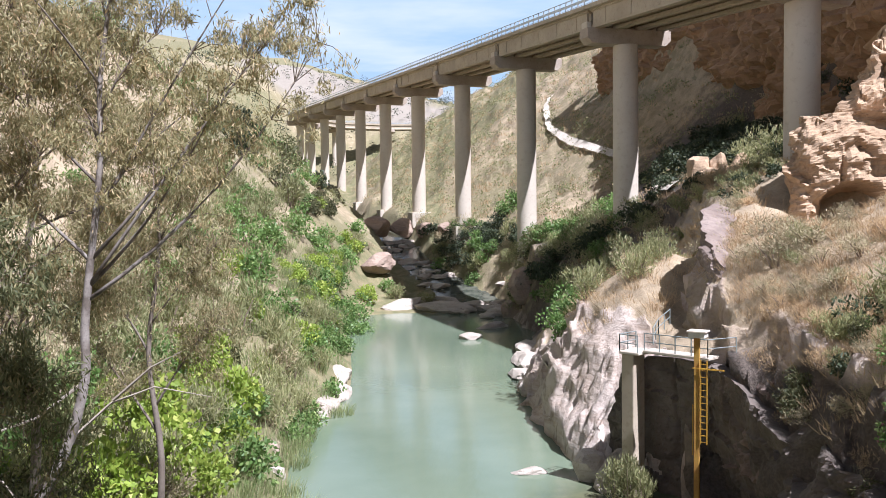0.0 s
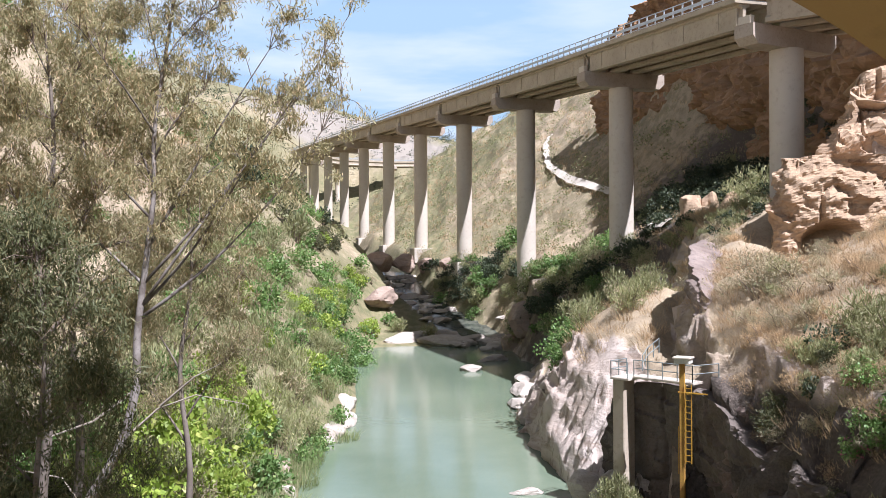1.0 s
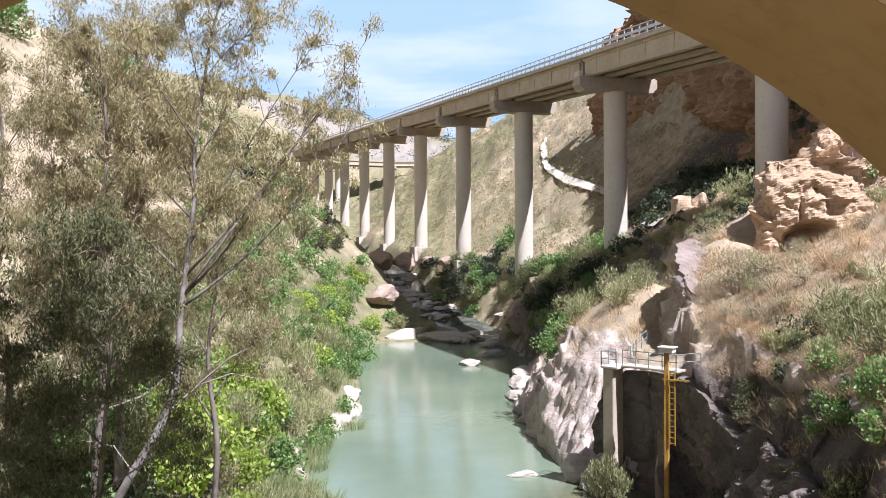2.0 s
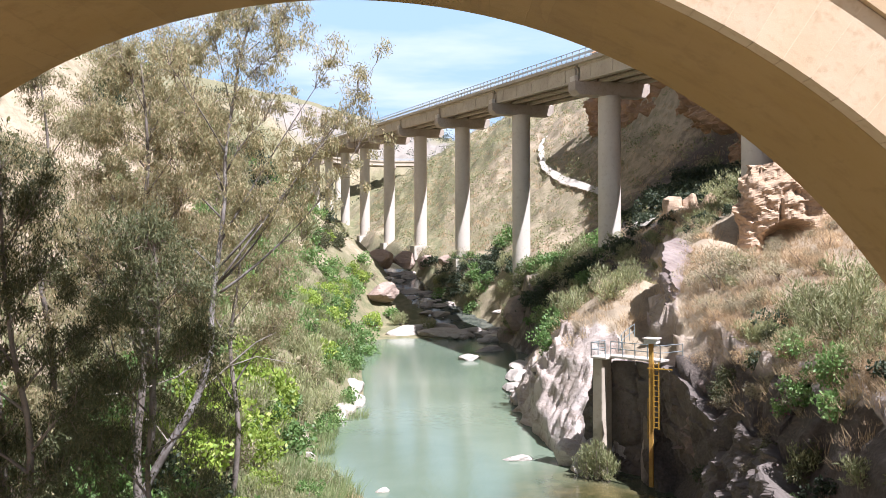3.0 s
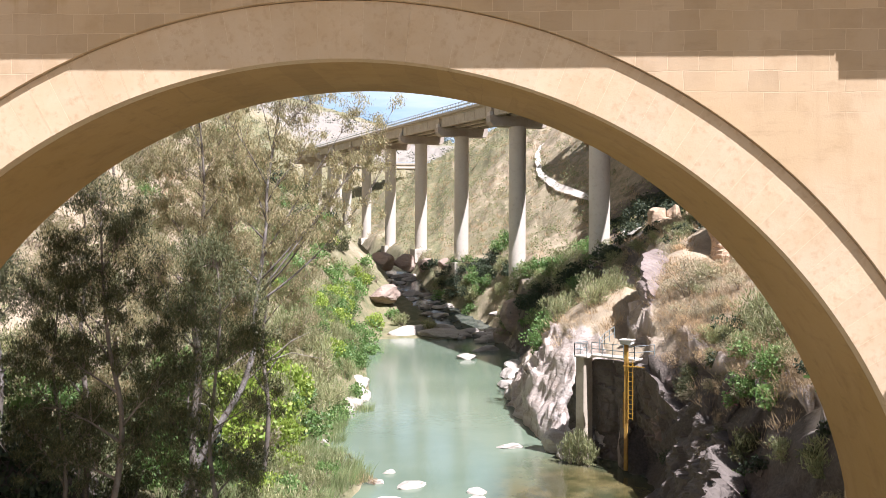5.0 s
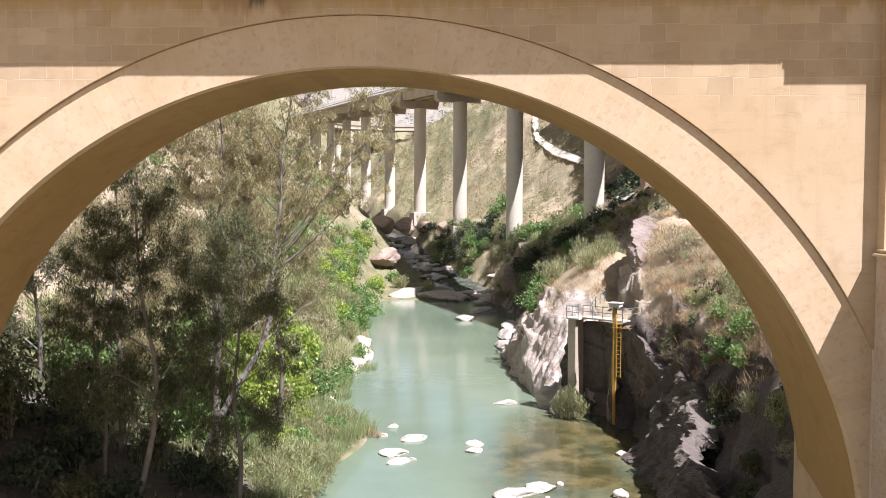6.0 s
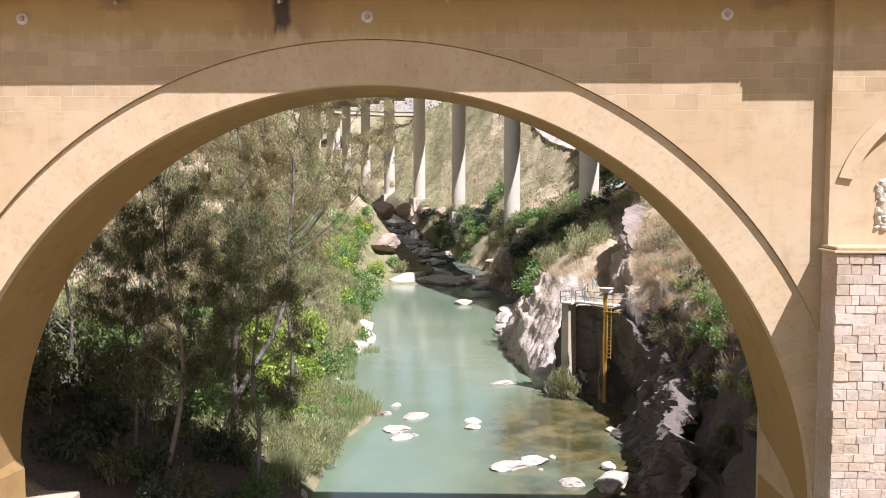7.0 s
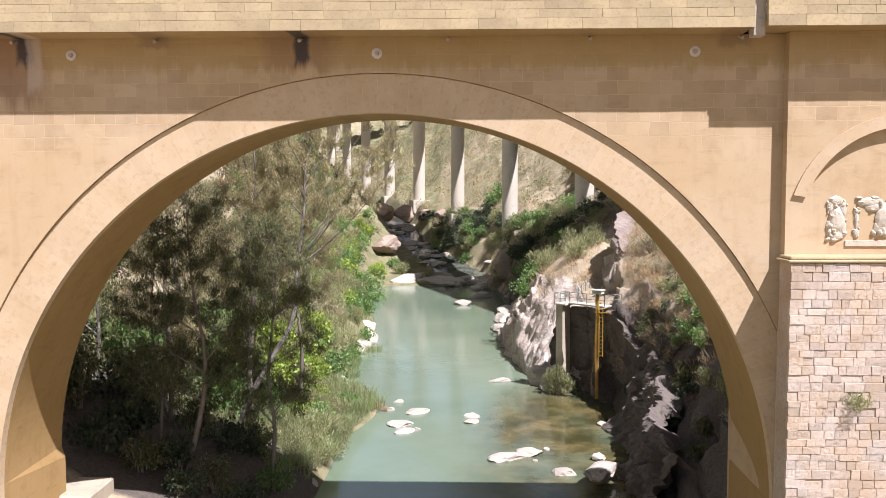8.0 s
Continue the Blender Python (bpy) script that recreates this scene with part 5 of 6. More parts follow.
def gum_tree(base, trunk, limbs, leaf, n_twigs, label, seed, size=(0.21, 0.038), bark=None, r0=0.2, clump=0.55, per=70, spread=1.0, bare=(), kink=0.25):
    """A eucalyptus: a bent trunk, limbs given by where they leave it, thin twigs and hanging leaf clumps."""
    rng = np.random.default_rng(seed)
    tree = thing("eucalyptus_tree", base, label, "tree", "eucalyptus trees")
    pts = [Vector(p) for p in trunk]
    n = len(pts)
    fine = []
    for i in range(n - 1):
        for k in range(4):
            f = k / 4
            p0, p1, p2, p3 = pts[max(i - 1, 0)], pts[i], pts[i + 1], pts[min(i + 2, n - 1)]
            fine.append(0.5 * ((2 * p1) + (p2 - p0) * f + (2 * p0 - 5 * p1 + 4 * p2 - p3) * f * f + (3 * p1 - p0 - 3 * p2 + p3) * f ** 3))
    fine.append(pts[-1])
    bm = bmesh.new()
    tube(bm, fine, [r0 * (1 - 0.86 * i / len(fine)) for i in range(len(fine))], 8)
    part("trunk", bm, bark or M_BARK, tree, smooth=True)
    tips = []
    for at, end, bend in limbs:
        a = fine[int(at * (len(fine) - 1))]
        e = Vector(end)
        mid = a.lerp(e, 0.5) + Vector((kink * rng.normal() * 0.5, kink * rng.normal() * 0.5, bend))
        line = [a.lerp(mid, t).lerp(mid.lerp(e, t), t) for t in [k / 8 for k in range(9)]]
        ra = max(0.025, r0 * (1 - 0.86 * at) * 0.55)
        bm = bmesh.new()
        tube(bm, line, [ra * (1 - 0.8 * k / 8) for k in range(9)], 6)
        part("limb", bm, bark or M_BARK, tree, smooth=True)
        tips += [(p, (line[min(k + 1, 8)] - line[k - 1]).normalized()) for k, p in enumerate(line) if k >= 3]
    for line in bare:
        bm = bmesh.new()
        tube(bm, line, [0.05 * (1 - 0.8 * k / (len(line) - 1)) for k in range(len(line))], 5)
        part("bare_branch", bm, M_DEAD, tree, "dead pale branch")
    tips += [(p, Vector((0, 0, 1))) for p in fine[int(len(fine) * 0.6):]]
    bm = bmesh.new()
    centres, axes = [], []
    for _ in range(n_twigs):
        p, d = tips[rng.integers(len(tips))]
        o = Vector(rng.normal(size=3)) * 0.75 + d * 0.6 + Vector((0, 0, 0.25))
        L = rng.uniform(0.5, 1.5) * spread
        q = p + o.normalized() * L
        m = p.lerp(q, 0.5) + Vector((0, 0, 0.12))
        tube(bm, [p, m, q], [0.018, 0.012, 0.006], 3, caps=False)
        k = int(per * rng.uniform(0.4, 1.4))
        c = np.array(q)[None, :] + rng.normal(size=(k, 3)) * np.array([1, 1, 0.8]) * clump * 0.36 * rng.uniform(0.5, 1.2)
        c[:, 2] -= rng.uniform(0, 0.25, k)
        centres.append(c)
        ax = rng.normal(size=(k, 3)) * 0.55 + np.array([0, 0, -0.8])
        axes.append(ax)
    part("branchwork", bm, M_TWIG, tree)["kind"] = "stuff"
    v, f = leaf_arrays(np.concatenate(centres), np.concatenate(axes), size[0], size[1], rng)
    crown = new("crown", mesh_of("crown", v, f, leaf))
    crown.parent = tree
    crown.matrix_parent_inverse = tree.matrix_basis.inverted()
    return tree


def bushy(name, seed, leaf, n, size, lumps=7, squash=0.8, droop=0.0, upright=0.0, fill=0.55, stems=7):
    """A shrub about one metre in radius, on its foot: leaf lumps of uneven size, gaps between, stems below."""
    rng = np.random.default_rng(seed)
    cs, rs = [], []
    for k in range(lumps):
        a = rng.uniform(0, 2 * math.pi)
        r = rng.uniform(0.1, 0.68)
        cs.append((r * math.cos(a), r * math.sin(a), rng.uniform(0.3, 1.15) * squash))
        rs.append(rng.uniform(0.25, 0.52))
    cs, rs = np.array(cs), np.array(rs)
    which = rng.choice(lumps, n, p=rs ** 2 / (rs ** 2).sum())
    d = rng.normal(size=(n, 3))
    d /= np.linalg.norm(d, axis=1, keepdims=True)
    rad = rs[which] * (1 - fill * rng.uniform(0, 1, n) ** 2)
    c = cs[which] + d * rad[:, None] * np.array([1, 1, 0.85])
    c += 0.10 * np.stack([vnoise(c[:, 0] * 5, c[:, 1] * 5, c[:, 2] * 5, seed + k) for k in range(3)], -1)
    c[:, 2] = np.abs(c[:, 2])
    ax = d * (1 - upright) + rng.normal(size=(n, 3)) * 0.6 * (1 - upright * 0.7) + np.array([0, 0, upright * 1.6 - droop])
    v, f = leaf_arrays(c, ax, size[0], size[1], rng)
    me = mesh_of(name, v, f, leaf)
    bm = bmesh.new()
    for k in range(stems):
        q = cs[k % lumps]
        tube(bm, [(q[0] * 0.12, q[1] * 0.12, -0.15), (q[0] * 0.5, q[1] * 0.5, q[2] * 0.55), tuple(q)], [0.035, 0.025, 0.01], 4, caps=False)
    st = bpy.data.meshes.new(name + "_stems")
    bm.to_mesh(st)
    bm.free()
    st.materials.append(M_TWIG)
    return me, st


def blades(name, seed, material, n, radius, tall, width, lean=0.25, seg=2):
    """A clump of blades or stalks, each tapering and bent outwards."""
    rng = np.random.default_rng(seed)
    a, r = rng.uniform(0, 2 * math.pi, n), radius * np.sqrt(rng.uniform(0, 1, n))
    base = np.stack([r * np.cos(a), r * np.sin(a), np.full(n, -0.1)], -1)
    h = tall * rng.uniform(0.55, 1.1, n)
    out = np.stack([np.cos(a), np.sin(a), np.zeros(n)], -1) * (lean * rng.uniform(0.1, 1.3, n) * h)[:, None] + rng.normal(size=(n, 3)) * 0.08 * tall * np.array([1, 1, 0])
    b = rng.uniform(0, math.pi, n)
    w = np.stack([np.cos(b), np.sin(b), np.zeros(n)], -1) * width / 2
    up = np.stack([np.zeros(n), np.zeros(n), h], -1)
    m = base + up * 0.55 + out * 0.3
    t = base + up + out
    if seg == 1:
        v = np.stack([base - w, base + w, t + w * 0.25, t - w * 0.25], 1).reshape(-1, 3)
        return mesh_of(name, v, np.arange(4 * n).reshape(-1, 4), material)
    v = np.stack([base - w, base + w, m + w * 0.8, m - w * 0.8, t + w * 0.12, t - w * 0.12], 1).reshape(-1, 3)
    i = np.arange(n)[:, None] * 6
    f = np.concatenate([i + np.array([[0, 1, 2, 3]]), i + np.array([[3, 2, 4, 5]])])
    return mesh_of(name, v, f, material)


KINDS = {
    "lime": [bushy("lime_shrub", s, L_LIME, 480, (0.19, 0.12), 9) for s in (1, 2)],
    "green": [bushy("green_shrub", s, L_GREEN, 480, (0.19, 0.12), 10) for s in (4, 5, 6)],
    "dark": [bushy("dark_shrub", s, L_DARK, 480, (0.2, 0.13), 8) for s in (7, 8)],
    "grey": [bushy("tamarisk", s, L_GREY, 650, (0.3, 0.05), 10, 0.95, upright=0.45) for s in (9, 10, 11)],
    "scrub": [bushy("scrub_bush", s, L_SCRUB, 500, (0.2, 0.036), 8, 0.7, upright=0.3) for s in (12, 13)],
    "dry": [bushy("dry_bush", s, L_DRY, 550, (0.32, 0.03), 7, 0.7, upright=0.45) for s in (14, 15)],
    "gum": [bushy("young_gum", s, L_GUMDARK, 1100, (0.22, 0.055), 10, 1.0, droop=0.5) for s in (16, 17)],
}
# the same kinds with smaller, denser leaves, for large shrubs near by
FULL = {
    "lime": [bushy("lime_shrub", s, L_LIME, 1300, (0.13, 0.086), 13, fill=0.4) for s in (1, 2, 3)],
    "green": [bushy("green_shrub", s, L_GREEN, 1200, (0.13, 0.082), 14, fill=0.4) for s in (4, 5, 6)],
    "grey": [bushy("tamarisk", s, L_GREY, 1100, (0.22, 0.034), 13, 0.95, upright=0.4) for s in (9, 10, 11)],
    "gum": [bushy("young_gum", s, L_GUMDARK, 1500, (0.17, 0.045), 12, 1.0, droop=0.5) for s in (16, 17)],
    "dry": [bushy("dry_bush", s, L_DRY, 900, (0.22, 0.018), 12, 0.7, upright=0.3, fill=0.5) for s in (14, 15, 18)],
    "scrub": [bushy("scrub_bush", s, L_SCRUB, 900, (0.17, 0.028), 12, 0.7, upright=0.2, fill=0.45) for s in (12, 13, 19)],
    "dark": [bushy("dark_shrub", s, L_DARK, 750, (0.15, 0.09), 13, fill=0.4) for s in (7, 8)],
}
SHRUB = {
    "lime": ("shrub", "bright lime-green leafy shrub on the river bank", "shrubs on the banks"),
    "green": ("shrub", "dense fresh-green shrub on the river bank", "shrubs on the banks"),
    "dark": ("evergreen_bush", "evergreen shrub on the slope, its leaves coloured dark for shade", "shrubs on the slopes"),
    "grey": ("tamarisk", "feathery grey-green tamarisk bush on the bank", "tamarisks"),
    "scrub": ("scrub_bush", "low grey thorny scrub bush on dry ground", "scrub bushes"),
    "dry": ("dry_bush", "straw-coloured dried bush on the rocky slope", "dry bushes"),
    "gum": ("young_gum_tree", "leafy young gum tree on the shaded bank", "young gum trees"),
}


def shrub(kind, x, y, r, h=1.0, z=None, sink=0.15):
    """One shrub of radius r metres; h stretches it upwards."""
    name, label, group = SHRUB[kind]
    pool = FULL[kind] if kind in FULL and r >= (0.5 if kind in ("dry", "scrub") and y < 62 else 1.2 if y < 60 else 1.7) and y < (190 if kind == "dark" else 150) else KINDS[kind]
    me, st = pool[int(abs(x * 7.3 + y * 3.1) * 10) % len(pool)]
    z = float(height(np.array([x]), np.array([y]))[0]) if z is None else z
    ob = new(name, me)
    ob.matrix_basis = pose(x, y, z - sink * r, 0, 0, (x * 57 + y * 91) % 360) @ Matrix.Diagonal((r, r, r * h, 1))
    tagged(ob, label, name.replace("_", " "), group)
    s = new("branchwork", st)
    s.parent = ob
    s["kind"] = "stuff"
    return ob

# ---- the eucalyptus trees under the bridge ----
gum_tree((-11.75, 21.80, 2.09), [(-12.08, 21.90, 0.98), (-11.63, 21.80, 4.10), (-10.63, 21.60, 6.43), (-9.41, 21.50, 8.54), (-8.35, 21.50, 10.32), (-7.74, 21.50, 12.33), (-7.69, 21.50, 13.88), (-7.52, 21.50, 15.44), (-7.30, 21.50, 17.00), (-7.08, 21.50, 19.00), (-7.02, 21.40, 20.78), (-6.63, 21.30, 23.11), (-6.19, 21.20, 25.34), (-5.41, 21.10, 27.23)],
         [(0.53, (-1.6, 21.8, 22.9), -0.6), (0.57, (-0.6, 21.6, 24.6), -0.5), (0.62, (-2.6, 21.5, 24.4), 0.2), (0.5, (-0.9, 22.0, 22.0), -0.9), (0.53, (-3.07, 21.70, 21.67), -0.9), (0.56, (-10.41, 21.20, 18.55), 0.3), (0.62, (-4.41, 22.20, 20.33), 0.2), (0.66, (-10.19, 22.20, 21.00), 0.3), (0.7, (-8.85, 21.60, 22.56), 0.4), (0.74, (-5.30, 21.20, 22.11), 0.2), (0.78, (-7.8, 16.8, 23.6), 0.2), (0.84, (-7.74, 21.40, 26.34), 0.3), (0.86, (-4.41, 21.40, 25.22), 0.2), (0.92, (-7.08, 21.20, 27.45), 0.2), (0.92, (-4.41, 21.60, 27.00), 0.2)],
         L_GUM, 440, "slender eucalyptus with pale bark and sparse grey-brown leaves", 101, r0=0.215, per=102, clump=0.6, kink=0.8,
         bare=[[(-8.30, 21.50, 10.55), (-7.08, 21.70, 11.66), (-5.85, 21.90, 12.10), (-4.18, 22.00, 11.77)], [(-7.74, 21.50, 12.33), (-9.08, 21.30, 11.32), (-10.97, 21.20, 10.66), (-12.64, 21.00, 10.55)], [(-6.96, 21.60, 11.77), (-5.74, 21.40, 12.77), (-4.85, 21.40, 13.21)], [(-9.52, 21.50, 8.43), (-10.19, 21.40, 9.43), (-11.52, 21.40, 9.66)]])
gum_tree((-11.41, 21.90, 2.76), [(-11.52, 21.90, 1.43), (-11.08, 21.80, 6.54), (-11.25, 21.70, 9.32), (-11.13, 21.60, 10.66), (-11.75, 21.50, 11.88), (-12.19, 21.30, 14.33), (-11.97, 21.20, 17.00)],
         [(0.6, (-9.97, 21.40, 12.77), 0.3), (0.7, (-13.52, 21.60, 14.33), 0.3), (0.8, (-10.63, 21.20, 15.66), 0.3), (0.9, (-13.08, 21.00, 16.77), 0.2)],
         L_GUMDARK, 60, "thin young eucalyptus stem beside a leaning trunk", 109, r0=0.07, per=101, clump=0.65, bark=M_DARKBARK)
gum_tree((-13.2, 28.5, 5.0), [(-13.3, 28.6, 4.0), (-12.8, 28.5, 9), (-13.1, 28.4, 14), (-12.4, 28.3, 19), (-12.8, 28.2, 24), (-12.4, 28.2, 27.5)],
         [(0.3, (-15.8, 28.8, 13), 0.4), (0.36, (-10.4, 28.6, 14.2), 0.4), (0.45, (-15.8, 28.2, 16.4), 0.4), (0.5, (-10.0, 28.2, 17.4), 0.4), (0.58, (-15.6, 28.6, 19.6), 0.3), (0.64, (-9.8, 28.4, 20.6), 0.3), (0.72, (-15.2, 28.0, 22.8), 0.3), (0.78, (-10.2, 28.2, 23.6), 0.3), (0.86, (-14.6, 28.2, 25.8), 0.2), (0.9, (-10.8, 28.4, 26.4), 0.2)],
         L_GUM, 420, "tall eucalyptus with pale sunlit olive foliage", 110, r0=0.22, per=140, clump=0.75, bark=M_DARKBARK)
gum_tree((-9.6, 32, 3.6), [(-9.8, 32.1, 2.6), (-9.4, 32, 7), (-9.8, 31.9, 11.5), (-9.2, 31.8, 16), (-9.5, 31.8, 20.5)],
         [(0.35, (-12.2, 32.4, 11.6), 0.4), (0.42, (-7.2, 32.2, 12.6), 0.4), (0.52, (-12.0, 31.8, 14.6), 0.4), (0.6, (-7.0, 31.8, 15.8), 0.3), (0.7, (-11.6, 32, 17.6), 0.3), (0.8, (-7.6, 31.6, 18.6), 0.3), (0.9, (-10.4, 31.8, 20.6), 0.2)],
         L_GUM, 300, "eucalyptus with dry olive-brown foliage on the bank", 111, r0=0.18, per=131, clump=0.75, bark=M_DARKBARK)
gum_tree((-10.6, 21.5, 4.5), [(-10.8, 21.6, 3.6), (-10.9, 21.4, 8), (-10.5, 21.2, 12), (-10.8, 21, 16), (-10.2, 21, 20), (-10.4, 20.8, 24.5)],
         [(0.4, (-13.0, 22, 14.5), 0.4), (0.5, (-8.6, 21.8, 16.2), 0.3), (0.55, (-13.2, 21, 17.6), 0.4), (0.62, (-8.4, 20.6, 18.8), 0.3), (0.68, (-12.8, 22, 20.2), 0.4), (0.75, (-8.4, 21.4, 21.8), 0.3), (0.8, (-12.4, 20.5, 22.6), 0.3), (0.86, (-9.0, 21.5, 24), 0.2), (0.92, (-11.6, 21, 25.4), 0.2), (0.45, (-10.0, 23, 15.0), 0.3)],
         L_GUM, 320, "tall eucalyptus with sunlit grey-brown foliage", 102, r0=0.22, per=140, clump=0.65, bark=M_DARKBARK)
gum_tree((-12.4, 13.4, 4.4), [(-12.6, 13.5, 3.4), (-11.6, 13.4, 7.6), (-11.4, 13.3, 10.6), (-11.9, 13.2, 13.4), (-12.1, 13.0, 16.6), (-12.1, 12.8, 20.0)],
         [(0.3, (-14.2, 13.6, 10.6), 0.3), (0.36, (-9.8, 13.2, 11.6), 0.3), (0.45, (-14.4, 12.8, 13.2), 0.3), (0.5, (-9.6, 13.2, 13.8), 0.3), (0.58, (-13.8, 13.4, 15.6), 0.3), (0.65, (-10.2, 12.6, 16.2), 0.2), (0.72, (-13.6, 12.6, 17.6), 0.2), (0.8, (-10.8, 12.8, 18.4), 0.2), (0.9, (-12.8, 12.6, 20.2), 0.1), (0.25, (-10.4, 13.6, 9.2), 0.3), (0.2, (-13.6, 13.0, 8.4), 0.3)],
         L_GUMDARK, 300, "eucalyptus in the bridge's shade, its green leaves coloured darker for it", 103, r0=0.17, per=123, clump=0.7, bark=M_DARKBARK)
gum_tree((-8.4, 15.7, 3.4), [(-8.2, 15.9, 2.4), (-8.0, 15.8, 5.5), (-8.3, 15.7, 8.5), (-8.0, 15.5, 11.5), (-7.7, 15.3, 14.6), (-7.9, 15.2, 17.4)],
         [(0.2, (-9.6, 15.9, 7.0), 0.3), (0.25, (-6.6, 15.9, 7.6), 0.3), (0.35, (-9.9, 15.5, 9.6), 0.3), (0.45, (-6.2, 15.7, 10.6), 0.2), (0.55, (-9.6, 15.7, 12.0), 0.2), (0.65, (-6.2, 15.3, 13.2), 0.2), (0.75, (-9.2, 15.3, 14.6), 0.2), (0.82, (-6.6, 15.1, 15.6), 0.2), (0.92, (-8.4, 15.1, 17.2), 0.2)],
         L_GUMDARK, 330, "eucalyptus at the edge of the bridge's shade, its leaves coloured dark", 104, r0=0.14, per=123, clump=0.7, bark=M_DARKBARK)
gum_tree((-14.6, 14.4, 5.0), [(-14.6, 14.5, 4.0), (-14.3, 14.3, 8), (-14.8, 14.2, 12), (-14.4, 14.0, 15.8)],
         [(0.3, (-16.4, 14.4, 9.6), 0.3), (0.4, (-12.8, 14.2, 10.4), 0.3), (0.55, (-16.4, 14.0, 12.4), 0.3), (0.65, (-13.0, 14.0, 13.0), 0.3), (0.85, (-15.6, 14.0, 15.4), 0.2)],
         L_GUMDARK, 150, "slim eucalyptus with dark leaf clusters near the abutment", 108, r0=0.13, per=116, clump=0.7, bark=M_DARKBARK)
gum_tree((-15.2, 18.3, 5.6), [(-15.3, 18.4, 4.8), (-15.0, 18.3, 9), (-15.4, 18.2, 13), (-15.0, 18, 17), (-15.3, 18, 21)],
         [(0.35, (-17.6, 18.6, 12.6), 0.3), (0.45, (-13.2, 18.8, 14), 0.3), (0.55, (-17.2, 18, 16), 0.3), (0.62, (-13.4, 17.8, 17.2), 0.3), (0.7, (-17.0, 18.4, 18.6), 0.3), (0.8, (-13.6, 18.2, 20), 0.2), (0.88, (-16.4, 18, 21.2), 0.2), (0.3, (-13.6, 17.8, 10.8), 0.3)],
         L_GUM, 190, "eucalyptus with olive foliage beside the bridge", 105, r0=0.18, per=150, clump=0.7, bark=M_DARKBARK)
gum_tree((-17.5, 27, 6.5), [(-17.6, 27, 5.4), (-17.2, 27, 11), (-17.8, 26.8, 16), (-17.2, 26.6, 21), (-17.6, 26.6, 25)],
         [(0.35, (-20.2, 27.4, 14), 0.4), (0.42, (-14.8, 27.2, 15.2), 0.4), (0.52, (-20.4, 26.4, 18), 0.4), (0.6, (-14.6, 26.8, 19.4), 0.3), (0.7, (-19.8, 27, 22), 0.3), (0.8, (-15.2, 26.4, 23.2), 0.3), (0.9, (-18.6, 26.8, 25.6), 0.2)],
         L_GUM, 200, "eucalyptus with brownish sunlit foliage on the bank", 106, r0=0.2, per=150, clump=0.75, bark=M_DARKBARK)
gum_tree((-21, 21, 8.4), [(-21, 21, 7.6), (-20.8, 21, 11), (-21.2, 21, 14.5), (-21, 20.8, 18)],
         [(0.3, (-23.4, 21, 12), 0.3), (0.4, (-18.8, 21.2, 13), 0.3), (0.55, (-23.2, 20.6, 15), 0.3), (0.65, (-18.8, 20.4, 15.8), 0.3), (0.85, (-21.8, 20.8, 18.2), 0.2)],
         L_GUMDARK, 300, "bushy green eucalyptus by the abutment", 107, r0=0.16, per=123, clump=0.75)

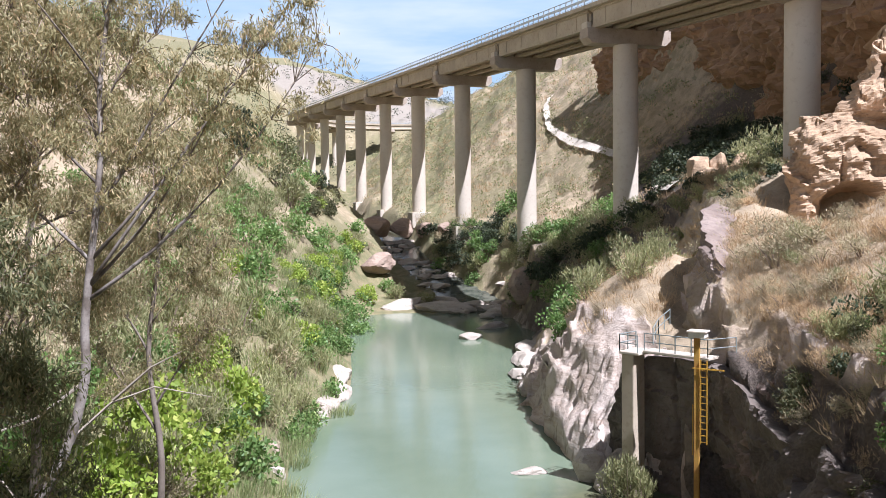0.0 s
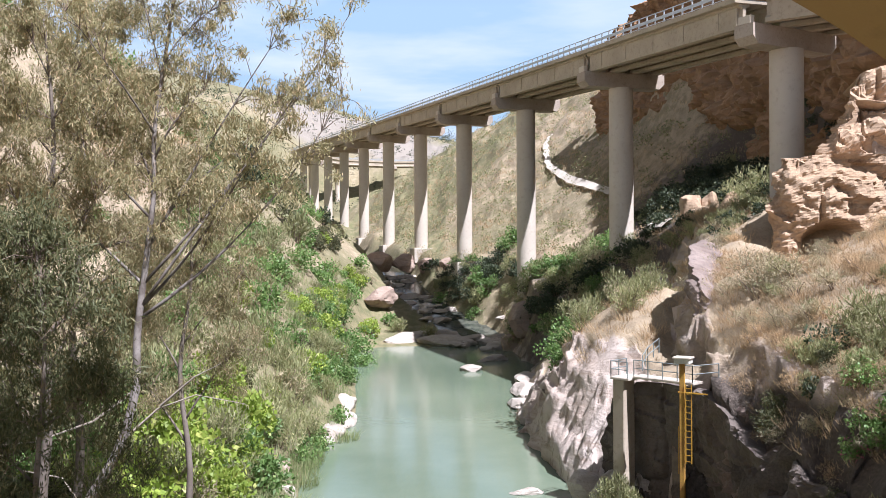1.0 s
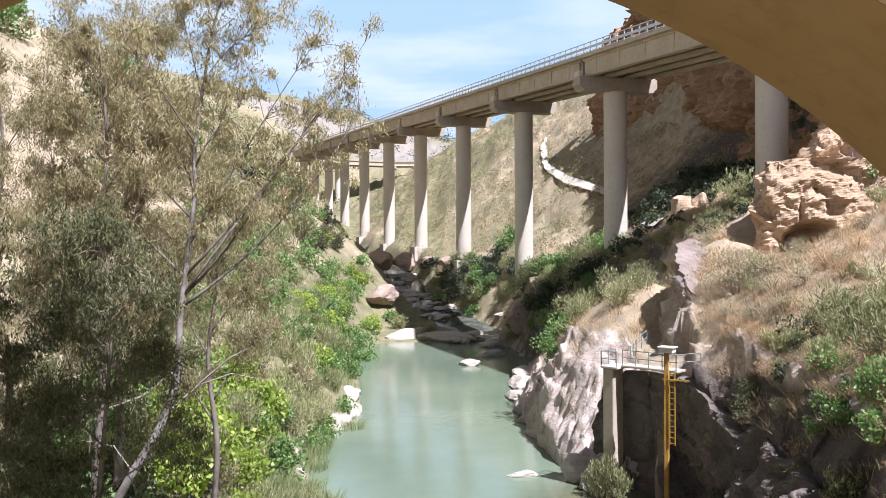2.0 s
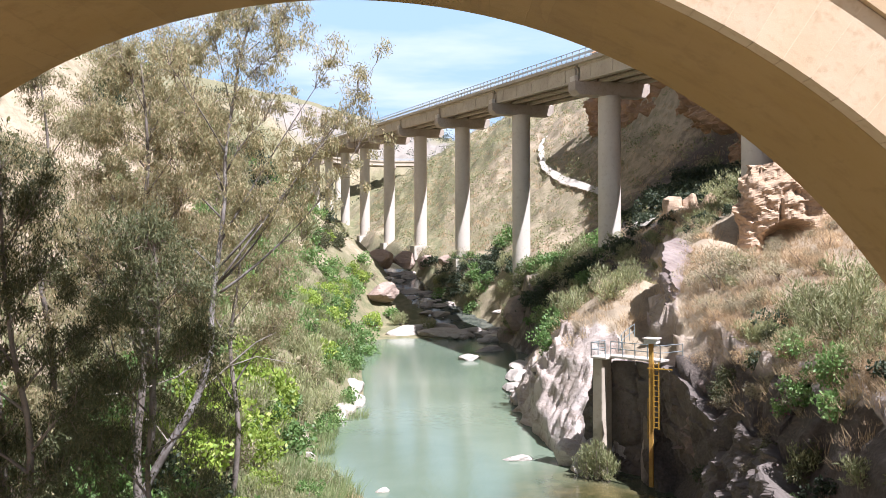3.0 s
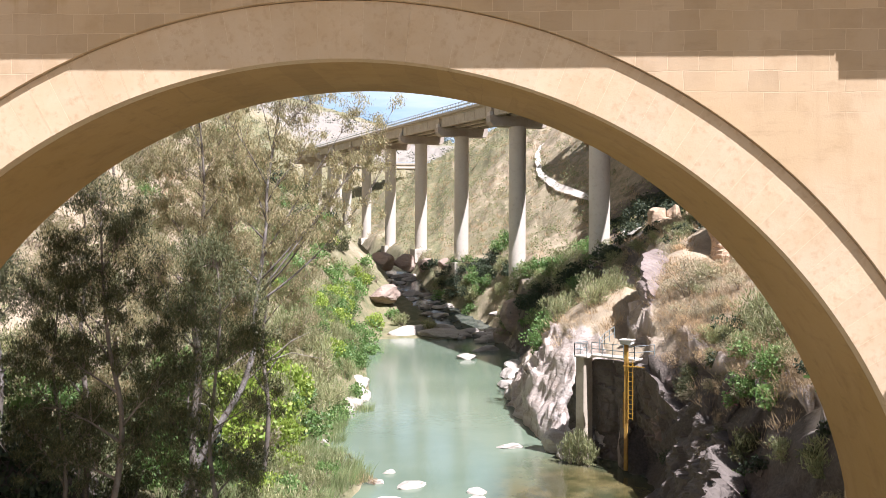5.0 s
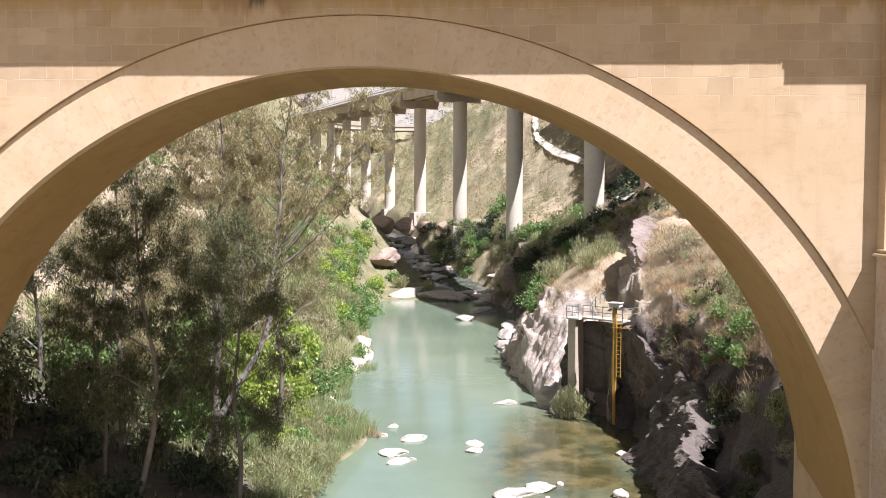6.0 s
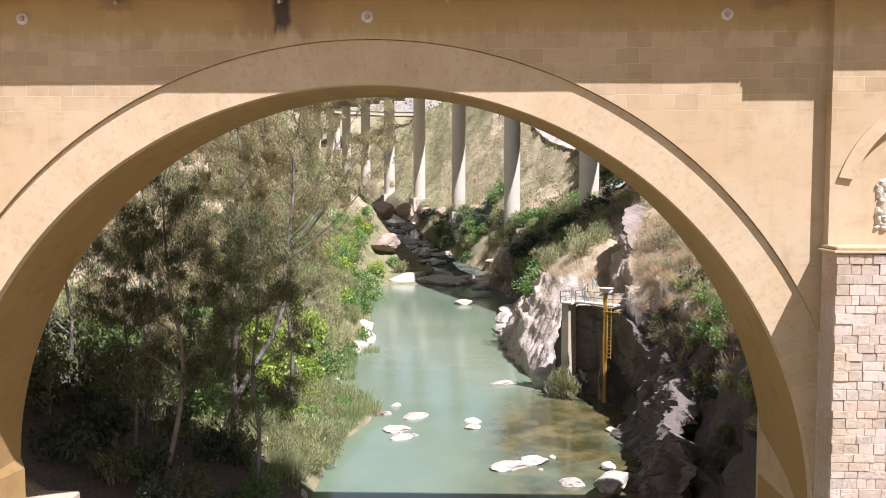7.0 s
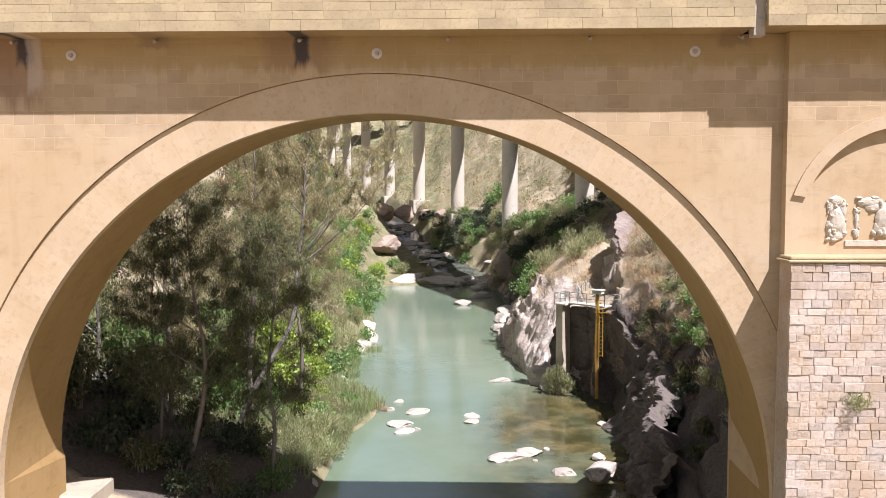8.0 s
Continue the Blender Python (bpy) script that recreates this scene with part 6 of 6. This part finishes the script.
# ---- shrubs placed one by one ----
for kind, x, y, r, h in (
        ("lime", -12.4, 41.0, 3.0, 1.1), ("lime", -10.6, 39.6, 2.2, 1.1), ("lime", -14.8, 43.5, 2.8, 1.2), ("lime", -12.8, 52, 2.9, 1.3), ("lime", -11.6, 49.5, 2.1, 1.0), ("lime", -15.2, 55, 2.8, 1.2), ("lime", -9.2, 36.5, 1.3, 1.0), ("lime", -13.2, 34.5, 2.6, 1.2),
        ("green", -20.6, 91, 3.3, 1.25), ("green", -16.4, 80, 2.6, 1.1), ("green", -18.8, 84.5, 2.4, 1.1), ("green", -14.2, 120, 3.0, 1.0), ("green", -16.6, 128, 3.6, 1.1), ("green", -17.5, 136, 3.8, 1.0), ("green", -20.5, 124, 3.4, 1.0), ("lime", -18.4, 116, 3.2, 1.0), ("lime", -21.5, 132, 3.2, 1.0), ("green", -15.8, 110, 2.8, 1.0),
        ("grey", -11.5, 58, 2.2, 1.3), ("grey", -12.6, 63, 2.4, 1.3), ("grey", -10.8, 66, 1.8, 1.2), ("grey", -13.4, 69, 2.6, 1.3), ("grey", -14.6, 75, 2.4, 1.4), ("grey", -12.2, 71.5, 1.8, 1.2), ("grey", -16.4, 64, 2.8, 1.4), ("grey", -17, 71, 2.8, 1.4), ("grey", -13, 46.5, 2.0, 1.4), ("grey", -10.2, 44.5, 1.6, 1.2),
        ("green", -9.8, 66.5, 1.5, 1.2), ("green", -10.0, 63.5, 1.6, 1.1), ("green", -9.7, 60, 1.4, 1.3), ("green", -9.6, 74.5, 1.5, 1.2), ("grey", -11.6, 78.5, 1.7, 1.2), ("grey", -12.8, 84, 2.0, 1.2), ("green", -13.8, 90, 2.2, 1.1), ("grey", -15.6, 97, 2.6, 1.2), ("grey", -15.2, 104, 2.6, 1.2),
        ("green", -8.2, 30.5, 1.5, 1.3), ("grey", -7.6, 27, 1.5, 1.3), ("grey", -8.6, 24, 1.6, 1.2), ("grey", -6.9, 29, 1.2, 1.2), ("lime", -9.4, 29.4, 1.4, 1.1), ("grey", -7.2, 36, 1.3, 1.1), ("green", -6.8, 38.4, 1.2, 1.1), ("grey", -6.6, 41, 1.3, 1.0), ("grey", -8.4, 33, 1.5, 1.3), ("grey", -8.0, 21.8, 1.3, 1.1), ("grey", -7.4, 33.5, 1.2, 1.3), ("grey", -8.3, 37.5, 1.4, 1.3),
        ("grey", -5.5, 150, 1.9, 0.9), ("grey", -10.8, 154, 2.4, 0.9), ("green", -12.8, 158, 2.6, 0.9), ("scrub", -3.2, 149.4, 1.5, 0.9),
        # right bank
        ("green", 10.9, 74, 2.2, 1.0), ("green", 12.2, 79, 2.6, 1.0), ("grey", 12.6, 70.5, 2.0, 1.1), ("grey", 14.2, 75, 2.4, 1.1), ("green", 13.8, 84, 2.6, 1.0), ("grey", 16.0, 72, 1.9, 1.3), ("grey", 16.2, 66.5, 1.8, 1.3), ("grey", 17.8, 70, 1.8, 1.2),
        ("grey", 12.6, 48.6, 1.3, 1.2), ("grey", 12.2, 49.6, 1.1, 1.0), ("scrub", 21.6, 50.6, 2.4, 0.9), ("scrub", 23.6, 50.2, 2.2, 0.9), ("scrub", 22.6, 52, 2.2, 1.0), ("scrub", 20.4, 48.4, 1.3, 0.9),
        ("dark", 20.4, 37.5, 1.4, 1.0), ("green", 21.3, 33.5, 1.3, 1.0), ("green", 20.8, 27.5, 1.6, 1.2), ("grey", 22.5, 30, 1.8, 1.2), ("grey", 23.5, 36, 1.9, 1.1), ("grey", 25, 34, 2.0, 1.1), ("green", 18.6, 26, 1.1, 1.0), ("grey", 24.5, 40, 1.9, 1.0), ("grey", 27, 39, 2.0, 1.0), ("grey", 32.4, 57.0, 1.2, 1.3), ("green", 36.5, 62.6, 1.5, 1.1)):
    shrub(kind, x, y, r, h)
rnd = random.Random(21)
# dark thicket under the viaduct, partly of shrubs coloured for shade
for k in range(58):
    f = rnd.random()
    x, y = 25 - 11.0 * f * 3.1 + rnd.uniform(-6, 3), 100 + 31.7 * f * 3.1 + rnd.uniform(-9, 6)
    if y > 128 or x > 12:
        if abs(x - np.interp(y, [143, 158, 178, 208], [4, 1, -9.5, -17])) > 5:
            shrub(rnd.choice(("dark", "grey", "green", "scrub")), x, y, rnd.uniform(1.6, 3.0), rnd.uniform(0.8, 1.1))
for k in range(26):
    shrub("dark", rnd.uniform(27, 43), rnd.uniform(100, 140), rnd.uniform(1.8, 3.4), 0.9)
# undergrowth by the bridge; the dark kinds carry its shade in their colour
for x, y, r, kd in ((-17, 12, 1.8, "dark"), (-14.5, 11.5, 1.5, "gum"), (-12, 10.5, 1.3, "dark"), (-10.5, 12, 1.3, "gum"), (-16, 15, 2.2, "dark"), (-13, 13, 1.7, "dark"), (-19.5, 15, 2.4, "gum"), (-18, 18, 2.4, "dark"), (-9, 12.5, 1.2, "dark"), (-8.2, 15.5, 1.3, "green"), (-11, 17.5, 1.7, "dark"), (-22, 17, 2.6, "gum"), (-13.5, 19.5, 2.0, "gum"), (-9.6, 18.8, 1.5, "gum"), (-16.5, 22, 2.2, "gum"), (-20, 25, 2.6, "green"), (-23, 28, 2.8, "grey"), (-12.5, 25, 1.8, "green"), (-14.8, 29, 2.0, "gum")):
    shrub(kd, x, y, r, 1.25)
for x, y, r, kd in ((-14, 31, 2.2, "grey"), (-16.5, 33, 2.4, "green"), (-11.5, 28.5, 2.0, "green"), (-12.5, 37, 2.2, "grey"), (-16.5, 38.5, 2.6, "grey"), (-18.5, 42, 2.8, "green"), (-19, 35, 2.6, "gum"), (-21, 38.5, 2.8, "grey"), (-22, 45, 3.0, "scrub"), (-18, 48, 2.8, "grey"), (-17.5, 52, 2.6, "green"), (-20.5, 55, 3.0, "grey"), (-24.5, 50, 3.0, "scrub"), (-23, 60, 3.2, "grey"), (-19.5, 61, 2.8, "grey"), (-22, 67, 3.0, "green"), (-26, 73, 3.4, "grey"), (-21.5, 76, 2.8, "grey"), (-25, 83, 3.2, "green"), (-27, 92, 3.4, "grey"), (-24.5, 101, 3.4, "green"), (-27, 110, 3.8, "grey"), (-25, 118, 3.4, "green"), (-28, 127, 3.8, "grey"), (-26, 138, 3.6, "green"), (-24, 146, 3.2, "green"), (-29, 150, 4.0, "grey")):
    shrub(kd, x, y, r, 1.15)
for k in range(44):
    x, y = rnd.uniform(16.6, 22.4), rnd.uniform(14, 41)
    shrub(rnd.choice(("dark", "grey", "scrub", "dark", "green", "gum")), x, y, rnd.uniform(0.7, 1.4), rnd.uniform(0.9, 1.3))
for k in range(34):
    x, y = rnd.uniform(31, 45), rnd.uniform(102, 140)
    shrub("dark", x, y, rnd.uniform(2.0, 3.6), 1.0)
for k in range(30):
    x, y = rnd.uniform(-4, 13), rnd.uniform(153, 176)
    if x > np.interp(y, [150, 176], [9, -3]):
        shrub(rnd.choice(("dark", "dark", "green")), x, y, rnd.uniform(1.8, 3.0), 1.0)
for k in range(24):
    x, y = rnd.uniform(13.5, 23), rnd.uniform(104, 150)
    shrub(rnd.choice(("grey", "scrub", "green")), x, y, rnd.uniform(1.8, 3.2), 1.0)
for k in range(80):
    x, y = rnd.uniform(18.5, 27), rnd.uniform(22, 50)
    if float(land(np.array([x]), np.array([y]))[0]) > 5.5 and not (x < 20 and y > 42):
        shrub(rnd.choice(("dry", "dry", "grey", "scrub", "scrub")), x, y, rnd.uniform(0.6, 1.2), rnd.uniform(0.8, 1.1))
ob = shrub("grey", 18.9, -1.5, 0.75, 0.9, z=11.2)
tagged(ob, "tuft of grey-green bush rooted in the buttress joints", "shrub", "wall plants")
# the wooded left bank
for k in range(190):
    y = rnd.uniform(22, 175)
    edge = float(np.interp(y, [20, 40, 50, 70, 80, 100, 120, 150, 176], [-9, -7.5, -11, -12.5, -12.5, -15.5, -19, -20, -17]))
    x = edge - 30 * rnd.random() ** 1.4
    r = rnd.uniform(1.2, 2.6)
    kind = rnd.choice(("grey", "grey", "green", "green", "scrub", "lime", "gum")) if x > edge - 12 else rnd.choice(("grey", "scrub", "dry", "scrub", "gum", "green"))
    # close to the bridge, darker-coloured kinds for its shade
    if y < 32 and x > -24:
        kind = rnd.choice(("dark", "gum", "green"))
    shrub(kind, x, y, r, rnd.uniform(0.8, 1.3))
# dry slope on the right bank
for k in range(120):
    x, y = rnd.uniform(17.5, 34), rnd.uniform(24, 58)
    z = float(land(np.array([x]), np.array([y]))[0])
    if z < 8 or (x < 20 and y > 43):
        continue
    shrub(rnd.choice(("dry", "dry", "scrub", "scrub", "grey")), x, y, rnd.uniform(0.6, 1.5), rnd.uniform(0.8, 1.1))
for k in range(60):
    x, y = rnd.uniform(13, 26), rnd.uniform(64, 112)
    if 52 < y < 73 and abs(x + 0.8 - np.interp(y, [53, 56, 61.5, 65, 70], [18.4, 18.2, 19.3, 21, 22.6])) < 2.2:
        continue
    shrub(rnd.choice(("dry", "grey", "scrub", "grey")), x, y, rnd.uniform(0.8, 1.8), rnd.uniform(0.8, 1.2))
for x, y in ((18.6, 29.5), (17.6, 31.2), (19.8, 31.5), (18.2, 25.2)):
    ob = shrub("green", x, y, 0.9, 1.2)
    tagged(ob, "oleander bush with a few pink flowers", "oleander", "oleanders")
    fl = new("flowers", KINDS["pink"][0] if "pink" in KINDS else bushy("oleander_flowers", 40, L_PINK, 120, (0.11, 0.09), 9, fill=0.1)[0])
    fl.parent = ob
    fl["kind"] = "stuff"
# leafy trees and thickets on the left hillside
for k in range(60):
    y = rnd.uniform(95, 300)
    x = float(np.interp(y, [95, 150, 208, 330], [-27, -27, -33, -66])) - 34 * rnd.random() ** 1.3
    shrub(rnd.choice(("green", "green", "grey", "gum", "dark")), x, y, rnd.uniform(2.4, 4.4), rnd.uniform(1.0, 1.4))
# dark shrubs added in front of the pier feet to stand in for a shadow band
for k in range(34):
    f = rnd.random()
    x, y = 22 - 20 * f + rnd.uniform(-2.5, 2.5), 104 + 52 * f + rnd.uniform(-3, 3)
    if height(np.array([x]), np.array([y]))[0] > 1.0:
        shrub("dark", x, y, rnd.uniform(1.8, 3.0), rnd.uniform(0.9, 1.2))
for k in range(54):
    shrub(rnd.choice(("dark", "dark", "grey", "dark", "scrub")), rnd.uniform(33, 52), rnd.uniform(98, 146), rnd.uniform(1.6, 3.2), 0.95)
# round leafy shrubs down to the water below the viaduct
for k in range(30):
    y = rnd.uniform(96, 149)
    x = float(np.interp(y, [96, 100, 120, 135, 149], [-12.2, -12.6, -16.2, -18.2, -15])) - rnd.uniform(-0.3, 5)
    shrub(rnd.choice(("green", "green", "lime", "green", "grey")), x, y, rnd.uniform(1.7, 2.8), rnd.uniform(0.9, 1.15))
# thicket along the foot of the right bank, some of it coloured dark for shade
for k in range(46):
    f = rnd.random()
    x, y = float(np.interp(f, [0, 0.25, 0.5, 0.75, 1], [-3.5, 4, 9.5, 12.5, 17.5])), float(np.interp(f, [0, 0.25, 0.5, 0.75, 1], [178, 167, 160, 143, 121]))
    shrub(rnd.choice(("dark", "grey", "green")), x + rnd.uniform(-1.5, 2.5), y + rnd.uniform(-3, 4), rnd.uniform(1.5, 2.6), rnd.uniform(0.9, 1.2))
for x, y, r in ((18.6, 44.8, 1.0), (19.8, 45.4, 1.2), (21.2, 45.6, 1.3), (19.2, 43.2, 0.9), (20.4, 43.6, 1.2), (22.4, 43.4, 1.4), (21.0, 41.6, 1.2), (22.8, 47.2, 1.4), (20.6, 47.6, 1.0), (24.2, 44.8, 1.5)):
    shrub("dry" if r < 1.3 else "scrub", x, y, r, 0.9)
for x, y, r in ((11.5, 48.3, 1.2), (12.2, 47.9, 1.4), (12.9, 47.4, 1.0)):
    shrub("grey", x, y, r, 1.7, z=0.3)
# dry cover on the shelf below the boulders
for k in range(56):
    x, y = rnd.uniform(23.5, 31), rnd.uniform(70, 98)
    if x > np.interp(y, [70, 80, 90, 98], [24, 25.5, 26, 25.5]) and x < np.interp(y, [66, 76, 86], [27, 31, 36]):
        shrub(rnd.choice(("dry", "scrub", "grey", "scrub", "dark")), x, y, rnd.uniform(0.7, 1.5), rnd.uniform(0.8, 1.1))
# dry scrub over the rock knob
for kind, x, y, r, z in (("scrub", 20.6, 58.4, 1.5, 14.2), ("scrub", 21.4, 60.8, 1.6, 15.2), ("dry", 20.0, 56.2, 1.0, 13.2), ("scrub", 22.4, 63.4, 1.4, 16.4), ("dry", 22.6, 60.0, 1.3, 15.4), ("scrub", 23.6, 66.6, 1.3, 17.2), ("dry", 21.8, 57.4, 1.3, 14.4), ("green", 18.9, 64.0, 0.8, 10.2), ("green", 20.0, 66.5, 0.8, 10.8)):
    shrub(kind, x, y, r, 0.85, z=z)
# the little spit of dry rushes, and the feathery fringe of the left bank
for x, y, r in ((-5.6, 41.9, 0.8), (-4.9, 41.4, 0.7), (-4.2, 41.8, 0.6), (-3.7, 41.2, 0.5), (-5.2, 40.7, 0.6)):
    shrub("dry", x, y, r, 1.1, z=0.1)
for x, y, r in ((-7.0, 21.8, 1.2), (-6.7, 24.4, 1.3), (-6.5, 27, 1.3), (-6.4, 30, 1.3), (-6.5, 33, 1.2), (-7.6, 25.6, 1.5), (-7.5, 29, 1.5), (-8.2, 23.2, 1.4), (-7.4, 31.6, 1.4)):
    shrub("grey", x, y, r, 0.95)
# reed beds along the water
REEDS = [blades("reed_clump", s, L_REED, 420, 1.3, 1.15, 0.026, 0.42) for s in (1, 2, 3)]
rng_spots = [(-6.2, 39), (-5.4, 41.5), (-6.6, 37), (-6.4, 43), (-7, 31), (-6.8, 34), (-7.4, 28), (-7.2, 25), (-8, 46), (-9.4, 55), (-9.8, 57.5), (-10, 61), (-8.6, 70.5), (-16, 88), (-17.5, 94), (-19, 98), (-17, 100), (-20, 104), (-21.5, 108), (-18.8, 106), (-22.5, 96), (-10.2, 47), (-9.4, 42), (-8.4, 39.5), (-10.6, 33), (-9.4, 30), (-9, 27), (-8.4, 21.5), (-9.4, 23.5), (-10.4, 26)]
for k, (x, y) in enumerate(rng_spots):
    ob = new("reed_clump", REEDS[k % 3])
    z = max(-0.1, float(height(np.array([x]), np.array([y]))[0]))
    ob.matrix_basis = pose(x, y, z, 0, 0, k * 77) @ Matrix.Diagonal((1.2, 1.2, rnd.uniform(0.7, 1.15), 1))
    tagged(ob, "tall green reeds at the water's edge", "reeds", "reed clumps")


# ---- the footpath on the hillside ----
def footpath(name, pts, width, label):
    """A bare track laid on the slope."""
    vs, fs = [], []
    fine = []
    for a, b in zip(pts, pts[1:]):
        fine += [(a[0] + (b[0] - a[0]) * k / 6, a[1] + (b[1] - a[1]) * k / 6) for k in range(6)]
    fine.append(pts[-1])
    rows = [[], [], []]
    for k, (x, y) in enumerate(fine):
        a, b = fine[max(k - 1, 0)], fine[min(k + 1, len(fine) - 1)]
        d = Vector((b[0] - a[0], b[1] - a[1], 0)).normalized()
        w = width * (1 + 0.3 * math.sin(k * 1.7)) / 2
        for n in range(3):
            px, py = x + d.y * w * (n - 1), y - d.x * w * (n - 1)
            near = height(np.array([px - 1, px, px + 1, px, px]), np.array([py, py, py, py - 1.4, py + 1.4]))
            rows[n].append((px, py, float(np.max(near)) + 0.2))
    for n in range(3):
        zs = np.convolve(np.pad([p[2] for p in rows[n]], 3, "edge"), np.ones(7) / 7, "valid")
        rows[n] = [(p[0], p[1], float(z)) for p, z in zip(rows[n], zs)]
    vs = [rows[n][k] for k in range(len(fine)) for n in range(3)]
    for k in range(1, len(fine)):
        i = 3 * k
        fs += [(i - 3, i - 2, i + 1, i), (i - 2, i - 1, i + 2, i + 1)]
    ob = raw(name, vs, fs, M_TRACK, smooth=True)
    return tagged(ob, label, "path", kind="structure")


M_TRACK = rough_stuff("dusty_track", (0.62, 0.55, 0.47), (0.54, 0.47, 0.39), (0.38, 0.31, 0.25), 0.8, 0.95, 0.03)
footpath("path", [(22.5, 226), (20.8, 222), (20.5, 214.5), (20.4, 206.4), (21.3, 196.8), (23.1, 184.2), (25.3, 173.2), (27.5, 165.7), (29.5, 159.2)], 1.3, "pale dusty footpath winding down the hillside")
footpath("path_2", [(29.5, 120), (27.6, 114), (26.4, 109), (27.0, 104)], 1.8, "pale dusty footpath under the viaduct")


# ---- ground cover, past counting ----
def scatter(name, meshes, spots, scales, label, category, material):
    """Many small plants joined into one mesh of kind stuff."""
    vs, fs, base = [], [], 0
    rng = np.random.default_rng(len(spots))
    data = []
    for me in meshes:
        v = np.empty(len(me.vertices) * 3, np.float32)
        me.vertices.foreach_get("co", v)
        f = np.empty(len(me.loops), np.int32)
        me.loops.foreach_get("vertex_index", f)
        data.append((v.reshape(-1, 3), f.reshape(-1, 4)))
    for i, (p, s) in enumerate(zip(spots, scales)):
        v, f = data[i % len(data)]
        a = rng.uniform(0, 2 * math.pi)
        c, sn = math.cos(a), math.sin(a)
        w = v @ np.array([[c, sn, 0], [-sn, c, 0], [0, 0, 1]]) * s + p
        vs.append(w)
        fs.append(f + base)
        base += len(v)
    ob = new(name, mesh_of(name, np.concatenate(vs), np.concatenate(fs), material))
    return tagged(ob, label, category, kind="stuff")


def spots_in(n, xr, yr, seed, keep=None):
    rng = np.random.default_rng(seed)
    x, y = rng.uniform(*xr, n), rng.uniform(*yr, n)
    z = height(x, y)
    m = z > 0.4
    if keep is not None:
        m &= keep(x, y, z, rng)
    return np.stack([x, y, z], -1)[m], rng


TUFT = [blades("grass_tuft", s, L_DRY, 24, 0.5, 0.42, 0.024, 1.0, 1) for s in (11, 12, 13)]


def wall_x(y):
    """The foot of the rock knob along the sunken track behind the walkway."""
    return np.interp(y, [53, 56, 58.4, 61.5, 65, 70], [18.4, 18.2, 18.5, 19.3, 21, 22.6])


def in_track(x, y):
    return (y > 51) & (y < 73) & (x > wall_x(y) - 2.0) & (x < wall_x(y) + 0.7)


sp, rg = spots_in(4200, (16, 40), (22, 62), 1, lambda x, y, z, r: (z > 7) & ~((x < 19) & (y > 42) & (y < 57)) & ~in_track(x, y))
scatter("dry_grass", TUFT, sp, rg.uniform(0.6, 1.5, len(sp)), "knee-high straw-coloured dry grass on the slope", "grass", L_DRY)
sp, rg = spots_in(1500, (11, 34), (57, 118), 2, lambda x, y, z, r: (z > 7.5) & ~((x > 27) & (y < 76)) & ~in_track(x, y) & ~((x < 15) & (y < 62)))
scatter("slope_grass", TUFT, sp, rg.uniform(0.8, 1.9, len(sp)), "straw and green grass on the spur", "grass", L_DRY)
TUFTG = [blades("green_tuft", s, L_REED, 34, 0.4, 0.8, 0.04, 0.4, 1) for s in (14, 15)]
sp, rg = spots_in(1500, (-34, -5), (18, 140), 3)
scatter("bank_grass", TUFTG, sp, rg.uniform(0.7, 1.7, len(sp)), "rank green grass between the shrubs of the bank", "grass", L_REED)


TUFTH = [blades("hill_tuft", s, L_DRY, 16, 0.7, 0.7, 0.06, 0.5, 1) for s in (16, 17)]
sp, rg = spots_in(3600, (-38, 70), (140, 330), 7, lambda x, y, z, r: (deck_clear(x, y) > z + 0.5) & (x > np.interp(y, [140, 150, 208, 272, 330], [16, 10, -12, -33, -44])))
scatter("hillside_grass", TUFTH, sp, rg.uniform(0.7, 1.7, len(sp)), "bleached dry grass over the hillside", "grass", L_DRY)


def clumps(seed, leaf, n):
    return bushy("far_scrub", seed, leaf, n, (0.22, 0.10), 9, 0.6, fill=0.3, stems=3)[0]


FAR_G = [clumps(s, L_HILL, 34) for s in (31, 32, 33)]
FAR_D = [clumps(s, L_GREEN, 44) for s in (34, 35)]


def valley(x, y, z, r):
    return (z < 130) & (deck_clear(x, y) > z + 0.5)


sp, rg = spots_in(9000, (-36, 75), (100, 340), 4, lambda x, y, z, r: valley(x, y, z, r) & (x > np.interp(y, [100, 140, 150, 208, 272, 330], [31, 24, 11, -11.5, -33, -44])))
scatter("hillside_scrub", FAR_G, sp, 0.5 + 2.0 * rg.random(len(sp)) ** 2.2, "low grey-green scrub over the dry hillside", "scrub", L_HILL)
sp, rg = spots_in(3000, (-170, -18), (60, 520), 5, lambda x, y, z, r: valley(x, y, z, r) & (x < np.interp(y, [60, 150, 208, 330, 480], [-22, -24, -27, -66, -110])))
scatter("valley_thicket", FAR_D + FAR_G, sp, 1.4 + 2.6 * rg.random(len(sp)) ** 2, "dense green and olive thicket on the valley side", "thicket", L_GREY)
sp, rg = spots_in(1700, (-320, 120), (400, 900), 6, valley)
scatter("far_scrub", FAR_D, sp, 1.6 + 4.4 * rg.random(len(sp)) ** 2.4, "scattered far bushes and small trees on the hills", "scrub", L_DARK)
